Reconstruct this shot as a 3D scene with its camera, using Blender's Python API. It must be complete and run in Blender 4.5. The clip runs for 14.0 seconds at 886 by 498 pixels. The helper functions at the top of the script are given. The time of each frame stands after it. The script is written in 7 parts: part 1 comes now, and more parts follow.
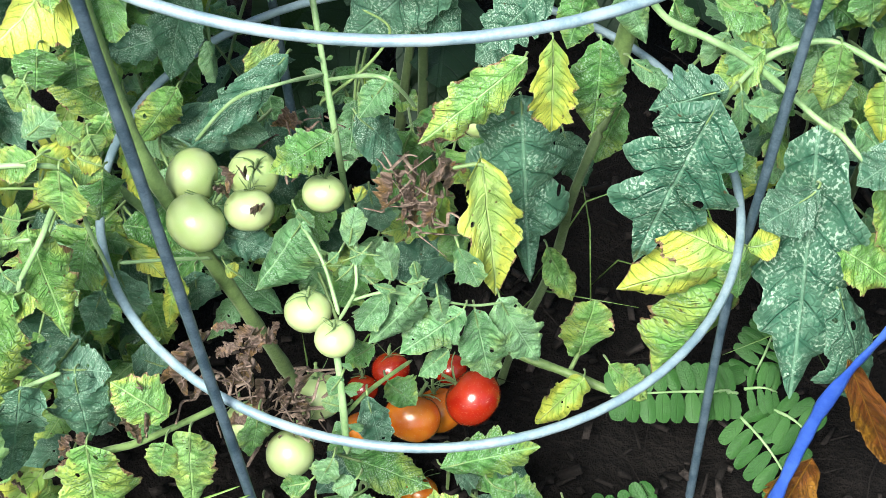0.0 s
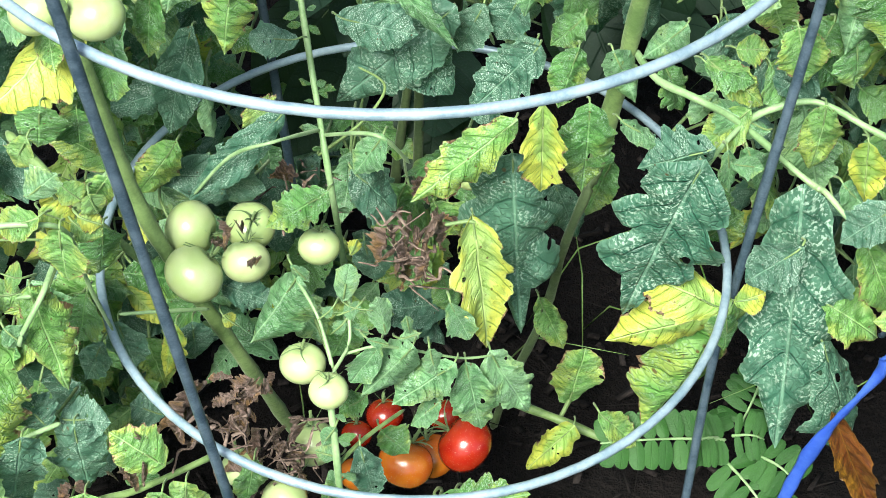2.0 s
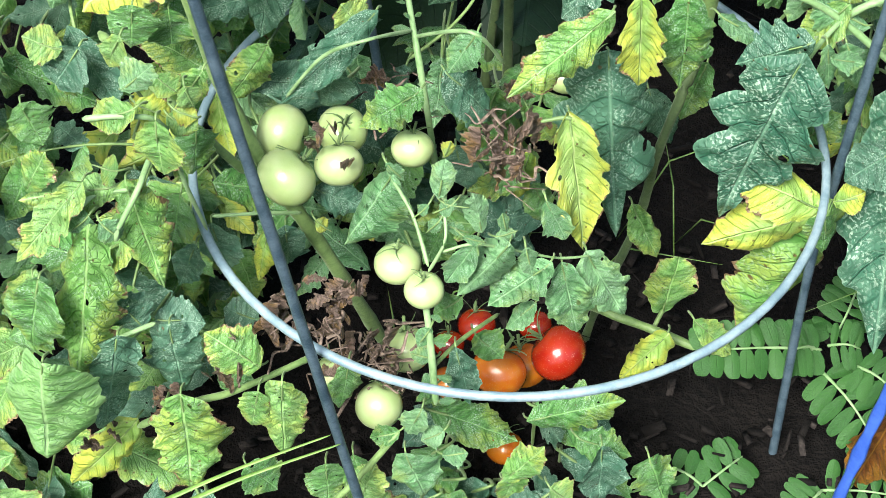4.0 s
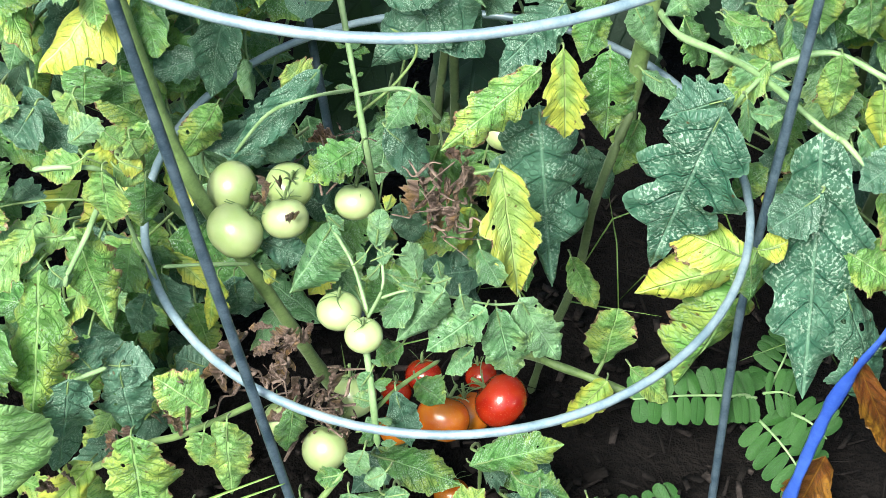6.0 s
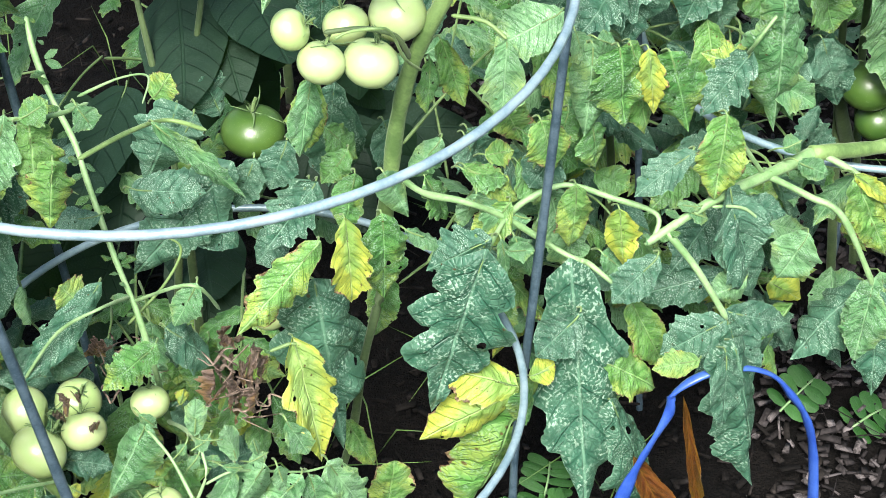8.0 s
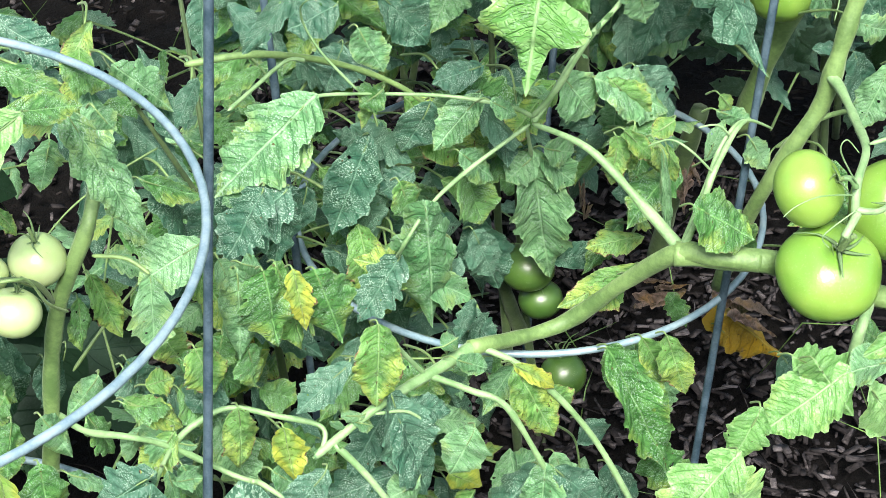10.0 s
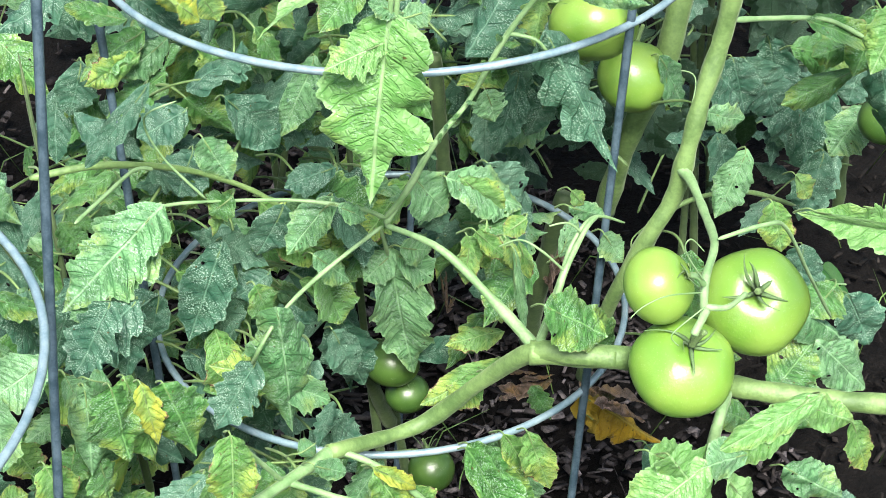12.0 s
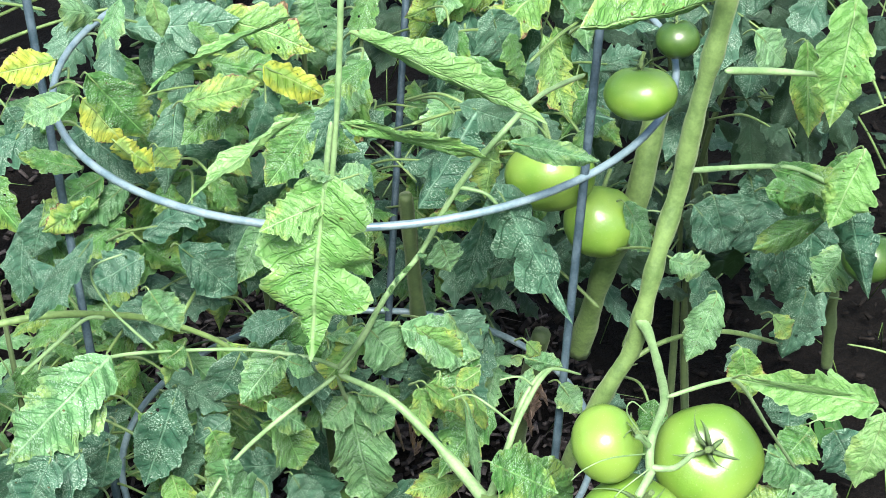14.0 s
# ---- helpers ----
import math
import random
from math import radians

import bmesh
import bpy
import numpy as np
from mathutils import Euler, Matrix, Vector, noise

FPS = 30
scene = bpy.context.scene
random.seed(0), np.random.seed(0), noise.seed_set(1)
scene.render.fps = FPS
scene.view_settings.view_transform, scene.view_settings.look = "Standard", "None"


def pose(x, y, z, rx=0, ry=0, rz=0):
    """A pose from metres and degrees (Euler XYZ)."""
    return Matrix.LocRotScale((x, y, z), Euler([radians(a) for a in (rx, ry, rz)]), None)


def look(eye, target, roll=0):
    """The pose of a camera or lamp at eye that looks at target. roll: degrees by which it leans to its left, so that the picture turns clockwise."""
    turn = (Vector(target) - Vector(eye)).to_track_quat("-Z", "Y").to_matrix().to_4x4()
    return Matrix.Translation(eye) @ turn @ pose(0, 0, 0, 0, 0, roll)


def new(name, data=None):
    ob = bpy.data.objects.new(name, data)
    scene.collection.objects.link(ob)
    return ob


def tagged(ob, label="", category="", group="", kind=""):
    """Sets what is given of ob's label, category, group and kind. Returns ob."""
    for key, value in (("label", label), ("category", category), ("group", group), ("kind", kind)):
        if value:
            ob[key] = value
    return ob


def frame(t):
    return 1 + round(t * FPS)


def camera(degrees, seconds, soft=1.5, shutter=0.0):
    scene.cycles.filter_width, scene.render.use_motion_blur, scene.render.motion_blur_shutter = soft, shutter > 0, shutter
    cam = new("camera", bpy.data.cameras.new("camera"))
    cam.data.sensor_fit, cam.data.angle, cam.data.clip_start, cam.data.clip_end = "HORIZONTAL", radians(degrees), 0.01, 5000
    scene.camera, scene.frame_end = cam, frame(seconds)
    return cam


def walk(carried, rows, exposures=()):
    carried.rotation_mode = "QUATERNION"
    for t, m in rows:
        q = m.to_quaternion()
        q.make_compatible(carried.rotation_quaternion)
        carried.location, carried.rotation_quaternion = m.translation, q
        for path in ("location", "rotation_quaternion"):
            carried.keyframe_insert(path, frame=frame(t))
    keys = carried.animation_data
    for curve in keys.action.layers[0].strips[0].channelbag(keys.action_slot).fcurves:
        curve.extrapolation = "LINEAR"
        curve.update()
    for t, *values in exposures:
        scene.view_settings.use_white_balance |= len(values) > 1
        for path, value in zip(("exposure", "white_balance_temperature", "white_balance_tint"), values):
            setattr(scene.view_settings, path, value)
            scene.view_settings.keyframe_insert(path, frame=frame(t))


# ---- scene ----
cam = camera(22.97, 14.0, soft=0.75)


def aim(x, y, z, yaw, pitch, roll):
    return pose(x, y, z, 90 + pitch, 0, yaw) @ pose(0, 0, 0, 0, 0, roll)


PATH = [
    (0.0, aim(-0.0056, -0.7876, 1.0560, -1.32, -47.06, 1.91)),
    (0.5, aim(-0.0004, -0.7856, 1.0695, -1.25, -47.00, 1.99)),
    (1.0, aim(0.0043, -0.7858, 1.0741, -1.34, -46.82, 2.15)),
    (1.5, aim(0.0056, -0.7876, 1.0857, -1.26, -46.67, 2.31)),
    (2.0, aim(-0.0006, -0.7894, 1.0880, -1.16, -46.70, 2.14)),
    (2.5, aim(-0.0060, -0.7934, 1.0891, -0.80, -46.96, 1.85)),
    (3.0, aim(-0.0107, -0.8009, 1.0773, -0.09, -47.62, 1.14)),
    (3.5, aim(-0.0119, -0.8000, 1.0660, 0.87, -47.93, 0.36)),
    (3.7, aim(-0.0135, -0.8028, 1.0569, 1.13, -47.87, 0.14)),
    (5.8, aim(0.0093, -0.8429, 1.0724, 2.49, -45.34, -0.44)),
    (6.0, aim(0.0189, -0.8561, 1.0799, 1.40, -45.31, -0.38)),
    (6.5, aim(0.0192, -0.8724, 1.1027, -1.91, -44.27, -0.63)),
    (7.0, aim(-0.0518, -0.8765, 1.1084, -6.25, -43.20, -0.64)),
    (7.5, aim(-0.0979, -0.9039, 1.1058, -9.97, -41.34, -1.22)),
    (8.0, aim(-0.1079, -0.9098, 1.1155, -14.23, -40.02, -0.32)),
    (8.5, aim(-0.1018, -0.9127, 1.1157, -18.20, -37.88, 0.65)),
    (9.0, aim(-0.0828, -0.9099, 1.1308, -20.05, -37.08, 0.10)),
    (11.5, aim(-0.0283, -0.8999, 1.1635, -25.74, -35.24, -0.94)),
    (12.0, aim(-0.0139, -0.8996, 1.1723, -25.77, -34.94, -0.96)),
    (12.5, aim(-0.0100, -0.9004, 1.1724, -26.14, -34.18, -0.45)),
    (13.0, aim(-0.0028, -0.8969, 1.1831, -26.30, -33.81, -0.25)),
    (13.5, aim(0.0261, -0.9037, 1.1904, -25.37, -33.23, -0.75)),
    (14.0, aim(0.0604, -0.9010, 1.2020, -23.74, -32.82, -1.59)),
]
walk(cam, PATH, [(0.0, 1.79), (7.5, 1.80), (9.2, 1.80), (11.3, 1.77), (12.5, 1.77), (14.0, 1.73)])

# ---- light: soft, bright, slightly hazy daylight from high behind the camera ----
world = bpy.data.worlds.new("sky")
scene.world = world
world.use_nodes = True
wn = world.node_tree.nodes
sky = wn.new("ShaderNodeTexSky")
sky.sky_type = "NISHITA"
sky.sun_disc = False
sky.sun_elevation, sky.sun_rotation = radians(50), radians(201)
sky.air_density, sky.dust_density = 1.0, 2.5
wn["Background"].inputs[1].default_value = 0.088
world.node_tree.links.new(sky.outputs[0], wn["Background"].inputs[0])
sun_data = bpy.data.lights.new("sun", "SUN")
sun_data.energy, sun_data.angle, sun_data.color = 4.4, radians(20), (1.0, 0.975, 0.92)
sun = new("sun", sun_data)
sun.matrix_world = look((-0.95, -2.5, 3.2), (0, 0, 0))


# ---- small helpers ----
FACE = []    # what makes the face of the bed: places and sizes of its leaves, stems, fruit and wires


def mesh_of(bm, name, mat):
    me = bpy.data.meshes.new(name)
    bm.to_mesh(me)
    bm.free()
    for p in me.polygons:
        p.use_smooth = True
    if mat:
        me.materials.append(mat)
    return me


def part(name, bm, mat, parent, label=""):
    """One mesh object under a thing or a part."""
    ob = new(name, mesh_of(bm, name, mat) if isinstance(bm, bmesh.types.BMesh) else bm)
    ob.parent = parent
    if label:
        ob["label"] = label
    return ob


def thing(name, label, category, group="", kind=""):
    return tagged(new(name), label, category, group, kind)


def smooth_path(pts, n=6):
    """A Catmull-Rom line through a few points."""
    P = [Vector(p) for p in pts]
    if len(P) == 2:
        return [P[0].lerp(P[1], i / n) for i in range(n + 1)]
    out = []
    for i in range(len(P) - 1):
        a, b, c, d = P[max(i - 1, 0)], P[i], P[i + 1], P[min(i + 2, len(P) - 1)]
        for k in range(n):
            t = k / n
            out.append(0.5 * (2 * b + (c - a) * t + (2 * a - 5 * b + 4 * c - d) * t * t + (3 * b - a - 3 * c + d) * t ** 3))
    return out + [P[-1]]


def tube(bm, pts, r0, r1=None, sides=8, closed=False, wobble=0.0, flat=1.0):
    """A round rod along points, tapering from r0 to r1."""
    r1 = r0 if r1 is None else r1
    n, rings = len(pts), []
    up = Vector((0.31, 0.22, 0.92))
    for i, p in enumerate(pts):
        a = pts[(i - 1) % n] if closed else pts[max(i - 1, 0)]
        b = pts[(i + 1) % n] if closed else pts[min(i + 1, n - 1)]
        t = (Vector(b) - Vector(a)).normalized()
        x = t.cross(up)
        if x.length < 0.05:
            x = t.cross(Vector((1, 0, 0)))
        x.normalize()
        y = t.cross(x)
        r = r0 + (r1 - r0) * i / max(n - 1, 1)
        r *= 1 + wobble * noise.noise(Vector(p) * 60)
        if not closed and i == n - 1 and r1 < 0.0034:
            r *= 0.35
        if not closed and i == 0 and r0 < 0.0034:
            r *= 0.45
        rings.append([bm.verts.new(Vector(p) + x * (r * math.cos(2 * math.pi * k / sides)) + y * (r * flat * math.sin(2 * math.pi * k / sides))) for k in range(sides)])
    for i in range(n if closed else n - 1):
        A, B = rings[i], rings[(i + 1) % n]
        for k in range(sides):
            bm.faces.new((A[k], A[(k + 1) % sides], B[(k + 1) % sides], B[k]))
    if not closed:
        bm.faces.new(rings[0][::-1])
        bm.faces.new(rings[-1])
    return bm


# ---- materials ----
def material(name):
    m = bpy.data.materials.new(name)
    m.use_nodes = True
    return m, m.node_tree, m.node_tree.nodes["Principled BSDF"]


class Nodes:
    """A thin way to write node trees."""

    def __init__(self, tree):
        self.t = tree

    def add(self, kind, **sets):
        n = self.t.nodes.new("ShaderNode" + kind)
        for k, v in sets.items():
            setattr(n, k, v)
        return n

    def link(self, a, b):
        self.t.links.new(a, b)

    def put(self, value, socket):
        if hasattr(value, "is_linked"):
            self.t.links.new(value, socket)
        else:
            socket.default_value = value

    def noise(self, vec, scale, detail=3.0, rough=0.55):
        n = self.add("TexNoise")
        n.inputs["Scale"].default_value, n.inputs["Detail"].default_value, n.inputs["Roughness"].default_value = scale, detail, rough
        self.link(vec, n.inputs["Vector"])
        return n.outputs["Fac"]

    def math(self, op, a, b=0.0, c=0.0, clamp=False):
        n = self.add("Math", operation=op, use_clamp=clamp)
        for v, s in zip((a, b, c), n.inputs):
            self.put(v, s)
        return n.outputs[0]

    def step(self, v, lo, hi):
        n = self.add("MapRange", interpolation_type="SMOOTHSTEP")
        self.put(v, n.inputs[0])
        self.put(lo, n.inputs[1])
        self.put(hi, n.inputs[2])
        return n.outputs[0]

    def mix(self, f, a, b):
        n = self.add("Mix", data_type="RGBA")
        self.put(f, n.inputs[0])
        self.put(a, n.inputs[6])
        self.put(b, n.inputs[7])
        return n.outputs[2]

    def bump(self, h, strength, dist, into):
        n = self.add("Bump")
        n.inputs["Strength"].default_value, n.inputs["Distance"].default_value = strength, dist
        self.link(h, n.inputs["Height"])
        self.link(n.outputs[0], into)


def rgb(r, g, b):
    return (r, g, b, 1.0)


def leaf_material(name, base, deep, pale, chlorosis, yellow, spots, mottle, holes, edge=0.0, gloss=0.36, net_of=1.0, crease_of=1.0):
    """A hairy tomato leaf: net of sunken veins, pale stippling, yellowing between the veins, brown blight spots and chewed holes."""
    m, t, b = material(name)
    n = Nodes(t)
    uv = n.add("UVMap", uv_map="UVMap").outputs[0]
    sep = n.add("SeparateXYZ")
    n.link(uv, sep.inputs[0])
    u, v = sep.outputs[0], sep.outputs[1]
    rim_uv = n.add("SeparateXYZ")
    n.link(n.add("UVMap", uv_map="Rim").outputs[0], rim_uv.inputs[0])
    rim = rim_uv.outputs[0]
    rnd = n.add("ObjectInfo").outputs["Random"]
    off = n.add("CombineXYZ")
    n.link(n.math("MULTIPLY", rnd, 40.0), off.inputs[0])
    n.link(n.math("MULTIPLY", rnd, 23.0), off.inputs[1])
    even = n.add("CombineXYZ")
    n.link(n.math("MULTIPLY", u, 0.25), even.inputs[0])
    n.link(v, even.inputs[1])
    co = n.add("VectorMath", operation="ADD")
    n.link(even.outputs[0], co.inputs[0])
    n.link(off.outputs[0], co.inputs[1])
    P = co.outputs[0]
    au = n.math("ABSOLUTE", u)
    warp = n.noise(P, 3.0, 2)
    # side veins run forward from the midrib, with a net of fine ones between
    ph = n.math("ADD", n.math("MULTIPLY", n.math("SUBTRACT", v, n.math("ADD", n.math("MULTIPLY", au, 0.16), n.math("MULTIPLY", n.math("POWER", au, 2.0), 0.14))), 7.0), n.math("MULTIPLY", warp, 0.45))
    saw_ = n.math("ABSOLUTE", n.math("SUBTRACT", n.math("FRACT", ph), 0.5))
    side = n.math("SUBTRACT", 1.0, n.step(saw_, 0.0, 0.07))
    bulge = n.step(saw_, 0.04, 0.36)
    mid = n.math("SUBTRACT", 1.0, n.step(au, 0.012, 0.050))
    vor = n.add("TexVoronoi", feature="DISTANCE_TO_EDGE")
    vor.inputs["Scale"].default_value = 27.0
    n.link(P, vor.inputs["Vector"])
    net = n.math("SUBTRACT", 1.0, n.step(vor.outputs["Distance"], 0.0, 0.15))
    vein = n.math("MAXIMUM", n.math("MULTIPLY", side, 0.75), n.math("MULTIPLY", net, 0.34 * net_of))
    # short dark creases that follow the side veins
    along = n.add("CombineXYZ")
    n.link(n.math("MULTIPLY", n.math("SUBTRACT", v, n.math("MULTIPLY", au, 0.20)), 2.7), along.inputs[0])
    n.link(n.math("MULTIPLY", u, 0.30), along.inputs[1])
    n.link(n.math("MULTIPLY", rnd, 31.0), along.inputs[2])
    crease = n.math("MULTIPLY", n.step(n.noise(along.outputs[0], 9.5, 3, 0.62), 0.52, 0.60), crease_of)
    vein = n.math("MAXIMUM", vein, n.math("MULTIPLY", crease, 0.85))
    low = tuple(0.50 * x + 0.50 * y for x, y in zip(base, deep))
    col = n.mix(n.step(n.noise(P, 5.0, 5, 0.6), 0.32, 0.60), low, base)
    col = n.mix(n.math("MULTIPLY", bulge, 0.22), col, pale)
    col = n.mix(n.math("MULTIPLY", n.step(rnd, 0.45, 1.0), 0.42), col, pale)
    col = n.mix(n.math("MULTIPLY", n.step(rnd, 0.35, 0.0), 0.18), col, deep)
    col = n.mix(n.math("MULTIPLY", n.step(n.noise(P, 13.0, 3, 0.6), 0.50, 0.66), 0.30), col, pale)
    # yellowing: patches between the veins, stronger at the rim
    big = n.noise(P, 2.1, 3)
    sick = n.math("ADD", big, n.math("MULTIPLY", n.math("SUBTRACT", n.math("ADD", n.math("MULTIPLY", rim, 0.45), n.math("MULTIPLY", v, 0.45)), 0.35), 0.40 + edge))
    ycl = n.step(sick, 0.60 - 0.42 * chlorosis, 0.80 - 0.42 * chlorosis)
    ycl = n.math("MULTIPLY", ycl, n.math("SUBTRACT", 1.0, n.math("MULTIPLY", vein, 0.55)))
    col = n.mix(n.math("MULTIPLY", ycl, min(1.0, 0.25 + chlorosis) if chlorosis > 0.0 else 0.0), col, yellow)
    col = n.mix(n.math("MULTIPLY", vein, 0.72), col, deep)
    col = n.mix(n.math("MULTIPLY", mid, 0.70), col, pale)
    col = n.mix(n.math("MULTIPLY", n.step(rim, 0.90, 0.985), 0.45), col, pale)
    # pale stippling by mites, in flecks that keep off the veins
    fine = n.noise(P, 64.0, 4, 0.62)
    zone = n.step(n.noise(P, 5.5, 4, 0.6), 0.38, 0.60)
    fleck = n.math("MULTIPLY", n.math("MULTIPLY", n.step(fine, 0.52, 0.57), zone), n.math("SUBTRACT", 1.0, n.math("MULTIPLY", side, 0.8)))
    col = n.mix(n.math("MULTIPLY", fleck, 0.80 * mottle), col, rgb(0.27, 0.38, 0.28))
    # brown spots, black pinpricks and dry rims
    sp = n.add("TexVoronoi", feature="F1")
    sp.inputs["Scale"].default_value = 20.0
    n.link(P, sp.inputs["Vector"])
    cell = n.add("SeparateColor")
    n.link(sp.outputs["Color"], cell.inputs[0])
    sn = n.noise(P, 30.0, 2)
    spot = n.math("SUBTRACT", 1.0, n.step(n.math("ADD", sp.outputs["Distance"], n.math("MULTIPLY", sn, 0.45)), 0.34, 0.46))
    some = n.math("GREATER_THAN", cell.outputs[0], 1.0 - 0.42 * spots)
    col = n.mix(n.math("MULTIPLY", n.math("MULTIPLY", spot, some), 0.9), col, rgb(0.060, 0.030, 0.012))
    dry = n.math("ADD", n.noise(P, 6.0, 4, 0.65), n.math("ADD", n.math("MULTIPLY", n.math("SUBTRACT", v, 0.5), 0.16), n.math("MULTIPLY", n.math("POWER", rim, 6.0), 0.26)))
    dead = n.step(dry, 0.84 - 0.12 * spots, 0.88 - 0.12 * spots)
    col = n.mix(n.math("MULTIPLY", dead, min(1.0, 1.3 * spots)), col, n.mix(n.step(n.noise(P, 26.0, 3), 0.42, 0.60), rgb(0.060, 0.032, 0.016), rgb(0.25, 0.17, 0.10)))
    n.link(col, b.inputs["Base Color"])
    n.link(n.math("ADD", gloss, n.math("MULTIPLY", n.noise(P, 7.0, 3), 0.24)), b.inputs["Roughness"])
    b.inputs["Specular IOR Level"].default_value = 0.33
    h = n.math("ADD", n.math("MULTIPLY", n.math("MAXIMUM", vein, mid), -0.9), n.math("MULTIPLY", n.noise(P, 20.0, 3), 0.45))
    n.bump(h, 0.80, 0.0013, b.inputs["Normal"])
    # thin blade: some light passes through it
    tr = n.add("BsdfTranslucent")
    n.link(n.mix(0.40, col, rgb(0.24, 0.48, 0.06)), tr.inputs[0])
    ms = n.add("MixShader")
    ms.inputs[0].default_value = 0.2
    n.link(b.outputs[0], ms.inputs[1])
    n.link(tr.outputs[0], ms.inputs[2])
    out = t.nodes["Material Output"]
    if holes > 0:
        hv = n.add("TexVoronoi", feature="F1")
        hv.inputs["Scale"].default_value = 9.0
        n.link(P, hv.inputs["Vector"])
        hc = n.add("SeparateColor")
        n.link(hv.outputs["Color"], hc.inputs[0])
        gap = n.math("LESS_THAN", n.math("ADD", hv.outputs["Distance"], n.math("MULTIPLY", n.noise(P, 15.0, 2), 0.40)), n.math("ADD", 0.25, n.math("MULTIPLY", hc.outputs[1], 0.17)))
        where = n.math("GREATER_THAN", hc.outputs[0], 1.0 - 0.34 * holes)
        gap = n.math("MULTIPLY", n.math("MULTIPLY", gap, where), n.math("GREATER_THAN", au, 0.05))
        clear = n.add("BsdfTransparent")
        m2 = n.add("MixShader")
        n.link(gap, m2.inputs[0])
        n.link(ms.outputs[0], m2.inputs[1])
        n.link(clear.outputs[0], m2.inputs[2])
        n.link(m2.outputs[0], out.inputs[0])
    else:
        n.link(ms.outputs[0], out.inputs[0])
    return m


YEL = rgb(0.330, 0.370, 0.055)
LEAF = {
    "green": leaf_material("leaf_green", rgb(0.050, 0.172, 0.036), rgb(0.010, 0.050, 0.009), rgb(0.132, 0.278, 0.086), 0.16, YEL, 0.4, 0.9, 0.8),
    "fresh": leaf_material("leaf_fresh", rgb(0.092, 0.238, 0.092), rgb(0.016, 0.074, 0.024), rgb(0.204, 0.362, 0.178), 0.10, YEL, 0.2, 0.9, 0.8),
    "dark": leaf_material("leaf_dark", rgb(0.025, 0.092, 0.056), rgb(0.006, 0.031, 0.019), rgb(0.098, 0.202, 0.130), 0.0, YEL, 0.12, 1.0, 0.8, gloss=0.32, crease_of=0.5),
    # darkened leaf green: the shade at the back is put into its colour
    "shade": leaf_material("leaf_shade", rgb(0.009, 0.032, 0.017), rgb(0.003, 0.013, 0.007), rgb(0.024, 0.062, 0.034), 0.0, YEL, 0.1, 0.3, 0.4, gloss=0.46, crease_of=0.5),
    "lime": leaf_material("leaf_lime", rgb(0.106, 0.262, 0.056), rgb(0.020, 0.084, 0.012), rgb(0.222, 0.362, 0.132), 0.28, YEL, 1.0, 0.5, 0.7, 0.15),
    "yellow": leaf_material("leaf_yellow", rgb(0.170, 0.305, 0.056), rgb(0.072, 0.165, 0.018), rgb(0.280, 0.365, 0.136), 0.44, rgb(0.365, 0.365, 0.038), 0.9, 0.15, 0.4, 0.4, net_of=0.4, crease_of=0.5),
    "amber": leaf_material("leaf_amber", rgb(0.330, 0.225, 0.022), rgb(0.120, 0.060, 0.010), rgb(0.400, 0.310, 0.060), 0.30, rgb(0.420, 0.250, 0.012), 1.0, 0.0, 0.5, net_of=0.4, crease_of=0.5),
    "bright": leaf_material("leaf_bright", rgb(0.135, 0.305, 0.080), rgb(0.046, 0.155, 0.028), rgb(0.235, 0.375, 0.165), 0.06, YEL, 0.10, 0.4, 0.25),
    # pepper green taken near black: the shade it stands in is in the colour
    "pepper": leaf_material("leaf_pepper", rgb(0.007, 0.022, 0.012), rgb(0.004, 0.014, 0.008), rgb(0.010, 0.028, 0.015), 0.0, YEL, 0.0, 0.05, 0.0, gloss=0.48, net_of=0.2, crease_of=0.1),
    "weed": leaf_material("leaf_weed", rgb(0.014, 0.070, 0.010), rgb(0.008, 0.042, 0.006), rgb(0.032, 0.108, 0.020), 0.0, YEL, 0.0, 0.1, 0.0, net_of=0.1, crease_of=0.1),
    "brown": leaf_material("leaf_brown", rgb(0.078, 0.046, 0.034), rgb(0.010, 0.005, 0.004), rgb(0.300, 0.225, 0.185), 0.20, rgb(0.300, 0.170, 0.030), 0.6, 0.0, 0.5),
    "rust": leaf_material("leaf_rust", rgb(0.104, 0.026, 0.006), rgb(0.022, 0.005, 0.002), rgb(0.190, 0.090, 0.012), 0.25, rgb(0.260, 0.140, 0.012), 0.6, 0.0, 0.0),
}
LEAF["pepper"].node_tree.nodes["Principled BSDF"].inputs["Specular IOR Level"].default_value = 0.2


def plain(name, a, b_, scale, rough, bump=0.3, dist=0.001, metal=0.0, spec=0.5, pieces=False):
    """Two tones of one material, with grain."""
    m, t, b = material(name)
    n = Nodes(t)
    P = n.add("TexCoord").outputs["Object"]
    f = n.noise(P, scale, 4)
    g = n.noise(P, scale * 7, 3, 0.7)
    tone = n.step(n.math("ADD", n.math("MULTIPLY", f, 0.65), n.math("MULTIPLY", g, 0.35)), 0.35, 0.65)
    if pieces:
        tone = n.math("MULTIPLY", tone, n.math("POWER", n.add("NewGeometry").outputs["Random Per Island"], 2.2))
    n.link(n.mix(tone, a, b_), b.inputs["Base Color"])
    b.inputs["Roughness"].default_value, b.inputs["Metallic"].default_value = rough, metal
    b.inputs["Specular IOR Level"].default_value = spec
    n.bump(g, bump, dist, b.inputs["Normal"])
    return m


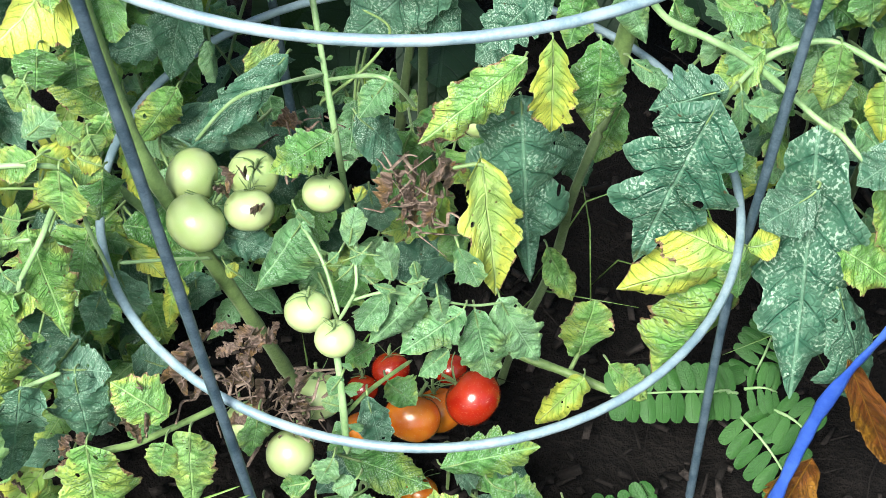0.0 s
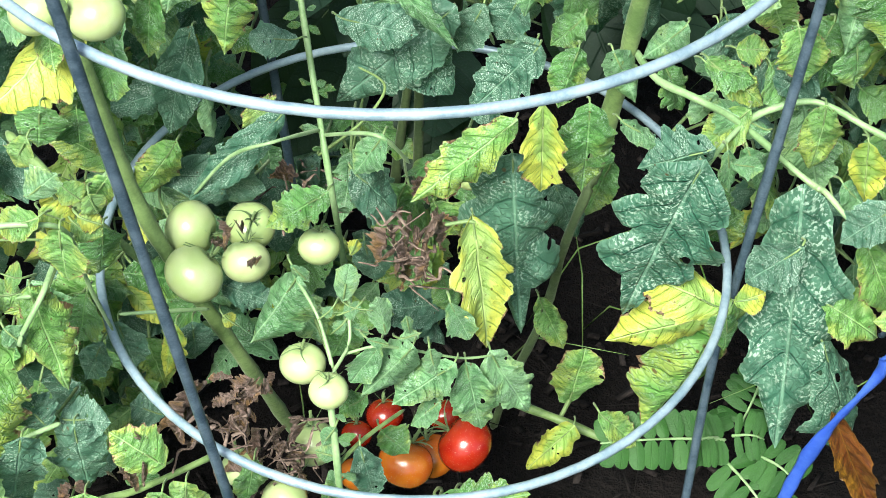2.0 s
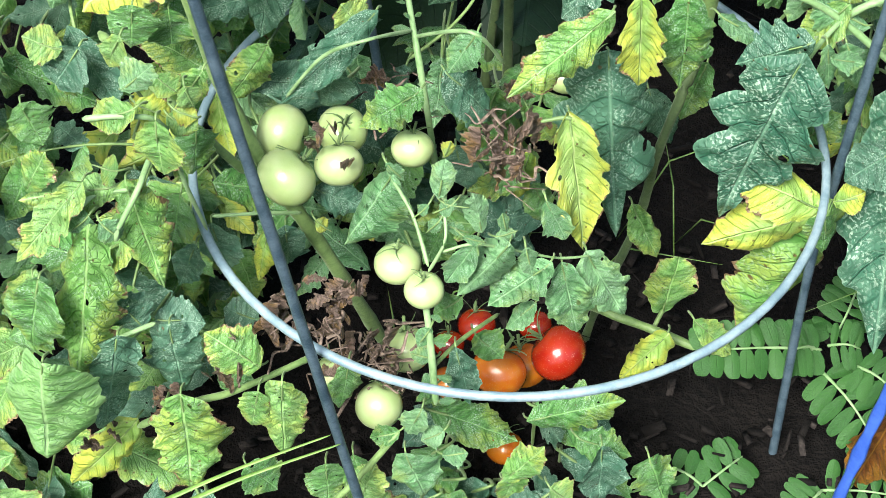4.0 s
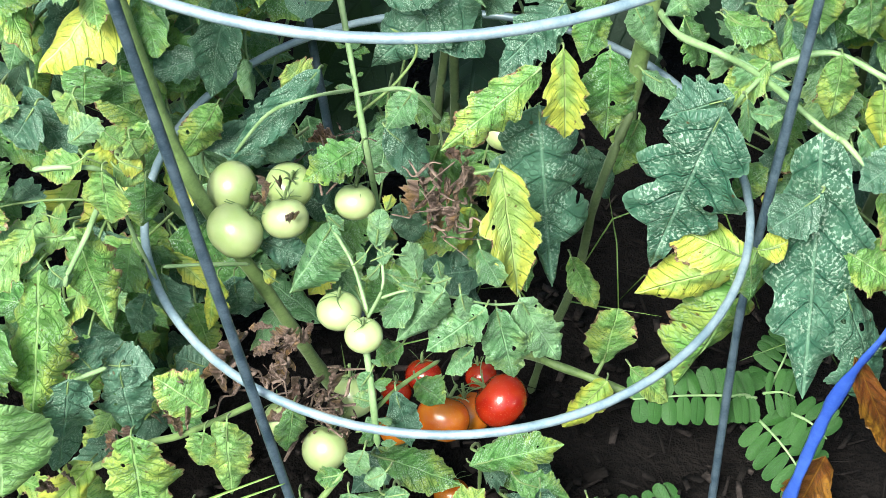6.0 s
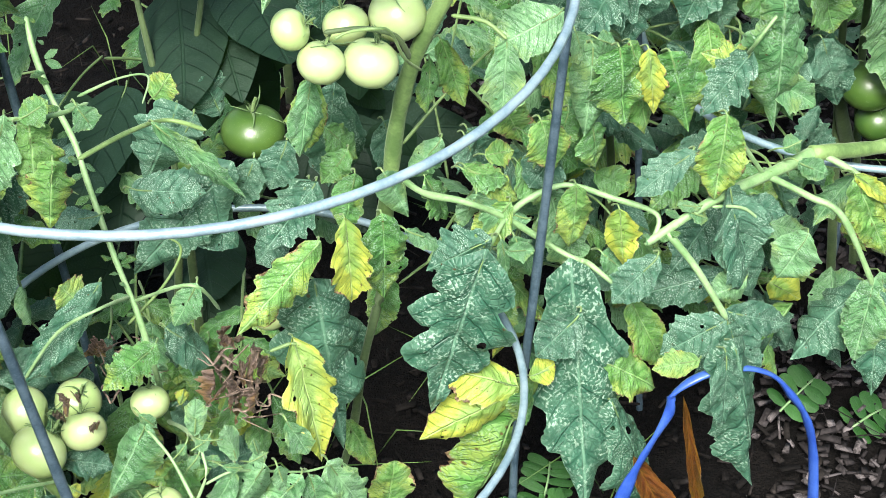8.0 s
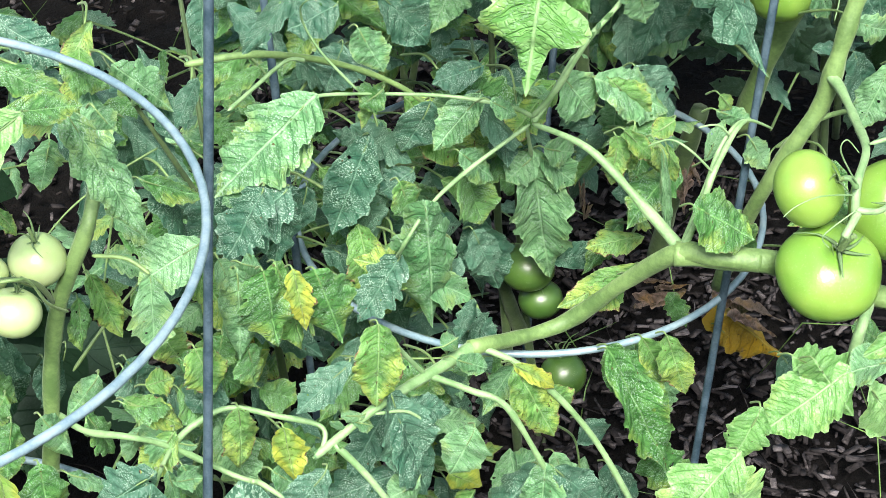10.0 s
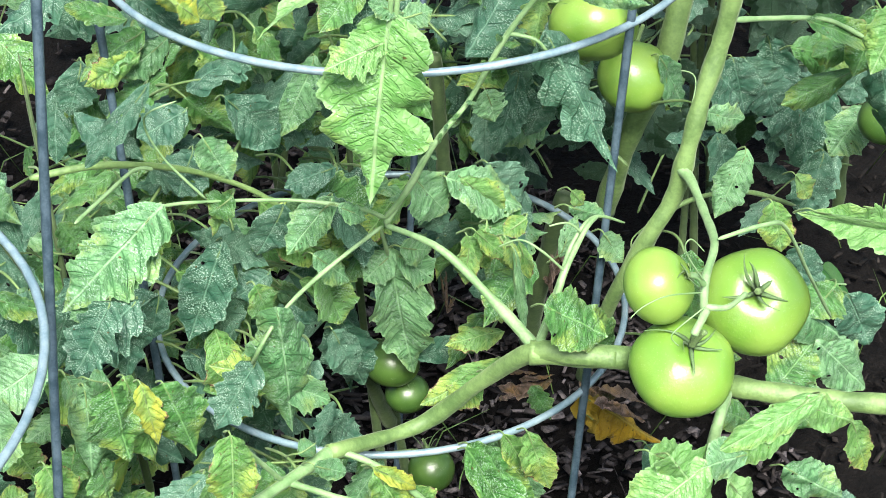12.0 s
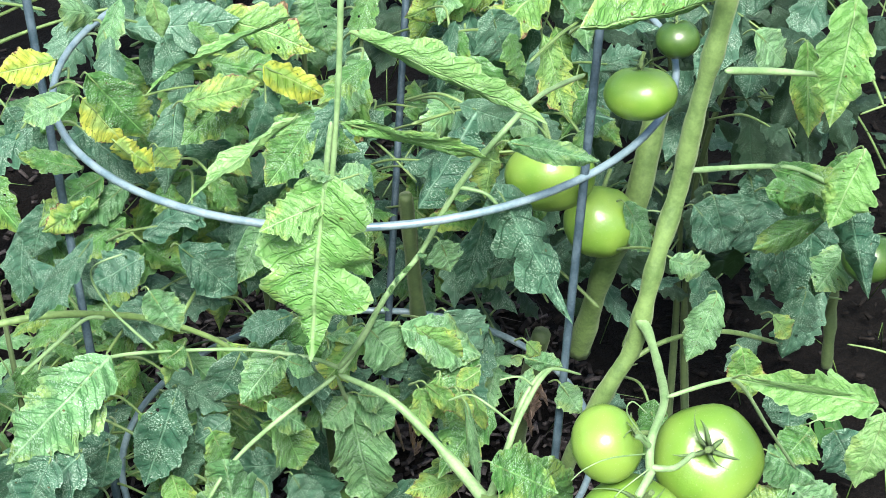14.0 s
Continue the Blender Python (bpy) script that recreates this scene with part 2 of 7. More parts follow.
STEM = plain("stem_green", rgb(0.052, 0.100, 0.026), rgb(0.125, 0.200, 0.062), 40, 0.6, 0.6, 0.001)
STEM_PALE = plain("stem_pale", rgb(0.090, 0.175, 0.062), rgb(0.175, 0.275, 0.125), 60, 0.6, 0.5, 0.0006)
# darker copy of the stem green: deep-canopy shade held in the colour
STEM_SHADED = plain("stem_shaded", rgb(0.020, 0.042, 0.012), rgb(0.048, 0.078, 0.024), 40, 0.7, 0.7, 0.001)
WIRE = plain("coated_wire", rgb(0.020, 0.040, 0.056), rgb(0.066, 0.100, 0.126), 90, 0.42, 0.5, 0.0006, 0.25)
# rings paler than the legs: light from above is put into their colour
RING = plain("galvanised_ring_lit", rgb(0.110, 0.175, 0.205), rgb(0.205, 0.275, 0.300), 70, 0.38, 0.3, 0.0004, 0.25)
# soil and bark are near black: shade under the plants is in their colour
SOIL = plain("shaded_soil", rgb(0.0010, 0.0008, 0.0007), rgb(0.0048, 0.0039, 0.0034), 22, 0.95, 1.0, 0.012, 0.0, 0.12)
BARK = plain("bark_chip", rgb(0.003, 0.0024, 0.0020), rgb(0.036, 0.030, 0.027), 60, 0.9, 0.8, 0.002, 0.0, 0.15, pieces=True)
MULCH = plain("weathered_mulch", rgb(0.012, 0.010, 0.010), rgb(0.165, 0.145, 0.145), 60, 0.9, 0.8, 0.002, 0.0, 0.15, pieces=True)
CALYX = plain("calyx_green", rgb(0.040, 0.090, 0.025), rgb(0.095, 0.165, 0.055), 120, 0.65, 0.5, 0.0005)

for fuzzy in (STEM, STEM_PALE, STEM_SHADED, CALYX):
    hair = fuzzy.node_tree.nodes["Principled BSDF"].inputs
    hair["Sheen Weight"].default_value, hair["Sheen Roughness"].default_value = 0.12, 0.4
    hair["Sheen Tint"].default_value = (0.75, 0.90, 0.60, 1.0)

# ---- ground ----
gb = bmesh.new()
bmesh.ops.create_grid(gb, x_segments=150, y_segments=150, size=1.0)
for vtx in gb.verts:
    x, y = vtx.co.x, vtx.co.y
    d = max(abs(x), abs(y))
    s = 1.6 if d < 0.8 else 1.6 + (d - 0.8) / 0.2 * 38
    vtx.co.x, vtx.co.y = x * s + 0.3, y * s + 0.3
    h = noise.fractal(Vector((vtx.co.x * 9, vtx.co.y * 9, 0)), 0.8, 2.1, 5) * 0.014
    vtx.co.z = h if d < 0.8 else 0.0
ground = tagged(new("ground", mesh_of(gb, "ground", SOIL)), "damp garden soil strewn with bark chips, dark with shade in its colour", "ground", kind="structure")


# ---- wire cages ----
def circle(cx, cy, z, r, n=72, tilt=(0.0, 0.0)):
    return [Vector((cx + r * math.cos(a), cy + r * math.sin(a), z + tilt[0] * math.cos(a) * r + tilt[1] * math.sin(a) * r)) for a in (2 * math.pi * k / n for k in range(n))]


def cage(label, rings, legs, wire=0.0032):
    ob = thing("tomato_cage", label, "plant cage", "tomato cages")
    for c in rings:
        FACE.extend((p, 0.004) for p in circle(*c))
        part("ring", tube(bmesh.new(), circle(*c), wire * 0.76, sides=10, closed=True), RING, ob, "galvanised wire ring, pale with light from above in its colour")
    for leg in legs:
        FACE.extend((p, 0.002) for p in smooth_path(leg, 14) if p.z > 0.2)
        part("leg", tube(bmesh.new(), smooth_path(leg, 10), wire * 0.86, sides=9, wobble=0.12), WIRE, ob, "blue-grey coated wire leg")
    return ob


def leg_line(a, b, low, high):
    """A straight leg through two points, from z = low to z = high."""
    a, b = Vector(a), Vector(b)
    d = (b - a) / (b.z - a.z)
    return [a + d * (low - a.z), a, b, b + d * (high - b.z)]


cage("conical wire cage round the tomato plant with ripening fruit",
     [(0.0004, 0.0003, 0.2494, 0.165, 72, (0.003, -0.004)), (-0.0177, 0.0186, 0.5243, 0.2083)],
     [leg_line((-0.0911, -0.1493, 0.25), (-0.1314, -0.1648, 0.522), -0.05, 0.8),
      [(0.166, 0.0, -0.05), (0.168, 0.0, 0.16), (0.1747, 0.0003, 0.25), (0.2012, 0.0137, 0.522), (0.2283, 0.0274, 0.80)],
      leg_line((-0.0851, 0.1527, 0.25), (-0.1127, 0.1571, 0.522), -0.05, 0.8)])
cage("conical wire cage half hidden in tomato foliage",
     [(0.4788, 0.2043, 0.284, 0.1604, 72, (0.008, 0.002)), (0.5168, 0.2532, 0.5427, 0.1988, 72, (-0.003, -0.018))],
     [leg_line((0.312, 0.2094, 0.25), (0.3106, 0.254, 0.522), -0.05, 0.85),
      leg_line((0.5454, 0.0576, 0.25), (0.574, 0.0641, 0.522), -0.05, 0.85),
      leg_line((0.561, 0.34, 0.287), (0.618, 0.411, 0.548), -0.05, 0.85)])


# ---- leaves ----
# rise and fall of the outline, width of the undivided blade, lobes a side, where the last one sits, depth of the teeth
OUTLINE = {
    "tomato": (0.60, 0.98, 0.76, 4, 0.68, 0.07), "deep": (0.50, 0.90, 0.44, 3, 0.58, 0.06), "ovate": (0.66, 0.94, 0.93, 5, 0.78, 0.06),
    "round": (0.55, 0.55, 0.96, 4, 0.70, 0.04), "smooth": (0.50, 0.85, 1.0, 0, 0.0, 0.0), "strip": (0.40, 0.60, 0.86, 4, 0.70, 0.05),
    "oblong": (0.44, 0.36, 1.0, 0, 0.0, 0.0)}


def half_width(shape, v, side, ph, wild):
    """Half the blade's width at v from base to tip: a pointed blade with rounded lobes, each of its own size, and small teeth."""
    if v <= 0.0 or v >= 1.0:
        return 0.003
    rise, fall, blade, lobes, last, teeth = OUTLINE[shape]
    top = rise / (rise + fall)

    def body(w):
        return (w / top) ** rise * ((1 - w) / (1 - top)) ** fall

    wide = blade * body(v)
    for k in range(lobes):
        own = noise.noise(Vector((k * 1.7 + 0.3, ph * 31, side * 3.0)))
        at = last * (k + 0.45 + 0.22 * side * (ph - 0.5) + 0.25 * wild * own) / (lobes - 0.5)
        reach = 0.62 * last / (lobes - 0.5) * (1 + 0.5 * own)
        d = abs(v - at) / reach
        if d < 1:
            wide = max(wide, body(min(max(at, 0.05), 0.95)) * (1 + 0.35 * own) * (1 - d * d) ** 0.55)
    f = (13 + 4 * ph) * v + side * 0.3 + ph + 0.4 * noise.noise(Vector((v * 9, ph * 5, side * 4)))
    f -= math.floor(f)
    small = 1 - math.sin(math.pi * f ** 1.5) ** 0.6
    return 0.5 * wide * (1 - teeth * small * (0.6 + 0.7 * wild)) * (1 + 0.10 * noise.noise(Vector((v * 5, ph * 17, side))))


def leaf_mesh(shape, style, seed, rows=30, cols=4):
    """A leaflet of unit length along +y and unit width along x, facing +z: quilted between its side veins, with drooping, curling rims."""
    rng = random.Random(seed * 31 + len(shape) * 7 + len(style))
    flat = shape in ("smooth", "oblong")
    ph = rng.random()
    fold = rng.uniform(-0.25, 0.60)
    droop = rng.uniform(-0.06, 0.30)
    twist = rng.uniform(-0.55, 0.55)
    roll = rng.uniform(-0.75, 0.25)
    wild = rng.uniform(0.3, 1.0)
    ribs = 7.0
    bend = rng.uniform(-0.16, 0.16)
    wave = rng.uniform(0.02, 0.07)
    if rows > 40:
        twist, bend, droop = 0.55 * twist, 0.5 * bend, 0.7 * droop
    if flat:
        fold, droop, twist, roll, wave = 0.4 * fold, 0.5 * droop, 0.4 * twist, 0.2 * roll, 0.01
    crumple, quilt = (0.012, 0.0) if flat else (0.065, 0.012)
    dead = style == "brown"
    if dead:
        crumple, fold, droop, roll, twist = 0.26, rng.uniform(0.6, 1.6), 0.5, rng.uniform(-1.8, 1.2), rng.uniform(-1.8, 1.8)
    bm = bmesh.new()
    uvl, rim = bm.loops.layers.uv.new("UVMap"), bm.loops.layers.uv.new("Rim")
    grid, uvs = [], {}
    for i in range(rows + 1):
        v = i / rows
        line = []
        for j in range(-cols, cols + 1):
            s = j / cols
            side = 1 if s > 0 else -1
            hw = half_width(shape, v, side, ph, wild)
            x = hw * s
            y = v + (0.34 * hw * abs(s) ** 1.2 * (1 - v) if not flat else 0.0) - (0.05 * abs(s) * (1 - v) ** 4 if not flat else 0.0)
            vein = abs(math.sin(math.pi * ribs * (v - 0.16 * abs(2 * x) - 0.14 * (2 * x) ** 2) + 0.4 * noise.noise(Vector((v * 4, s * 2, seed * 5.3)))))
            z = -fold * abs(x) - droop * v * v + quilt * vein ** 0.6 * min(1.0, abs(x) * 9) * (1 - 0.5 * v)
            z += crumple * noise.noise(Vector((x * 4.5, y * 4.5, seed * 1.7))) + 0.40 * crumple * noise.noise(Vector((x * 12, y * 13, seed * 2.9)))
            z += roll * hw * abs(s) ** 3 * 0.6 + wave * s * s * math.sin(9 * v + 5 * ph + side) * min(1, hw * 3)
            x += bend * v * v
            if dead:
                x += crumple * noise.noise(Vector((y * 6, s * 1.5, seed + 3.3)))
                z += 0.5 * crumple * noise.noise(Vector((x * 9, y * 8, seed + 0.6)))
            a = twist * v
            x, z = x * math.cos(a) - z * math.sin(a) * 0.35, z * math.cos(a) + x * math.sin(a)
            vt = bm.verts.new((x, y, z))
            uvs[vt] = (2 * hw * s, y), (abs(s), hw)
            line.append(vt)
        grid.append(line)
    for i in range(rows):
        for j in range(2 * cols):
            f = bm.faces.new((grid[i][j], grid[i][j + 1], grid[i + 1][j + 1], grid[i + 1][j]))
            for lp in f.loops:
                lp[uvl].uv, lp[rim].uv = uvs[lp.vert]
    return mesh_of(bm, "leaflet", LEAF[style])


LEAF_MESH = {}


def leaf_data(shape, style, seed, low=False):
    key = (shape, style, seed, low)
    if key not in LEAF_MESH:
        LEAF_MESH[key] = leaf_mesh(shape, style, seed, 36 if low else 60, 3 if low else 6)
    return LEAF_MESH[key]


OPEN_SIDE = Vector((0.04, -0.70, 0.71))
pick = random.Random(5)


def open_way(x):
    """The way to the open side of the bed, where the leaves turn for light."""
    k = min(max((x - 0.15) / 0.25, 0.0), 1.0)
    return OPEN_SIDE.lerp(Vector((-0.32, -0.72, 0.62)), k)


def leaf_frame(base, tip, width, tilt, facing=None):
    b, t = Vector(base), Vector(tip)
    facing = facing or open_way(b.x)
    y = t - b
    ln = y.length
    y.normalize()
    z = facing - y * facing.dot(y)
    if z.length < 0.1:
        z = Vector((0, -1, 0.2)) - y * Vector((0, -1, 0.2)).dot(y)
    z.normalize()
    z = Matrix.Rotation(radians(tilt), 3, y) @ z
    x = y.cross(z)
    k = math.sqrt(width * ln)
    return Matrix(((x.x * width, y.x * ln, z.x * k, b.x), (x.y * width, y.y * ln, z.y * k, b.y), (x.z * width, y.z * ln, z.z * k, b.z), (0, 0, 0, 1)))


def leaf(plant, style, shape, base, tip, width, tilt=0.0, low=False, facing=None):
    """One leaflet as a part of its plant."""
    ob = new("leaflet", leaf_data(shape, style, pick.randrange(9), low))
    ob.parent = plant
    ob.matrix_basis = leaf_frame(base, tip, width * (0.65 if style == "brown" else 0.88 if low else 0.96), tilt, facing)
    if not low:
        FACE.append(((Vector(base) + Vector(tip)) * 0.5, 0.42 * math.sqrt(width * (Vector(tip) - Vector(base)).length)))
    if not low and style != "brown":
        b, d = Vector(base), (Vector(tip) - Vector(base)).normalized()
        stem(plant, [b + d * 0.012, b + d * 0.002, b - d * 0.003 + Vector((0, 0.004, -0.001)), b - d * 0.004 + Vector((0, 0.014, -0.010))], 0.0004, 0.0007, STEM, "leaf_stalk", 6)
    return ob


def in_the_way(base, tip):
    """Whether a loose leaflet would stand before the face of the bed, seen from the open side."""
    mid, r = (Vector(base) + Vector(tip)) * 0.5, 0.30 * (Vector(tip) - Vector(base)).length
    out = open_way(mid.x)
    for c, size in FACE:
        rel = mid - c
        along = rel.dot(out)
        if along > -0.018 and (rel - out * along).length < 1.0 * (r + size):
            return True
    return False


def stem(plant, pts, r0, r1, mat=None, name="stem", sides=8):
    if name == "stem" and r0 > 0.0016:
        for p in smooth_path(pts, 4):
            FACE.append((p, 0.012))
    return part(name, tube(bmesh.new(), smooth_path(pts, 7), r0, r1, sides, wobble=0.25), mat or STEM, plant)


def compound(plant, base, way, length, style, rng, pairs=2, shape="tomato"):
    """A pinnate leaf: an arching stalk with leaflets in pairs and one at the tip."""
    base, way = Vector(base), Vector(way).normalized()
    side = way.cross(Vector((0, 0, 1))).normalized()
    sag = length * rng.uniform(0.15, 0.5)
    line = [base + way * (length * k / 4) - Vector((0, 0, sag * (k / 4) ** 2)) for k in range(5)]
    look_out = (open_way(base.x) * 0.6 + Vector((0, 0, 0.6)) + Vector((rng.uniform(-.4, .4), rng.uniform(-.4, .4), 0))).normalized()
    out = line[4] - line[3]
    size = length * rng.uniform(0.36, 0.50)
    spots = [(line[4], out.normalized() + Vector((0, 0, -0.5)), size)]
    for k in range(pairs):
        p = line[3 - k] if k < 2 else line[1]
        for sd in (-1, 1):
            spots.append((p, side * sd + way * 0.45 + Vector((0, 0, rng.uniform(-0.7, 0.0))), size * rng.uniform(0.6, 0.9) * (1 - 0.12 * k)))
    spots = [(p, d.normalized(), s) for p, d, s in spots]
    spots = [(p, d, s) for p, d, s in spots if not (hollow(p + d * s) or hollow(p + d * (0.5 * s)) or in_the_way(p, p + d * s))]
    if len(spots) < 3 or in_the_way(line[1], line[3]):
        return
    plant = stem(plant, line, length * 0.009, length * 0.005, STEM, "leaf", 5)
    for p, d, s in spots:
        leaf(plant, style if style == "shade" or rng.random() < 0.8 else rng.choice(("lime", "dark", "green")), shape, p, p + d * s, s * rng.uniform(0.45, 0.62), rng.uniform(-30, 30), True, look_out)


# ---- fruit ----
def skin(name, a, b_, top, rough=0.28):
    """Smooth fruit skin: paler or greener shoulders, faint streaks from the stalk, fine dust of light dots."""
    m, t, b = material(name)
    n = Nodes(t)
    P = n.add("TexCoord").outputs["Object"]
    sep = n.add("SeparateXYZ")
    n.link(P, sep.inputs[0])
    rnd = n.add("ObjectInfo").outputs["Random"]
    big = n.noise(P, 0.9, 3)
    col = n.mix(n.step(n.math("ADD", big, n.math("MULTIPLY", rnd, 0.2)), 0.40, 0.75), a, b_)
    col = n.mix(n.math("MULTIPLY", n.step(n.math("ADD", sep.outputs[2], n.math("MULTIPLY", n.noise(P, 3.5, 3), 0.8)), 0.75, 1.5), 0.7), col, top)
    col = n.mix(n.math("MULTIPLY", n.step(n.noise(P, 26.0, 2), 0.62, 0.72), 0.25), col, rgb(0.34, 0.38, 0.26))
    n.link(col, b.inputs["Base Color"])
    b.inputs["Roughness"].default_value = rough
    b.inputs["Subsurface Weight"].default_value = 0.12
    b.inputs["Subsurface Radius"].default_value = (0.6, 0.5, 0.2)
    b.inputs["Subsurface Scale"].default_value = 0.004
    b.inputs["Coat Weight"].default_value = 0.08
    b.inputs["Coat Roughness"].default_value = 0.25
    n.bump(n.noise(P, 18.0, 3), 0.06, 0.02, b.inputs["Normal"])
    return m


SKIN = {
    "pale": skin("skin_pale", rgb(0.222, 0.300, 0.112), rgb(0.268, 0.330, 0.155), rgb(0.190, 0.292, 0.100), 0.32),
    "green": skin("skin_green", rgb(0.100, 0.205, 0.026), rgb(0.150, 0.248, 0.042), rgb(0.090, 0.190, 0.024), 0.34),
    # green skin darkened: shade on the hidden fruit is part of its colour
    "deep": skin("skin_shaded", rgb(0.024, 0.062, 0.010), rgb(0.044, 0.090, 0.016), rgb(0.018, 0.048, 0.008), 0.36),
    "red": skin("skin_red", rgb(0.160, 0.005, 0.002), rgb(0.205, 0.013, 0.003), rgb(0.215, 0.027, 0.003), 0.20),
    "orange": skin("skin_orange", rgb(0.270, 0.050, 0.004), rgb(0.300, 0.098, 0.007), rgb(0.220, 0.026, 0.003), 0.22),
}
FRUIT_MESH = {}


def fruit_mesh(kind, lobes):
    if (kind, lobes) not in FRUIT_MESH:
        bm = bmesh.new()
        bmesh.ops.create_uvsphere(bm, u_segments=40, v_segments=24, radius=1.0)
        for v in bm.verts:
            a, r = math.atan2(v.co.y, v.co.x), math.hypot(v.co.x, v.co.y)
            v.co.z *= 0.90
            v.co.z -= 0.17 * math.exp(-(r / 0.30) ** 2) * (1 if v.co.z > 0 else -0.25)
            g = 1 + lobes * 0.022 * math.cos(5 * a + 0.6) * (0.5 + 0.5 * v.co.z)
            v.co.x, v.co.y = v.co.x * g, v.co.y * g
        FRUIT_MESH[(kind, lobes)] = mesh_of(bm, "fruit", SKIN[kind])
    return FRUIT_MESH[(kind, lobes)]


def sepals(rng, long):
    bm = bmesh.new()
    top, low = bm.verts.new((0, 0, 0.86)), bm.verts.new((0, 0, 0.74))
    for k in range(6):
        a = 2 * math.pi * k / 6 + rng.uniform(-0.25, 0.25)
        d, s = Vector((math.cos(a), math.sin(a), 0)), Vector((-math.sin(a), math.cos(a), 0))
        ln, lift = long * rng.uniform(0.55, 1.3), rng.uniform(-0.3, 1.5)
        curl = rng.uniform(-0.9, 0.9)
        rows = []
        for i in range(6):
            t = i / 5
            c = d * (0.05 + ln * t * (1 - 0.25 * max(lift, 0) * t)) + s * (curl * ln * t * t) + Vector((0, 0, 0.80 + max(lift, 0) * ln * t * (1.1 - 0.45 * t) - 0.42 * (1 - min(max(lift, 0), 1)) * (ln * t) ** 2))
            w = 0.046 * (1 - t) ** 0.7 + 0.007
            rows.append([bm.verts.new(c - s * w), bm.verts.new(c + Vector((0, 0, 0.02))), bm.verts.new(c + s * w), bm.verts.new(c - Vector((0, 0, 0.02)))])
        R = rows[0]
        for q in ((top, R[0], R[1]), (top, R[1], R[2]), (low, R[2], R[3]), (low, R[3], R[0])):
            bm.faces.new(q)
        for A, B in zip(rows, rows[1:]):
            for i in range(4):
                bm.faces.new((A[i], A[(i + 1) % 4], B[(i + 1) % 4], B[i]))
    return bm


WORDS = {"pale": "pale whitish-green unripe", "green": "glossy light-green unripe", "deep": "shaded dark-green unripe", "red": "glossy ripe red", "orange": "half-ripe orange"}


def tomato(place, radius, kind, tip=(0, -0.3, 1), squash=1.0, lobes=1.0, where="hanging in a truss among leaves", long=0.75):
    """A fruit with its calyx and a stub of stalk; tip is the way of its stalk."""
    rng = random.Random(int(place[0] * 9000) + int(place[2] * 7000))
    ob = thing("tomato", WORDS[kind] + " tomato " + where, "tomato", "tomatoes")
    q = Vector(tip).normalized().to_track_quat("Z", "Y").to_matrix().to_4x4()
    ob.matrix_basis = Matrix.Translation(place) @ q @ Matrix.Rotation(rng.uniform(0, 6.28), 4, "Z") @ Matrix.Diagonal((radius, radius, radius * squash, 1))
    part("fruit", fruit_mesh(kind, lobes), None, ob)
    FACE.append((Vector(place), radius))
    cup = part("calyx", sepals(rng, long), CALYX, ob, "green pointed calyx")
    part("stalk", tube(bmesh.new(), smooth_path([(0, 0, 0.70), (0.02, 0.03, 1.0), (0.12, 0.06, 1.35)], 4), 0.075, 0.06, 7), STEM, cup)
    return ob


def hollow(p):
    """Where no loose foliage grows: dark gaps under the canopy and the face of the bed."""
    x, y, z = p
    return ((0.06 < x < 0.19 and y < 0.34 and z < 0.26) or (0.48 < x < 0.80 and 0.02 < y < 0.45 and z < 0.24)
            or (0.14 < x < 0.32 and y < 0.12 and z < 0.2) or (y < 0.045 and x > -0.14)
            or (-0.06 < x < 0.12 and 0.22 < y < 0.46 and 0.22 < z < 0.44))


# ---- the plants in and between the cages ----
inner_plant = thing("tomato_plant", "tomato plant with yellowing leaves growing in a wire cage", "tomato plant", "tomato plants")
outer_plant = thing("tomato_plant", "low blighted tomato plant with lime-yellow leaves beside the cage", "tomato plant", "tomato plants")
trailing_plant = thing("tomato_plant", "tomato plant with thick pale branches trailing between two cages", "tomato plant", "tomato plants")
second_plant = thing("tomato_plant", "tall tomato plant with thick green trunk and bright leaves", "tomato plant", "tomato plants")
pepper_plant = thing("pepper_plant", "pepper plant with broad smooth dark-green leaves in the shade", "pepper plant")
stem(inner_plant, [(-0.165, -0.030, 0.437), (-0.160, -0.020, 0.399), (-0.153, -0.010, 0.344), (-0.146, 0.000, 0.291), (-0.132, 0.000, 0.245), (-0.101, 0.000, 0.174), (-0.078, 0.030, 0.076), (-0.063, 0.049, 0.012)], 0.0048, 0.0040, STEM)
stem(inner_plant, [(-0.082, 0.180, 0.402), (-0.081, 0.165, 0.388), (-0.076, 0.145, 0.370), (-0.067, 0.120, 0.352), (-0.063, 0.100, 0.334), (-0.055, 0.070, 0.301), (-0.049, 0.040, 0.288), (-0.044, 0.030, 0.257), (-0.038, 0.030, 0.201)], 0.0018, 0.0018, STEM_PALE)
stem(inner_plant, [(-0.039, 0.032, 0.202), (-0.034, -0.020, 0.244), (-0.031, -0.070, 0.280)], 0.0012, 0.0012, STEM_PALE)
stem(inner_plant, [(-0.031, -0.070, 0.303), (-0.031, -0.080, 0.285), (-0.031, -0.090, 0.276), (-0.039, -0.090, 0.254)], 0.0009, 0.0009, STEM_PALE)
stem(inner_plant, [(-0.059, -0.058, 0.290), (-0.047, -0.070, 0.273), (-0.039, -0.090, 0.258)], 0.0009, 0.0011, STEM_PALE)
stem(inner_plant, [(-0.041, -0.090, 0.236), (-0.038, -0.100, 0.213), (-0.035, -0.110, 0.174)], 0.0018, 0.0018, STEM_PALE)
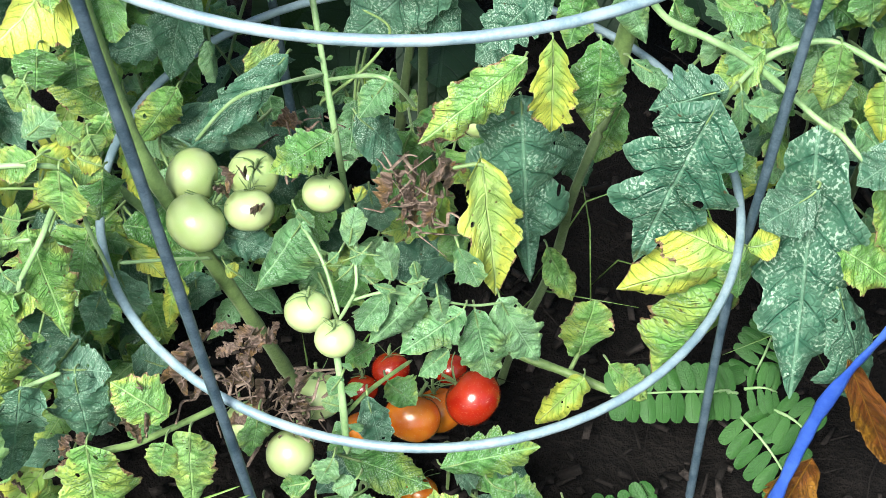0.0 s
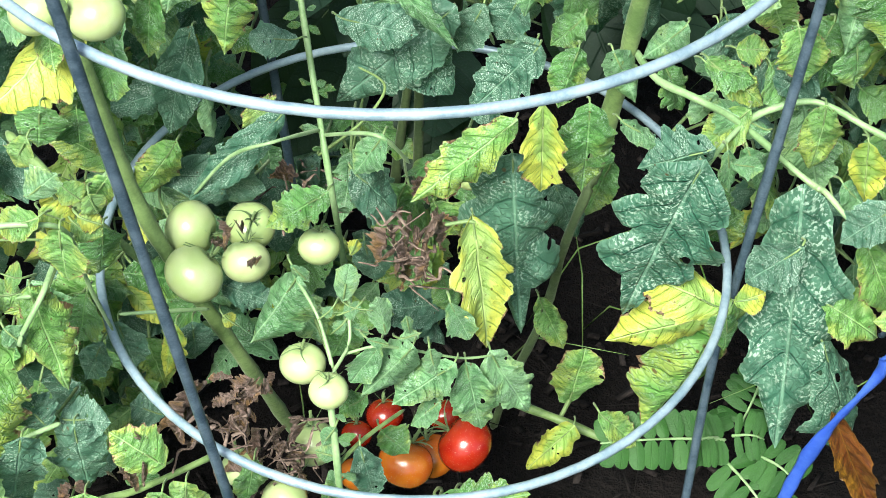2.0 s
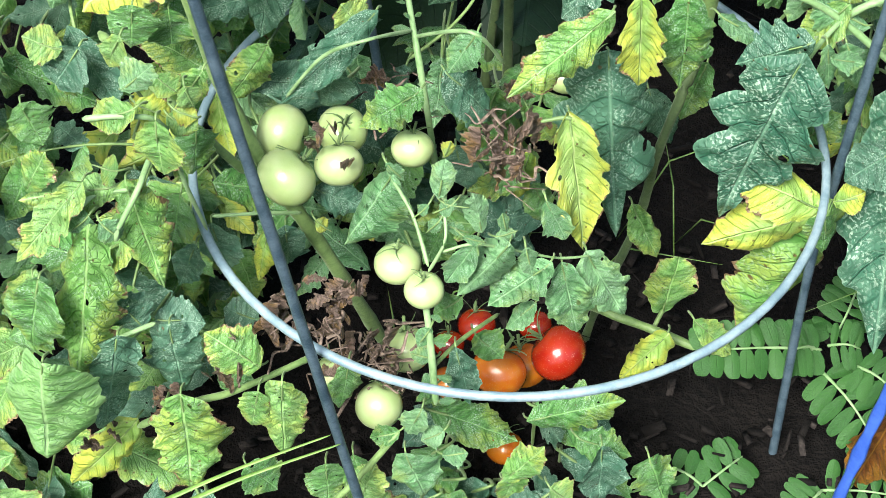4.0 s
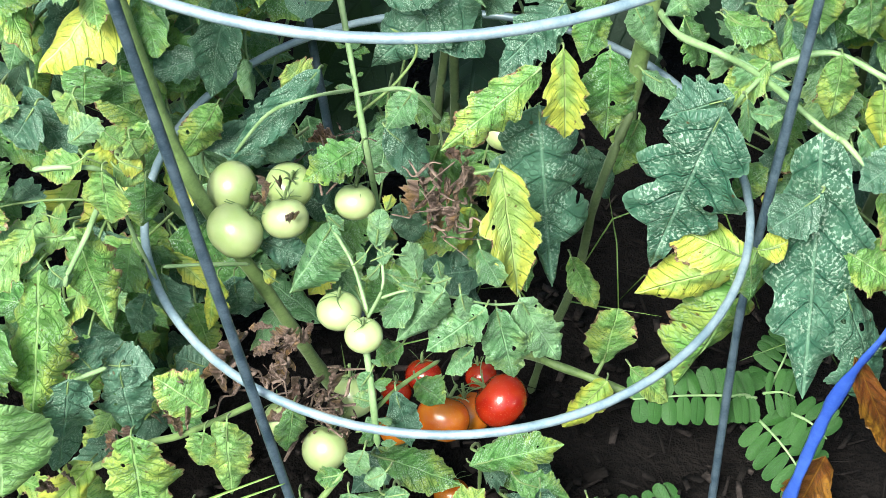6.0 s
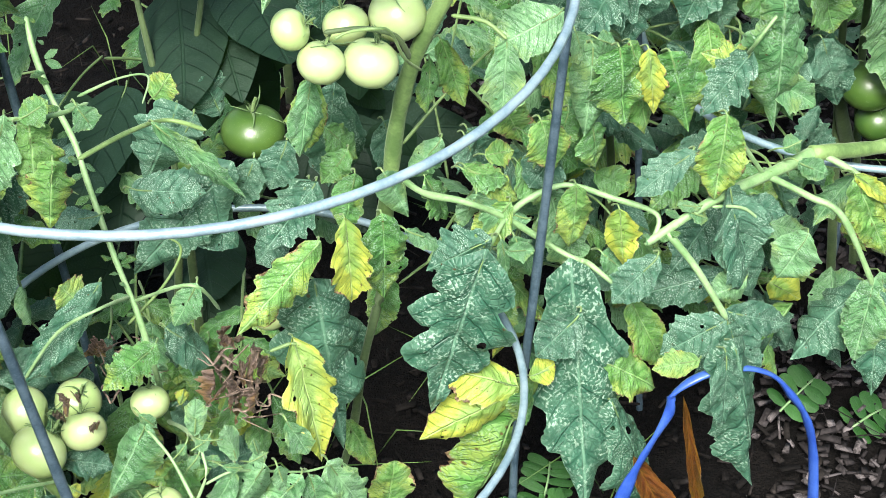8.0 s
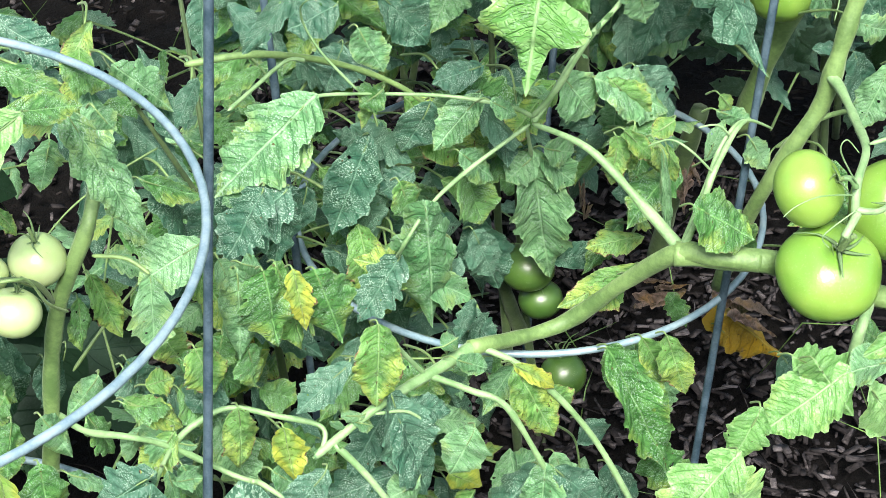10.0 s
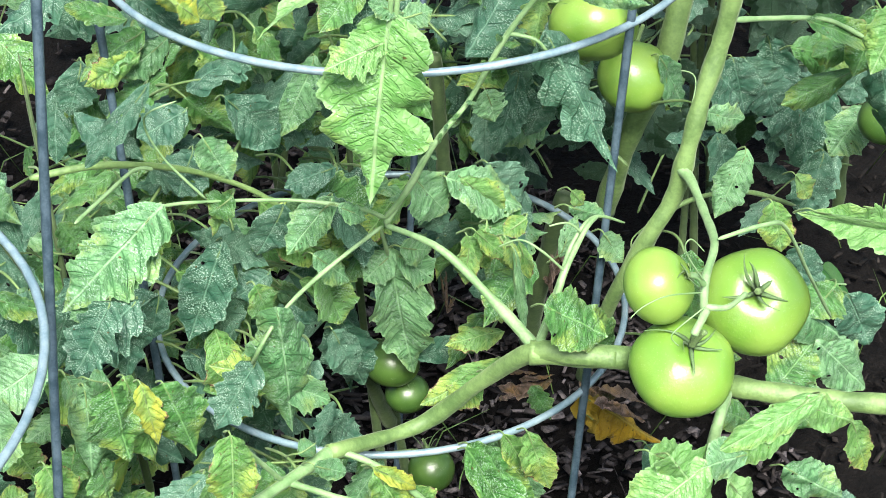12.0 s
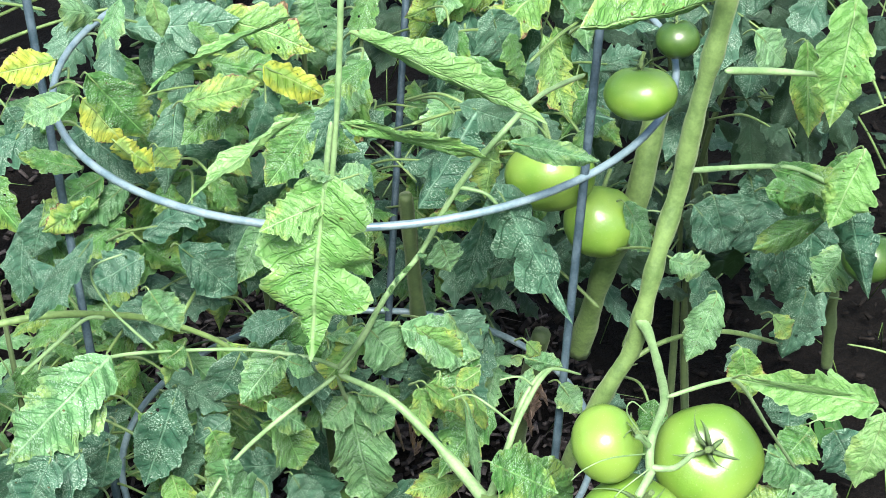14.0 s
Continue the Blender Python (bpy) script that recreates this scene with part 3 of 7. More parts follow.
stem(inner_plant, [(-0.032, -0.090, 0.269), (-0.017, -0.090, 0.275), (-0.000, -0.080, 0.261), (0.025, -0.070, 0.244), (0.042, -0.060, 0.235)], 0.0009, 0.0006, STEM_PALE)
stem(inner_plant, [(-0.037, -0.100, 0.192), (-0.023, -0.080, 0.190), (-0.003, -0.050, 0.177)], 0.0012, 0.0012, STEM)
stem(inner_plant, [(0.103, 0.060, 0.266), (0.093, 0.050, 0.241), (0.084, 0.050, 0.200), (0.077, 0.060, 0.131), (0.061, 0.070, 0.057), (0.052, 0.070, 0.012)], 0.0029, 0.0026, STEM_SHADED)
stem(inner_plant, [(0.115, 0.080, 0.322), (0.124, 0.050, 0.329), (0.143, 0.030, 0.334), (0.168, 0.030, 0.317), (0.200, 0.020, 0.292), (0.211, 0.010, 0.290)], 0.0021, 0.0018, STEM_PALE)
stem(inner_plant, [(0.208, 0.010, 0.292), (0.214, 0.010, 0.288), (0.227, 0.000, 0.277)], 0.0017, 0.0014, STEM_PALE)
stem(inner_plant, [(0.168, 0.030, 0.317), (0.181, 0.030, 0.328), (0.204, 0.030, 0.334), (0.229, 0.020, 0.327), (0.253, 0.010, 0.318), (0.250, 0.002, 0.307)], 0.0018, 0.0016, STEM_PALE)
stem(inner_plant, [(0.168, 0.030, 0.317), (0.154, 0.010, 0.317), (0.140, -0.010, 0.309)], 0.0014, 0.0011, STEM_PALE)
stem(inner_plant, [(0.044, 0.070, 0.051), (0.054, 0.050, 0.069), (0.063, 0.035, 0.080), (0.087, 0.030, 0.073), (0.116, 0.020, 0.067)], 0.0034, 0.0024, STEM)
stem(inner_plant, [(0.096, 0.045, 0.073), (0.090, 0.035, 0.067)], 0.0014, 0.0014, STEM)
stem(inner_plant, [(-0.050, 0.045, 0.288), (-0.020, -0.000, 0.332), (-0.003, 0.020, 0.293)], 0.0012, 0.0010, STEM_PALE)
stem(inner_plant, [(-0.051, 0.045, 0.292), (-0.071, 0.000, 0.326), (-0.095, 0.010, 0.305), (-0.117, 0.020, 0.266)], 0.0010, 0.0010, STEM_PALE)
stem(inner_plant, [(0.015, -0.040, 0.310), (0.026, -0.040, 0.313), (0.030, -0.040, 0.312)], 0.0011, 0.0011, STEM)
stem(outer_plant, [(-0.145, -0.060, 0.362), (-0.163, -0.100, 0.350), (-0.168, -0.130, 0.351), (-0.177, -0.140, 0.336), (-0.179, -0.140, 0.328)], 0.0017, 0.0012, STEM_PALE)
stem(outer_plant, [(-0.190, -0.120, 0.385), (-0.172, -0.120, 0.387), (-0.157, -0.110, 0.372), (-0.152, -0.100, 0.324), (-0.148, -0.080, 0.271)], 0.0014, 0.0010, STEM_PALE)
stem(outer_plant, [(-0.172, -0.130, 0.351), (-0.188, -0.130, 0.347), (-0.197, -0.140, 0.343)], 0.0012, 0.0010, STEM_PALE)
stem(outer_plant, [(-0.186, -0.130, 0.177), (-0.155, -0.130, 0.198), (-0.136, -0.120, 0.195), (-0.099, -0.090, 0.187)], 0.0020, 0.0017, STEM)
stem(outer_plant, [(-0.199, -0.140, 0.247), (-0.186, -0.130, 0.248), (-0.171, -0.120, 0.247)], 0.0013, 0.0011, STEM_PALE)
stem(outer_plant, [(-0.205, 0.000, 0.328), (-0.179, -0.030, 0.326), (-0.157, -0.030, 0.292), (-0.135, -0.020, 0.250)], 0.0028, 0.0023, STEM)
stem(outer_plant, [(-0.150, -0.050, 0.249), (-0.128, -0.040, 0.241), (-0.108, -0.020, 0.221)], 0.0012, 0.0010, STEM_PALE)
stem(outer_plant, [(-0.054, -0.120, 0.163), (-0.081, -0.130, 0.127), (-0.094, -0.130, 0.111)], 0.0018, 0.0015, STEM)
stem(inner_plant, [(-0.106, -0.010, 0.468), (-0.080, 0.000, 0.459), (-0.061, 0.020, 0.449)], 0.0014, 0.0011, STEM_PALE)
stem(inner_plant, [(-0.071, 0.000, 0.429), (-0.042, 0.030, 0.419), (-0.018, 0.060, 0.401), (0.001, 0.040, 0.405)], 0.0015, 0.0012, STEM)
stem(trailing_plant, [(0.245, 0.002, 0.305), (0.250, 0.002, 0.307), (0.285, 0.005, 0.325), (0.328, 0.028, 0.318), (0.367, 0.045, 0.315)], 0.0018, 0.0042, STEM_PALE)
stem(trailing_plant, [(0.362, 0.042, 0.317), (0.430, 0.059, 0.300), (0.460, 0.030, 0.345), (0.477, -0.003, 0.384), (0.493, -0.020, 0.388), (0.516, -0.030, 0.384)], 0.0047, 0.0071, STEM)
stem(trailing_plant, [(0.257, 0.000, 0.311), (0.273, -0.010, 0.288), (0.291, -0.020, 0.253)], 0.0022, 0.0018, STEM_PALE)
stem(trailing_plant, [(0.328, 0.028, 0.318), (0.353, 0.020, 0.303), (0.372, 0.010, 0.291), (0.395, 0.000, 0.238)], 0.0025, 0.0019, STEM_PALE)
stem(trailing_plant, [(0.326, 0.028, 0.319), (0.308, 0.020, 0.349), (0.292, 0.010, 0.378)], 0.0016, 0.0014, STEM_PALE)
stem(trailing_plant, [(0.479, -0.003, 0.386), (0.469, 0.030, 0.401), (0.448, 0.060, 0.428), (0.430, 0.100, 0.427)], 0.0038, 0.0016, STEM_PALE)
stem(trailing_plant, [(0.480, -0.003, 0.388), (0.500, 0.010, 0.415), (0.516, 0.020, 0.437), (0.536, 0.030, 0.442), (0.563, 0.040, 0.423)], 0.0022, 0.0008, STEM_PALE)
stem(trailing_plant, [(0.430, 0.100, 0.428), (0.442, 0.100, 0.443), (0.458, 0.100, 0.469)], 0.0022, 0.0016, STEM_PALE)
stem(trailing_plant, [(0.351, 0.130, 0.329), (0.329, 0.070, 0.381), (0.348, 0.070, 0.408), (0.382, 0.090, 0.412), (0.428, 0.100, 0.427)], 0.0011, 0.0014, STEM_PALE)
stem(trailing_plant, [(0.367, 0.045, 0.315), (0.395, 0.030, 0.297), (0.438, 0.020, 0.234), (0.478, 0.000, 0.136)], 0.0020, 0.0020, STEM_PALE)
stem(trailing_plant, [(0.436, 0.120, 0.410), (0.449, 0.140, 0.373)], 0.0014, 0.0014, STEM_PALE)
stem(trailing_plant, [(0.283, 0.000, 0.325), (0.304, -0.000, 0.319), (0.323, -0.000, 0.296)], 0.0010, 0.0010, STEM_PALE)
stem(trailing_plant, [(0.158, 0.080, 0.486), (0.148, 0.060, 0.479), (0.139, 0.050, 0.465), (0.122, 0.060, 0.417), (0.114, 0.070, 0.368), (0.110, 0.080, 0.311), (0.105, 0.085, 0.264), (0.101, 0.090, 0.206)], 0.0042, 0.0055, STEM)
stem(trailing_plant, [(0.141, 0.050, 0.449), (0.157, 0.040, 0.449), (0.167, 0.030, 0.442)], 0.0015, 0.0012, STEM)
stem(trailing_plant, [(0.115, 0.040, 0.432), (0.105, 0.030, 0.455), (0.087, 0.030, 0.463), (0.066, 0.030, 0.464)], 0.0015, 0.0015, STEM_SHADED)
stem(second_plant, [(0.475, -0.003, 0.384), (0.501, -0.020, 0.384), (0.530, -0.030, 0.378), (0.591, 0.000, 0.323), (0.606, -0.040, 0.335), (0.648, -0.070, 0.332), (0.684, -0.100, 0.336)], 0.0075, 0.0068, STEM)
stem(second_plant, [(0.648, 0.020, 0.703), (0.642, 0.030, 0.640), (0.636, 0.040, 0.587), (0.632, 0.050, 0.530), (0.621, 0.050, 0.493), (0.612, 0.050, 0.455), (0.607, 0.055, 0.420), (0.594, 0.060, 0.392), (0.580, 0.080, 0.333), (0.583, 0.120, 0.241)], 0.0064, 0.0052, STEM)
stem(second_plant, [(0.608, 0.050, 0.443), (0.606, 0.035, 0.443), (0.588, -0.010, 0.450), (0.568, -0.050, 0.461), (0.543, -0.080, 0.464), (0.538, -0.088, 0.448)], 0.0031, 0.0021, STEM_PALE)
stem(second_plant, [(0.537, -0.088, 0.467), (0.533, -0.088, 0.474), (0.530, -0.085, 0.474)], 0.0022, 0.0018, STEM_PALE)
stem(second_plant, [(0.538, -0.088, 0.452), (0.551, -0.092, 0.450), (0.570, -0.082, 0.447)], 0.0018, 0.0015, STEM_PALE)
stem(second_plant, [(0.537, -0.092, 0.453), (0.529, -0.098, 0.450), (0.524, -0.100, 0.445)], 0.0025, 0.0022, STEM_PALE)
stem(second_plant, [(0.533, -0.092, 0.466), (0.506, -0.100, 0.478), (0.491, -0.100, 0.476), (0.483, -0.100, 0.471)], 0.0005, 0.0003, STEM_PALE)
stem(second_plant, [(0.534, -0.095, 0.458), (0.513, -0.100, 0.453), (0.510, -0.100, 0.448), (0.515, -0.100, 0.441)], 0.0005, 0.0003, STEM_PALE)
stem(second_plant, [(0.535, -0.090, 0.472), (0.519, -0.095, 0.500), (0.522, -0.095, 0.507), (0.531, -0.095, 0.496)], 0.0005, 0.0003, STEM_PALE)
stem(second_plant, [(0.479, -0.003, 0.384), (0.488, -0.005, 0.410), (0.499, -0.000, 0.433), (0.524, 0.020, 0.443), (0.537, 0.030, 0.442)], 0.0024, 0.0016, STEM_PALE)
stem(second_plant, [(0.499, -0.000, 0.433), (0.484, 0.000, 0.452), (0.475, 0.010, 0.457), (0.466, 0.020, 0.449)], 0.0008, 0.0006, STEM_PALE)
stem(second_plant, [(0.522, 0.020, 0.440), (0.512, 0.020, 0.451), (0.499, 0.020, 0.453)], 0.0008, 0.0006, STEM_PALE)
stem(second_plant, [(0.704, 0.200, 0.497), (0.688, 0.200, 0.419), (0.677, 0.210, 0.380), (0.672, 0.220, 0.347), (0.673, 0.250, 0.271)], 0.0087, 0.0079, STEM)
stem(second_plant, [(0.668, 0.300, 0.258), (0.661, 0.320, 0.174), (0.660, 0.340, 0.094)], 0.0075, 0.0071, STEM_SHADED)
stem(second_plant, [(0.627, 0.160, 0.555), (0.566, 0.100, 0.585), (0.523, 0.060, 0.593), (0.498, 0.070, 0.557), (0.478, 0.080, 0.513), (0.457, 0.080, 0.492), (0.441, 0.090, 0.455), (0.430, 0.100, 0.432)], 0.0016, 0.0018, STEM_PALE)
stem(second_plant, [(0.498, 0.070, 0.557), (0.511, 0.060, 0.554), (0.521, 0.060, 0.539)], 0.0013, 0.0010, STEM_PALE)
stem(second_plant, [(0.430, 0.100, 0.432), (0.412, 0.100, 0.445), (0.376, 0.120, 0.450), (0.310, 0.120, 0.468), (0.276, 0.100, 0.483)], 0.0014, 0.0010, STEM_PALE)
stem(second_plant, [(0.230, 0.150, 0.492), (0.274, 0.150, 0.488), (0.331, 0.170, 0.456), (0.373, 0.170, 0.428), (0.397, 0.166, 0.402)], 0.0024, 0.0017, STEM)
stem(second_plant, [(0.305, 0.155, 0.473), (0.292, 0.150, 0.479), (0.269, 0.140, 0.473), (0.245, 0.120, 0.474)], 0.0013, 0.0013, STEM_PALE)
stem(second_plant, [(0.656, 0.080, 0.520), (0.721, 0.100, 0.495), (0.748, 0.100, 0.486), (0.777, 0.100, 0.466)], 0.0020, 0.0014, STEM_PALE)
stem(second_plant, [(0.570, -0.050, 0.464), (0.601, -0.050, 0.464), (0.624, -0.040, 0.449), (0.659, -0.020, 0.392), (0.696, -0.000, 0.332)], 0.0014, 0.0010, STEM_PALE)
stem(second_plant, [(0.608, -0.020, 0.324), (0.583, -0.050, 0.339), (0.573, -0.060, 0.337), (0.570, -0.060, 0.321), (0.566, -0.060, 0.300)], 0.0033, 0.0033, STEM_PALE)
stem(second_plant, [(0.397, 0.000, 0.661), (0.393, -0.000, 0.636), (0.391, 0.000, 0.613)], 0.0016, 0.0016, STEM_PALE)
stem(second_plant, [(0.964, 0.350, 0.224), (0.966, 0.350, 0.150), (0.966, 0.350, 0.098)], 0.0058, 0.0053, STEM_SHADED)
stem(second_plant, [(0.568, 0.300, 0.298), (0.564, 0.300, 0.362), (0.561, 0.300, 0.409)], 0.0057, 0.0048, STEM_SHADED)
stem(second_plant, [(0.458, 0.220, 0.245), (0.482, 0.240, 0.172), (0.495, 0.250, 0.138)], 0.0057, 0.0057, STEM_SHADED)
stem(second_plant, [(0.406, 0.000, 0.733), (0.402, 0.000, 0.681), (0.395, 0.000, 0.623)], 0.0016, 0.0016, STEM_PALE)
stem(second_plant, [(0.660, 0.050, 0.602), (0.700, 0.060, 0.587), (0.733, 0.050, 0.581)], 0.0024, 0.0018, STEM_PALE)
stem(second_plant, [(0.673, 0.200, 0.282), (0.714, 0.200, 0.298), (0.777, 0.220, 0.275), (0.847, 0.250, 0.223)], 0.0021, 0.0017, STEM)
stem(trailing_plant, [(0.125, 0.055, 0.412), (0.111, 0.035, 0.436), (0.100, 0.020, 0.465), (0.091, 0.015, 0.472), (0.078, 0.020, 0.469), (0.070, 0.020, 0.466)], 0.0009, 0.0009, STEM)

leaf(inner_plant, "yellow", "tomato", (0.029, -0.040, 0.313), (0.042, -0.054, 0.226), 0.036, -10)
leaf(inner_plant, "dark", "deep", (0.049, 0.000, 0.316), (0.058, -0.016, 0.193), 0.057, 2)
leaf(inner_plant, "lime", "tomato", (0.046, -0.030, 0.371), (-0.001, -0.040, 0.324), 0.029, -5)
leaf(inner_plant, "yellow", "tomato", (0.058, -0.050, 0.400), (0.062, -0.050, 0.338), 0.025, 4)
leaf(inner_plant, "green", "ovate", (0.082, -0.030, 0.382), (0.084, -0.030, 0.323), 0.032, 5)
leaf(inner_plant, "fresh", "ovate", (0.102, 0.000, 0.345), (0.124, 0.000, 0.330), 0.014, -17)
leaf(inner_plant, "dark", "deep", (0.141, -0.020, 0.333), (0.108, -0.013, 0.210), 0.066, 5)
leaf(inner_plant, "dark", "tomato", (0.147, -0.010, 0.337), (0.110, -0.010, 0.322), 0.031, -19)
leaf(inner_plant, "yellow", "ovate", (0.164, -0.012, 0.222), (0.123, -0.012, 0.248), 0.036, 13)
leaf(inner_plant, "yellow", "ovate", (0.163, -0.012, 0.218), (0.105, -0.012, 0.189), 0.032, -10)
leaf(inner_plant, "lime", "tomato", (0.170, -0.010, 0.218), (0.140, 0.000, 0.079), 0.061, -11)
leaf(inner_plant, "yellow", "round", (0.170, -0.020, 0.236), (0.186, -0.020, 0.240), 0.020, 20)
leaf(inner_plant, "green", "ovate", (0.167, -0.020, 0.223), (0.171, -0.020, 0.194), 0.022, -1)
leaf(inner_plant, "dark", "tomato", (0.199, 0.000, 0.295), (0.209, -0.030, 0.125), 0.067, 13)
leaf(inner_plant, "dark", "ovate", (0.199, -0.020, 0.278), (0.173, -0.020, 0.249), 0.030, -1)
leaf(inner_plant, "lime", "ovate", (0.216, -0.010, 0.229), (0.259, -0.010, 0.197), 0.033, 6)
leaf(inner_plant, "dark", "tomato", (0.223, -0.020, 0.199), (0.260, -0.020, 0.094), 0.042, -14)
leaf(inner_plant, "lime", "ovate", (0.207, 0.020, 0.339), (0.208, 0.020, 0.289), 0.025, 5)
leaf(inner_plant, "yellow", "ovate", (0.227, 0.000, 0.333), (0.231, 0.000, 0.287), 0.023, 15)
leaf(inner_plant, "dark", "ovate", (0.244, -0.020, 0.311), (0.217, -0.020, 0.282), 0.026, 1)
leaf(inner_plant, "lime", "ovate", (0.238, 0.000, 0.261), (0.266, 0.000, 0.194), 0.027, 10)
leaf(inner_plant, "lime", "ovate", (0.150, 0.050, 0.342), (0.184, 0.050, 0.312), 0.021, 7)
leaf(inner_plant, "fresh", "ovate", (0.153, 0.040, 0.329), (0.143, 0.040, 0.306), 0.016, -17)
leaf(inner_plant, "lime", "ovate", (0.170, 0.030, 0.327), (0.148, 0.030, 0.297), 0.025, 10)
leaf(inner_plant, "lime", "tomato", (0.210, 0.080, 0.346), (0.219, 0.080, 0.306), 0.033, 4)
leaf(inner_plant, "fresh", "ovate", (0.219, 0.060, 0.384), (0.224, 0.060, 0.338), 0.015, -8)
leaf(inner_plant, "green", "ovate", (0.184, 0.060, 0.331), (0.203, 0.060, 0.301), 0.029, -19)
leaf(inner_plant, "lime", "ovate", (0.214, 0.090, 0.328), (0.245, 0.090, 0.301), 0.025, 15)
leaf(inner_plant, "dark", "tomato", (0.016, 0.080, 0.346), (-0.047, 0.080, 0.274), 0.052, -1)
leaf(inner_plant, "dark", "ovate", (-0.041, 0.060, 0.357), (-0.000, 0.060, 0.345), 0.029, 9)
leaf(inner_plant, "dark", "round", (-0.062, 0.050, 0.350), (-0.087, 0.050, 0.351), 0.019, 15)
leaf(inner_plant, "dark", "tomato", (0.062, 0.080, 0.326), (0.035, 0.080, 0.281), 0.031, 9)
leaf(inner_plant, "dark", "ovate", (-0.116, 0.050, 0.354), (-0.138, 0.050, 0.275), 0.031, 17)
leaf(inner_plant, "lime", "tomato", (-0.085, -0.030, 0.451), (-0.093, -0.030, 0.405), 0.028, -4)
leaf(inner_plant, "green", "ovate", (-0.126, 0.000, 0.425), (-0.133, 0.000, 0.376), 0.019, 12)
leaf(inner_plant, "dark", "ovate", (-0.069, 0.020, 0.325), (-0.119, 0.020, 0.261), 0.023, -2)
leaf(inner_plant, "dark", "round", (-0.091, 0.030, 0.282), (-0.098, 0.030, 0.245), 0.025, 17)
leaf(inner_plant, "fresh", "ovate", (-0.017, 0.000, 0.331), (-0.032, -0.000, 0.303), 0.020, 15)
leaf(inner_plant, "dark", "ovate", (-0.033, 0.030, 0.276), (-0.004, 0.030, 0.245), 0.031, -16)
leaf(inner_plant, "green", "tomato", (-0.045, -0.020, 0.310), (-0.077, -0.020, 0.282), 0.026, -15)
leaf(inner_plant, "lime", "ovate", (-0.129, 0.050, 0.274), (-0.154, 0.050, 0.227), 0.026, -11)
leaf(inner_plant, "fresh", "ovate", (-0.058, -0.060, 0.290), (-0.084, -0.060, 0.236), 0.029, 19)
leaf(inner_plant, "fresh", "round", (-0.034, -0.080, 0.297), (-0.031, -0.080, 0.320), 0.013, -3)
leaf(inner_plant, "fresh", "ovate", (-0.013, -0.080, 0.273), (-0.017, -0.080, 0.301), 0.015, 5)
leaf(inner_plant, "fresh", "ovate", (-0.016, -0.090, 0.275), (-0.030, -0.090, 0.246), 0.017, -8)
leaf(inner_plant, "fresh", "ovate", (-0.000, -0.090, 0.274), (-0.025, -0.090, 0.232), 0.023, 0)
leaf(inner_plant, "fresh", "ovate", (0.021, -0.080, 0.250), (-0.009, -0.080, 0.217), 0.026, -5)
leaf(inner_plant, "fresh", "ovate", (0.009, -0.080, 0.261), (0.013, -0.080, 0.241), 0.012, -6)
leaf(inner_plant, "fresh", "ovate", (0.028, -0.070, 0.238), (0.039, -0.070, 0.178), 0.027, 3)
leaf(inner_plant, "fresh", "tomato", (0.041, -0.060, 0.236), (0.065, -0.060, 0.180), 0.029, 3)
leaf(inner_plant, "fresh", "ovate", (0.019, -0.060, 0.274), (0.030, -0.060, 0.247), 0.017, 16)
leaf(inner_plant, "green", "ovate", (-0.023, -0.070, 0.211), (-0.039, -0.070, 0.197), 0.017, 7)
leaf(inner_plant, "fresh", "ovate", (0.015, -0.070, 0.208), (-0.000, -0.070, 0.189), 0.014, 17)
leaf(inner_plant, "fresh", "ovate", (-0.039, -0.080, 0.291), (-0.044, -0.080, 0.285), 0.007, 14)
leaf(inner_plant, "fresh", "ovate", (-0.031, -0.080, 0.292), (-0.025, -0.080, 0.291), 0.008, 20)
leaf(inner_plant, "fresh", "ovate", (-0.033, -0.080, 0.281), (-0.040, -0.080, 0.272), 0.008, 7)
leaf(inner_plant, "fresh", "ovate", (-0.030, -0.080, 0.277), (-0.021, -0.080, 0.273), 0.008, -13)
leaf(inner_plant, "fresh", "ovate", (-0.027, -0.080, 0.292), (-0.035, -0.080, 0.287), 0.010, 14)
leaf(inner_plant, "fresh", "ovate", (-0.060, -0.060, 0.299), (-0.051, -0.060, 0.287), 0.008, 19)
leaf(inner_plant, "fresh", "ovate", (-0.022, -0.090, 0.280), (-0.011, -0.090, 0.276), 0.006, 16)
leaf(inner_plant, "fresh", "ovate", (-0.006, -0.080, 0.269), (0.004, -0.080, 0.274), 0.008, 3)
leaf(inner_plant, "fresh", "ovate", (-0.001, -0.080, 0.274), (-0.003, -0.080, 0.286), 0.007, 9)
leaf(inner_plant, "dark", "ovate", (-0.025, -0.100, 0.206), (-0.017, -0.100, 0.161), 0.020, -12)
leaf(inner_plant, "green", "ovate", (-0.015, -0.060, 0.170), (-0.000, -0.060, 0.152), 0.022, 13)
leaf(inner_plant, "fresh", "ovate", (-0.036, -0.100, 0.177), (-0.044, -0.100, 0.175), 0.017, 3)
leaf(inner_plant, "fresh", "ovate", (-0.037, -0.100, 0.199), (-0.048, -0.100, 0.203), 0.010, -9)
leaf(inner_plant, "fresh", "ovate", (-0.038, -0.100, 0.222), (-0.045, -0.100, 0.208), 0.010, -17)
leaf(inner_plant, "dark", "ovate", (-0.102, 0.000, 0.218), (-0.075, 0.000, 0.205), 0.022, 14)
leaf(inner_plant, "lime", "round", (0.096, 0.047, 0.069), (0.102, 0.047, 0.112), 0.034, 20)
leaf(inner_plant, "lime", "ovate", (0.073, 0.050, 0.156), (0.090, 0.050, 0.112), 0.020, -16)
leaf(inner_plant, "yellow", "strip", (0.094, 0.000, 0.102), (0.068, 0.000, 0.059), 0.021, 12)
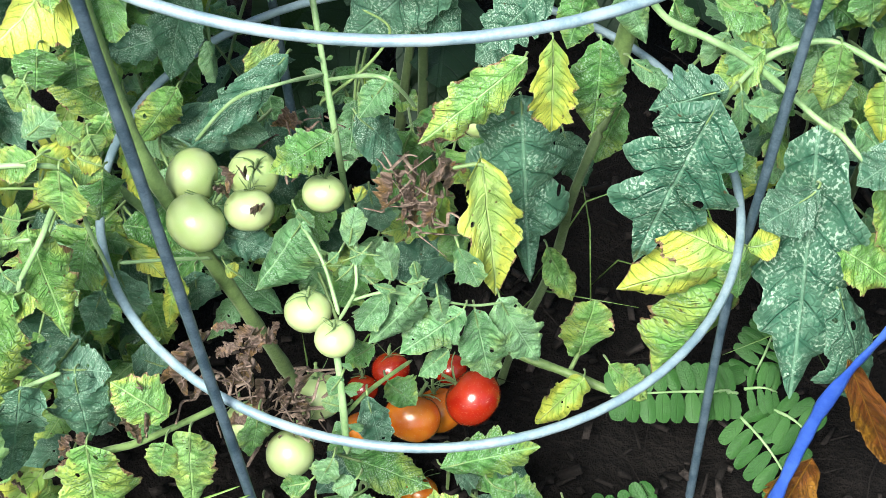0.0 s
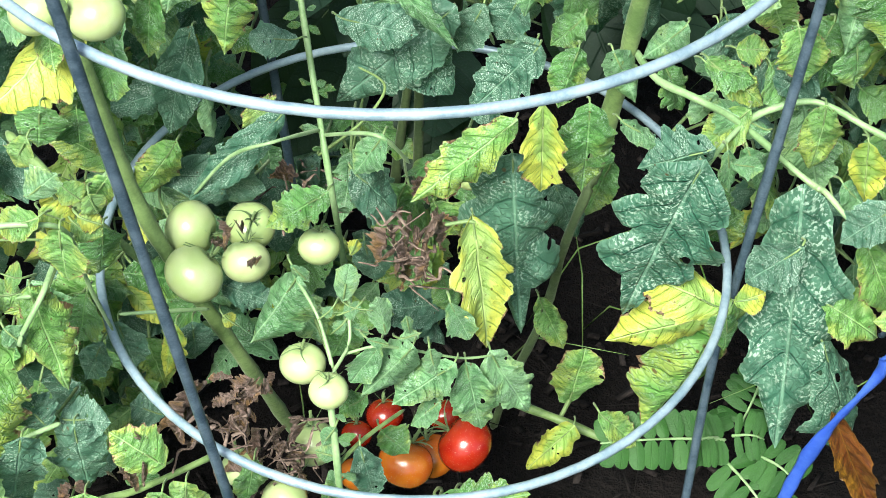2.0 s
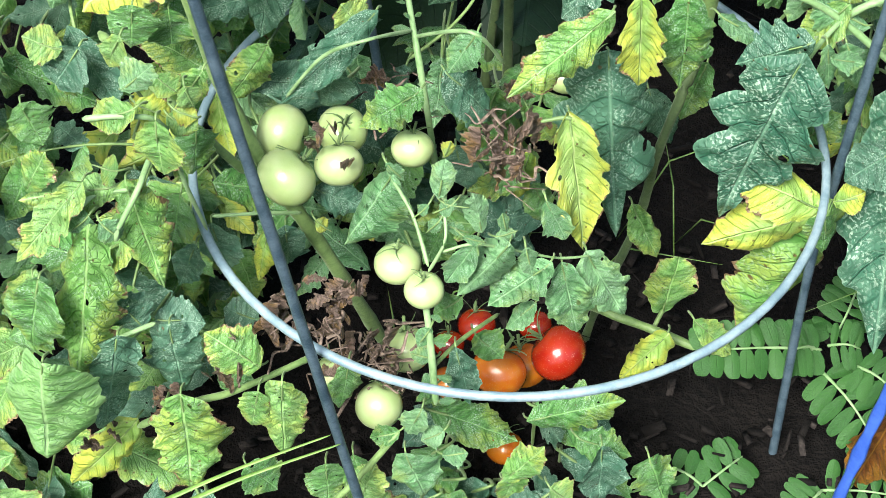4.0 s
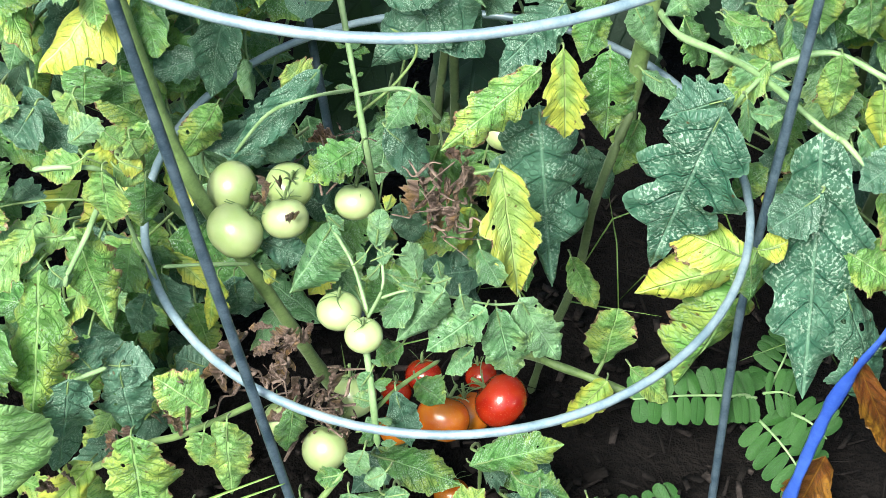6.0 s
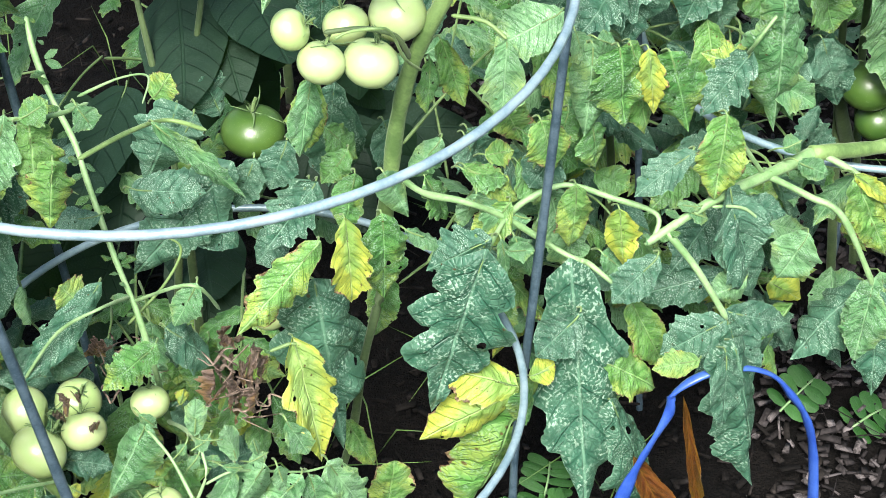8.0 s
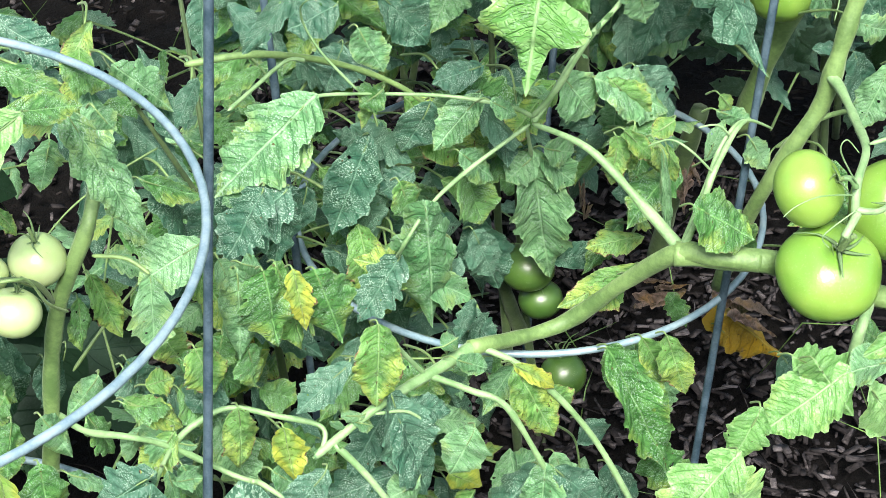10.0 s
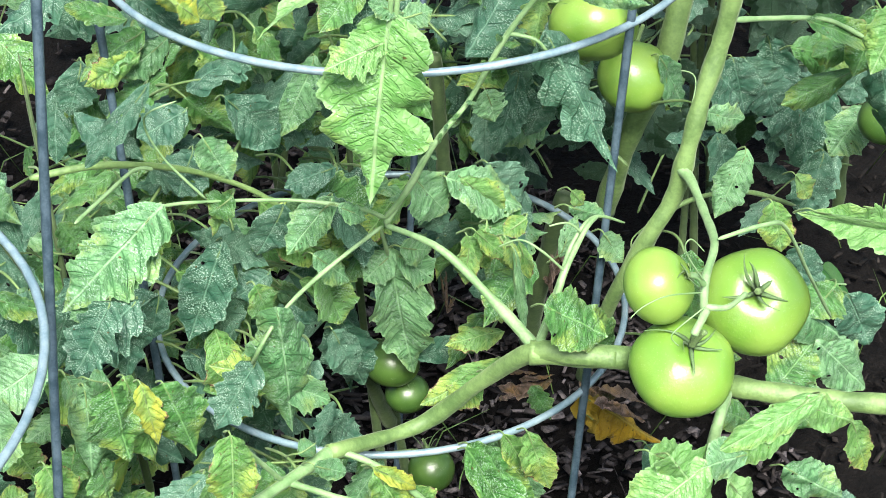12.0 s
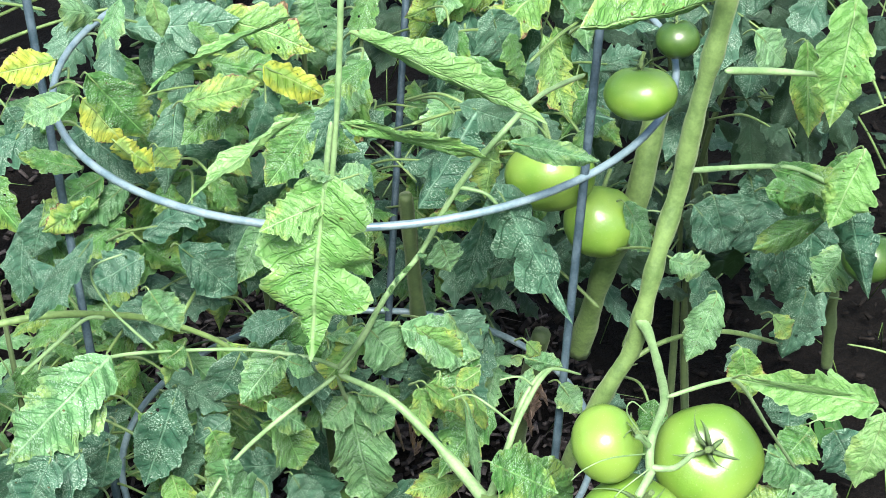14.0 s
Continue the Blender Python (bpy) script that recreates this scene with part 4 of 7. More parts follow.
leaf(inner_plant, "lime", "ovate", (0.109, 0.000, 0.115), (0.135, 0.000, 0.086), 0.020, -4)
leaf(inner_plant, "green", "ovate", (0.004, 0.050, 0.197), (-0.002, 0.050, 0.164), 0.022, -14)
leaf(inner_plant, "yellow", "strip", (0.013, 0.060, 0.187), (0.006, 0.060, 0.148), 0.017, -8)
leaf(inner_plant, "dark", "ovate", (-0.028, 0.060, 0.190), (-0.022, 0.060, 0.157), 0.022, 11)
leaf(inner_plant, "green", "ovate", (-0.032, 0.000, 0.195), (-0.045, 0.000, 0.157), 0.025, 15)
leaf(inner_plant, "green", "ovate", (-0.006, 0.070, 0.226), (-0.019, 0.070, 0.184), 0.030, -18)
leaf(inner_plant, "yellow", "ovate", (-0.033, 0.000, 0.244), (-0.030, 0.000, 0.255), 0.008, 5)
leaf(inner_plant, "yellow", "ovate", (-0.102, -0.010, 0.204), (-0.095, -0.010, 0.197), 0.011, -18)
leaf(inner_plant, "lime", "ovate", (0.011, 0.060, 0.223), (0.026, 0.060, 0.197), 0.022, 9)
leaf(inner_plant, "green", "ovate", (0.017, 0.070, 0.152), (0.028, 0.070, 0.118), 0.023, -7)
leaf(inner_plant, "dark", "ovate", (0.188, 0.100, 0.302), (0.213, 0.100, 0.278), 0.029, 15)
leaf(inner_plant, "green", "ovate", (0.239, 0.080, 0.298), (0.262, 0.080, 0.282), 0.025, 19)
leaf(inner_plant, "fresh", "strip", (0.142, 0.000, 0.301), (0.132, 0.000, 0.293), 0.013, 0)
leaf(inner_plant, "fresh", "ovate", (0.160, 0.000, 0.318), (0.177, 0.000, 0.315), 0.013, 20)
leaf(inner_plant, "fresh", "ovate", (0.157, 0.000, 0.326), (0.162, 0.000, 0.296), 0.013, -8)
leaf(inner_plant, "green", "ovate", (0.164, 0.050, 0.212), (0.180, 0.050, 0.231), 0.022, -17)

leaf(inner_plant, "green", "tomato", (0.016, -0.060, 0.098), (0.067, -0.060, 0.118), 0.029, 4)
leaf(inner_plant, "dark", "ovate", (0.054, -0.090, 0.113), (0.056, -0.090, 0.062), 0.029, -19)
leaf(inner_plant, "green", "tomato", (0.083, -0.070, 0.077), (0.096, -0.070, 0.033), 0.033, -12)
leaf(inner_plant, "green", "tomato", (0.042, -0.080, 0.108), (0.074, -0.080, 0.094), 0.025, -4)
leaf(inner_plant, "lime", "ovate", (0.002, -0.100, 0.097), (0.023, -0.100, 0.125), 0.022, 4)
leaf(inner_plant, "lime", "ovate", (0.008, -0.100, 0.104), (0.003, -0.100, 0.075), 0.021, -14)
leaf(inner_plant, "lime", "ovate", (0.027, -0.100, 0.089), (0.040, -0.100, 0.076), 0.022, -18)
leaf(inner_plant, "fresh", "ovate", (-0.050, -0.130, 0.157), (-0.039, -0.130, 0.115), 0.029, 15)
leaf(inner_plant, "green", "ovate", (-0.054, -0.120, 0.163), (-0.069, -0.120, 0.158), 0.014, -7)
leaf(inner_plant, "fresh", "ovate", (-0.031, -0.120, 0.164), (-0.043, -0.120, 0.156), 0.014, 18)
leaf(inner_plant, "fresh", "ovate", (-0.031, -0.120, 0.144), (-0.018, -0.120, 0.147), 0.014, 16)
leaf(inner_plant, "green", "ovate", (-0.093, -0.120, 0.133), (-0.092, -0.120, 0.100), 0.028, -5)
leaf(inner_plant, "green", "ovate", (-0.079, -0.110, 0.129), (-0.071, -0.110, 0.089), 0.025, -2)
leaf(inner_plant, "fresh", "ovate", (-0.042, -0.120, 0.182), (-0.051, -0.120, 0.158), 0.017, 1)

leaf(outer_plant, "lime", "tomato", (-0.191, -0.140, 0.335), (-0.209, -0.140, 0.215), 0.038, 6)
leaf(outer_plant, "lime", "tomato", (-0.173, -0.130, 0.354), (-0.162, -0.130, 0.283), 0.031, 4)
leaf(outer_plant, "lime", "tomato", (-0.179, -0.130, 0.352), (-0.224, -0.130, 0.345), 0.028, 2)
leaf(outer_plant, "lime", "tomato", (-0.191, -0.140, 0.364), (-0.226, -0.140, 0.313), 0.023, 5)
leaf(outer_plant, "lime", "ovate", (-0.158, -0.120, 0.383), (-0.159, -0.120, 0.348), 0.027, 18)
leaf(outer_plant, "green", "ovate", (-0.187, -0.000, 0.345), (-0.190, 0.000, 0.318), 0.031, 0)
leaf(outer_plant, "dark", "round", (-0.217, 0.000, 0.317), (-0.233, -0.000, 0.290), 0.029, -3)
leaf(outer_plant, "lime", "ovate", (-0.191, -0.020, 0.343), (-0.201, -0.020, 0.321), 0.017, 9)
leaf(outer_plant, "lime", "ovate", (-0.167, -0.120, 0.391), (-0.188, -0.120, 0.383), 0.019, -10)
leaf(outer_plant, "yellow", "ovate", (-0.170, -0.100, 0.375), (-0.153, -0.100, 0.366), 0.019, -8)
leaf(outer_plant, "fresh", "ovate", (-0.175, -0.100, 0.384), (-0.160, -0.100, 0.400), 0.019, 19)
leaf(outer_plant, "lime", "ovate", (-0.156, -0.100, 0.368), (-0.143, -0.100, 0.359), 0.015, 1)
leaf(outer_plant, "yellow", "ovate", (-0.153, -0.100, 0.372), (-0.142, -0.100, 0.367), 0.013, 2)
leaf(outer_plant, "dark", "ovate", (-0.178, -0.120, 0.244), (-0.190, -0.120, 0.266), 0.029, -20)
leaf(outer_plant, "dark", "ovate", (-0.173, -0.110, 0.237), (-0.149, -0.110, 0.238), 0.026, -3)
leaf(outer_plant, "dark", "tomato", (-0.165, -0.120, 0.243), (-0.162, -0.120, 0.187), 0.035, 3)
leaf(outer_plant, "dark", "tomato", (-0.187, -0.140, 0.257), (-0.200, -0.140, 0.180), 0.037, -19)
leaf(outer_plant, "bright", "round", (-0.213, -0.180, 0.285), (-0.222, -0.180, 0.205), 0.049, 5)
leaf(outer_plant, "green", "ovate", (-0.216, -0.150, 0.309), (-0.229, -0.150, 0.256), 0.035, 5)
leaf(outer_plant, "yellow", "strip", (-0.190, -0.120, 0.167), (-0.232, -0.120, 0.104), 0.025, -18)
leaf(outer_plant, "lime", "tomato", (-0.160, -0.140, 0.214), (-0.158, -0.140, 0.138), 0.045, 5)
leaf(outer_plant, "lime", "ovate", (-0.123, -0.120, 0.215), (-0.146, -0.120, 0.238), 0.031, -1)
leaf(outer_plant, "lime", "tomato", (-0.108, -0.150, 0.237), (-0.110, -0.150, 0.175), 0.030, 7)
leaf(outer_plant, "lime", "strip", (-0.120, -0.150, 0.231), (-0.125, -0.150, 0.205), 0.019, -6)
leaf(outer_plant, "dark", "ovate", (-0.151, -0.050, 0.242), (-0.145, -0.050, 0.206), 0.025, 8)
leaf(outer_plant, "green", "ovate", (-0.163, -0.060, 0.275), (-0.170, -0.060, 0.239), 0.028, 10)
leaf(outer_plant, "green", "ovate", (-0.153, -0.050, 0.312), (-0.156, -0.050, 0.274), 0.027, -19)
leaf(outer_plant, "dark", "ovate", (-0.116, -0.030, 0.220), (-0.115, -0.030, 0.185), 0.026, -18)
leaf(outer_plant, "green", "ovate", (-0.243, -0.020, 0.260), (-0.266, -0.020, 0.210), 0.029, 7)
leaf(outer_plant, "green", "ovate", (-0.220, -0.140, 0.272), (-0.241, -0.140, 0.254), 0.028, 19)
leaf(outer_plant, "fresh", "ovate", (-0.221, -0.140, 0.300), (-0.216, -0.140, 0.280), 0.018, -10)
leaf(outer_plant, "green", "ovate", (-0.246, -0.020, 0.296), (-0.238, -0.020, 0.268), 0.027, -2)
leaf(outer_plant, "lime", "ovate", (-0.226, 0.000, 0.316), (-0.245, 0.000, 0.323), 0.023, 4)
leaf(outer_plant, "green", "round", (-0.173, 0.020, 0.326), (-0.173, 0.020, 0.303), 0.027, -7)
leaf(outer_plant, "lime", "ovate", (-0.142, -0.080, 0.377), (-0.154, -0.080, 0.356), 0.018, -5)
leaf(outer_plant, "lime", "ovate", (-0.159, -0.100, 0.392), (-0.150, -0.100, 0.382), 0.015, -7)
leaf(outer_plant, "fresh", "ovate", (-0.190, -0.140, 0.343), (-0.201, -0.140, 0.331), 0.015, -5)
leaf(outer_plant, "fresh", "ovate", (-0.185, -0.140, 0.339), (-0.176, -0.140, 0.328), 0.015, 4)
leaf(outer_plant, "lime", "ovate", (-0.147, -0.100, 0.386), (-0.143, -0.100, 0.372), 0.015, -8)
leaf(outer_plant, "dark", "ovate", (-0.161, -0.050, 0.226), (-0.172, -0.050, 0.195), 0.020, -5)
leaf(outer_plant, "yellow", "ovate", (-0.122, -0.050, 0.240), (-0.131, -0.050, 0.196), 0.014, 11)
leaf(outer_plant, "green", "ovate", (-0.080, -0.100, 0.193), (-0.085, -0.100, 0.155), 0.020, -19)
leaf(outer_plant, "green", "ovate", (-0.131, -0.140, 0.158), (-0.115, -0.140, 0.139), 0.027, 3)
leaf(outer_plant, "lime", "ovate", (-0.176, -0.130, 0.362), (-0.183, -0.130, 0.365), 0.017, 9)
leaf(outer_plant, "lime", "ovate", (-0.218, -0.130, 0.350), (-0.207, -0.130, 0.375), 0.020, -8)
leaf(outer_plant, "dark", "ovate", (-0.131, -0.060, 0.180), (-0.148, -0.060, 0.189), 0.024, -11)
leaf(outer_plant, "green", "ovate", (-0.146, -0.100, 0.172), (-0.133, -0.100, 0.191), 0.020, 12)
leaf(outer_plant, "lime", "ovate", (-0.076, -0.120, 0.103), (-0.067, -0.120, 0.133), 0.024, -10)

leaf(inner_plant, "dark", "tomato", (0.273, -0.075, 0.284), (0.305, -0.075, 0.155), 0.047, -13)
leaf(inner_plant, "dark", "ovate", (0.266, -0.080, 0.284), (0.271, -0.080, 0.222), 0.024, -3)
leaf(inner_plant, "lime", "ovate", (0.271, -0.030, 0.234), (0.243, -0.030, 0.235), 0.019, 8)
leaf(inner_plant, "dark", "ovate", (0.293, 0.000, 0.337), (0.309, -0.000, 0.263), 0.038, -16)
leaf(inner_plant, "fresh", "ovate", (0.309, -0.000, 0.263), (0.289, 0.000, 0.253), 0.023, -7)
leaf(inner_plant, "fresh", "tomato", (-0.105, -0.012, 0.470), (-0.121, -0.012, 0.416), 0.026, -7)
leaf(inner_plant, "lime", "tomato", (-0.093, -0.020, 0.470), (-0.098, -0.020, 0.405), 0.031, 13)
leaf(inner_plant, "green", "ovate", (-0.132, -0.030, 0.490), (-0.149, -0.030, 0.443), 0.024, -2)
leaf(inner_plant, "green", "ovate", (-0.151, -0.010, 0.397), (-0.146, -0.010, 0.360), 0.022, 14)
leaf(inner_plant, "fresh", "ovate", (-0.115, -0.020, 0.483), (-0.127, -0.020, 0.472), 0.019, -13)
leaf(inner_plant, "green", "ovate", (-0.097, -0.020, 0.474), (-0.082, -0.020, 0.482), 0.019, -7)
leaf(inner_plant, "dark", "tomato", (-0.008, 0.100, 0.379), (-0.031, 0.100, 0.323), 0.047, 6)
leaf(inner_plant, "fresh", "tomato", (-0.026, 0.040, 0.413), (0.023, 0.040, 0.351), 0.016, 15)
leaf(inner_plant, "dark", "ovate", (0.093, 0.150, 0.341), (0.084, 0.150, 0.266), 0.037, -2)
leaf(inner_plant, "fresh", "ovate", (0.061, 0.050, 0.419), (0.054, 0.050, 0.367), 0.023, -11)
leaf(inner_plant, "green", "ovate", (0.136, 0.080, 0.399), (0.135, 0.080, 0.361), 0.018, -15)
leaf(inner_plant, "dark", "ovate", (0.001, 0.100, 0.371), (-0.006, 0.100, 0.358), 0.022, 1)
leaf(inner_plant, "dark", "ovate", (-0.016, 0.090, 0.326), (0.022, 0.090, 0.278), 0.035, -12)
leaf(inner_plant, "fresh", "ovate", (-0.068, 0.000, 0.462), (-0.061, 0.000, 0.447), 0.017, 12)
leaf(inner_plant, "dark", "ovate", (0.048, 0.080, 0.294), (0.027, 0.080, 0.272), 0.027, 14)
leaf(inner_plant, "lime", "ovate", (-0.016, 0.150, 0.352), (-0.005, 0.150, 0.367), 0.023, -13)
leaf(inner_plant, "lime", "ovate", (-0.079, 0.060, 0.281), (-0.090, 0.060, 0.296), 0.026, -9)
leaf(inner_plant, "dark", "ovate", (0.029, 0.200, 0.297), (0.020, 0.200, 0.329), 0.033, 12)
leaf(inner_plant, "fresh", "ovate", (0.061, 0.250, 0.255), (0.034, 0.250, 0.242), 0.026, 6)
leaf(inner_plant, "lime", "ovate", (0.184, 0.100, 0.349), (0.199, 0.100, 0.314), 0.027, 12)
leaf(inner_plant, "green", "ovate", (0.187, 0.060, 0.353), (0.226, 0.060, 0.319), 0.034, -6)
leaf(inner_plant, "dark", "ovate", (0.181, 0.070, 0.331), (0.196, 0.070, 0.295), 0.031, -15)
leaf(inner_plant, "lime", "ovate", (0.167, 0.070, 0.333), (0.184, 0.070, 0.334), 0.019, -8)
leaf(inner_plant, "green", "ovate", (0.263, 0.030, 0.410), (0.274, 0.030, 0.366), 0.033, 12)
leaf(inner_plant, "lime", "tomato", (0.239, 0.030, 0.425), (0.255, 0.030, 0.357), 0.036, -9)

leaf(trailing_plant, "fresh", "tomato", (0.342, 0.060, 0.416), (0.357, 0.081, 0.302), 0.043, -6)
leaf(trailing_plant, "fresh", "tomato", (0.450, 0.140, 0.375), (0.471, 0.157, 0.249), 0.048, -3)
leaf(trailing_plant, "fresh", "ovate", (0.452, 0.140, 0.374), (0.431, 0.140, 0.359), 0.026, -3)
leaf(trailing_plant, "fresh", "ovate", (0.456, 0.140, 0.371), (0.481, 0.140, 0.344), 0.026, -4)
leaf(trailing_plant, "fresh", "ovate", (0.454, 0.130, 0.384), (0.477, 0.130, 0.373), 0.025, 17)
leaf(trailing_plant, "dark", "ovate", (0.342, 0.150, 0.410), (0.315, 0.150, 0.344), 0.038, -14)
leaf(trailing_plant, "dark", "round", (0.290, 0.120, 0.407), (0.282, 0.120, 0.377), 0.022, -20)
leaf(trailing_plant, "fresh", "tomato", (0.290, 0.100, 0.482), (0.233, 0.100, 0.429), 0.057, 18)
leaf(trailing_plant, "fresh", "ovate", (0.249, 0.080, 0.444), (0.225, 0.080, 0.439), 0.022, 15)
leaf(trailing_plant, "dark", "tomato", (0.241, 0.050, 0.464), (0.216, 0.050, 0.422), 0.035, 19)
leaf(trailing_plant, "fresh", "ovate", (0.197, 0.030, 0.454), (0.159, 0.030, 0.438), 0.034, -3)
leaf(trailing_plant, "fresh", "ovate", (0.167, 0.030, 0.440), (0.165, 0.030, 0.388), 0.027, 18)
leaf(trailing_plant, "fresh", "ovate", (0.213, 0.020, 0.435), (0.212, 0.020, 0.371), 0.029, 17)
leaf(trailing_plant, "green", "tomato", (0.225, 0.010, 0.438), (0.231, 0.010, 0.383), 0.038, -11)
leaf(trailing_plant, "yellow", "tomato", (0.242, 0.010, 0.434), (0.248, 0.010, 0.387), 0.019, 10)
leaf(trailing_plant, "green", "tomato", (0.255, 0.010, 0.429), (0.271, 0.010, 0.372), 0.035, 13)
leaf(trailing_plant, "dark", "tomato", (0.333, 0.080, 0.369), (0.304, 0.080, 0.329), 0.033, 7)
leaf(trailing_plant, "lime", "ovate", (0.287, 0.000, 0.388), (0.285, 0.000, 0.330), 0.033, 1)
leaf(trailing_plant, "dark", "ovate", (0.268, -0.000, 0.367), (0.234, 0.000, 0.344), 0.022, -8)
leaf(trailing_plant, "dark", "ovate", (0.289, -0.020, 0.252), (0.250, -0.020, 0.234), 0.033, -6)
leaf(trailing_plant, "dark", "ovate", (0.293, -0.020, 0.247), (0.309, -0.020, 0.196), 0.033, -11)
leaf(trailing_plant, "dark", "ovate", (0.297, 0.000, 0.317), (0.322, 0.000, 0.240), 0.037, -17)
leaf(trailing_plant, "fresh", "ovate", (0.346, 0.000, 0.290), (0.329, 0.000, 0.257), 0.033, 4)
leaf(trailing_plant, "dark", "ovate", (0.305, 0.010, 0.316), (0.335, 0.010, 0.302), 0.020, -9)
leaf(trailing_plant, "fresh", "round", (0.276, 0.000, 0.326), (0.262, 0.000, 0.331), 0.008, 12)
leaf(trailing_plant, "fresh", "ovate", (0.269, 0.000, 0.324), (0.283, -0.000, 0.316), 0.011, -18)
leaf(trailing_plant, "fresh", "round", (0.344, 0.020, 0.330), (0.363, 0.020, 0.317), 0.015, 16)
leaf(trailing_plant, "fresh", "round", (0.338, 0.030, 0.334), (0.348, 0.030, 0.338), 0.014, 8)
leaf(trailing_plant, "dark", "tomato", (0.403, 0.030, 0.213), (0.354, 0.030, 0.164), 0.044, 17)
leaf(trailing_plant, "fresh", "ovate", (0.394, 0.000, 0.243), (0.389, 0.000, 0.176), 0.035, 16)
leaf(trailing_plant, "dark", "tomato", (0.397, 0.000, 0.235), (0.408, 0.000, 0.145), 0.039, 16)
leaf(trailing_plant, "dark", "ovate", (0.406, 0.010, 0.228), (0.441, 0.010, 0.181), 0.031, 3)
leaf(trailing_plant, "green", "tomato", (0.436, 0.000, 0.319), (0.487, 0.000, 0.198), 0.038, -19)
leaf(trailing_plant, "lime", "ovate", (0.487, 0.020, 0.300), (0.503, 0.020, 0.245), 0.026, 10)
leaf(trailing_plant, "lime", "ovate", (0.383, 0.020, 0.309), (0.410, 0.020, 0.244), 0.030, -13)
leaf(trailing_plant, "yellow", "strip", (0.382, 0.020, 0.313), (0.413, 0.020, 0.284), 0.014, -8)
leaf(trailing_plant, "dark", "ovate", (0.295, -0.010, 0.250), (0.340, -0.010, 0.227), 0.024, 7)
leaf(trailing_plant, "bright", "deep", (0.435, -0.150, 0.359), (0.386, -0.150, 0.308), 0.043, 1)
leaf(trailing_plant, "bright", "tomato", (0.429, -0.150, 0.340), (0.458, -0.150, 0.306), 0.040, -3)
leaf(trailing_plant, "bright", "tomato", (0.401, -0.160, 0.324), (0.455, -0.160, 0.286), 0.032, 18)
leaf(trailing_plant, "bright", "ovate", (0.454, -0.140, 0.377), (0.438, -0.140, 0.342), 0.025, 4)
leaf(trailing_plant, "bright", "tomato", (0.095, -0.050, 0.610), (0.045, -0.050, 0.582), 0.032, -6)
leaf(trailing_plant, "fresh", "deep", (0.051, 0.020, 0.537), (0.031, 0.020, 0.487), 0.032, -10)
leaf(trailing_plant, "dark", "tomato", (0.080, 0.100, 0.475), (0.079, 0.100, 0.414), 0.035, 14)
leaf(trailing_plant, "lime", "ovate", (0.039, 0.050, 0.531), (0.023, 0.050, 0.511), 0.021, -1)
leaf(trailing_plant, "fresh", "tomato", (0.128, 0.000, 0.572), (0.161, 0.000, 0.483), 0.028, 11)
leaf(trailing_plant, "fresh", "ovate", (0.121, 0.020, 0.547), (0.113, 0.020, 0.518), 0.020, -6)
leaf(trailing_plant, "green", "ovate", (0.185, 0.100, 0.455), (0.220, 0.100, 0.432), 0.020, -12)
leaf(trailing_plant, "lime", "ovate", (0.153, 0.120, 0.383), (0.168, 0.120, 0.333), 0.021, 1)
leaf(trailing_plant, "lime", "ovate", (0.071, 0.100, 0.384), (0.063, 0.100, 0.328), 0.026, 13)
leaf(trailing_plant, "fresh", "ovate", (0.071, 0.030, 0.521), (0.096, 0.030, 0.495), 0.017, -13)
leaf(trailing_plant, "lime", "ovate", (0.091, 0.030, 0.507), (0.101, 0.030, 0.487), 0.010, 12)
leaf(trailing_plant, "green", "ovate", (0.090, -0.040, 0.607), (0.128, -0.040, 0.602), 0.018, 17)
leaf(trailing_plant, "fresh", "ovate", (0.153, 0.050, 0.540), (0.161, 0.050, 0.525), 0.017, 12)
leaf(trailing_plant, "fresh", "ovate", (0.182, 0.030, 0.313), (0.152, 0.030, 0.330), 0.023, 13)
leaf(trailing_plant, "green", "ovate", (0.218, 0.030, 0.374), (0.224, 0.030, 0.343), 0.026, -20)
leaf(trailing_plant, "lime", "ovate", (0.188, 0.030, 0.382), (0.197, 0.030, 0.347), 0.030, 5)
leaf(trailing_plant, "dark", "ovate", (0.203, 0.050, 0.343), (0.188, 0.050, 0.317), 0.031, 15)
leaf(trailing_plant, "green", "ovate", (0.148, 0.050, 0.341), (0.175, 0.050, 0.327), 0.023, -18)
leaf(trailing_plant, "dark", "ovate", (0.157, 0.080, 0.341), (0.166, 0.080, 0.313), 0.027, -9)
leaf(trailing_plant, "dark", "ovate", (0.124, 0.150, 0.307), (0.136, 0.150, 0.268), 0.033, -9)
leaf(trailing_plant, "dark", "ovate", (0.103, 0.200, 0.295), (0.108, 0.200, 0.229), 0.038, 1)
leaf(trailing_plant, "green", "ovate", (0.207, 0.040, 0.378), (0.200, 0.040, 0.355), 0.023, -3)
leaf(trailing_plant, "fresh", "ovate", (0.206, 0.030, 0.440), (0.212, 0.030, 0.417), 0.018, -1)
leaf(trailing_plant, "fresh", "ovate", (0.219, 0.030, 0.433), (0.232, 0.030, 0.426), 0.015, 11)
leaf(trailing_plant, "fresh", "round", (0.212, 0.030, 0.434), (0.217, 0.030, 0.418), 0.018, -20)
leaf(trailing_plant, "dark", "ovate", (0.388, 0.160, 0.418), (0.370, 0.160, 0.384), 0.033, -18)
leaf(trailing_plant, "fresh", "ovate", (0.404, 0.120, 0.442), (0.372, 0.120, 0.412), 0.028, -15)
leaf(trailing_plant, "fresh", "ovate", (0.391, 0.120, 0.404), (0.415, 0.120, 0.378), 0.024, -15)
leaf(trailing_plant, "green", "ovate", (0.406, 0.150, 0.370), (0.420, 0.150, 0.323), 0.034, -17)
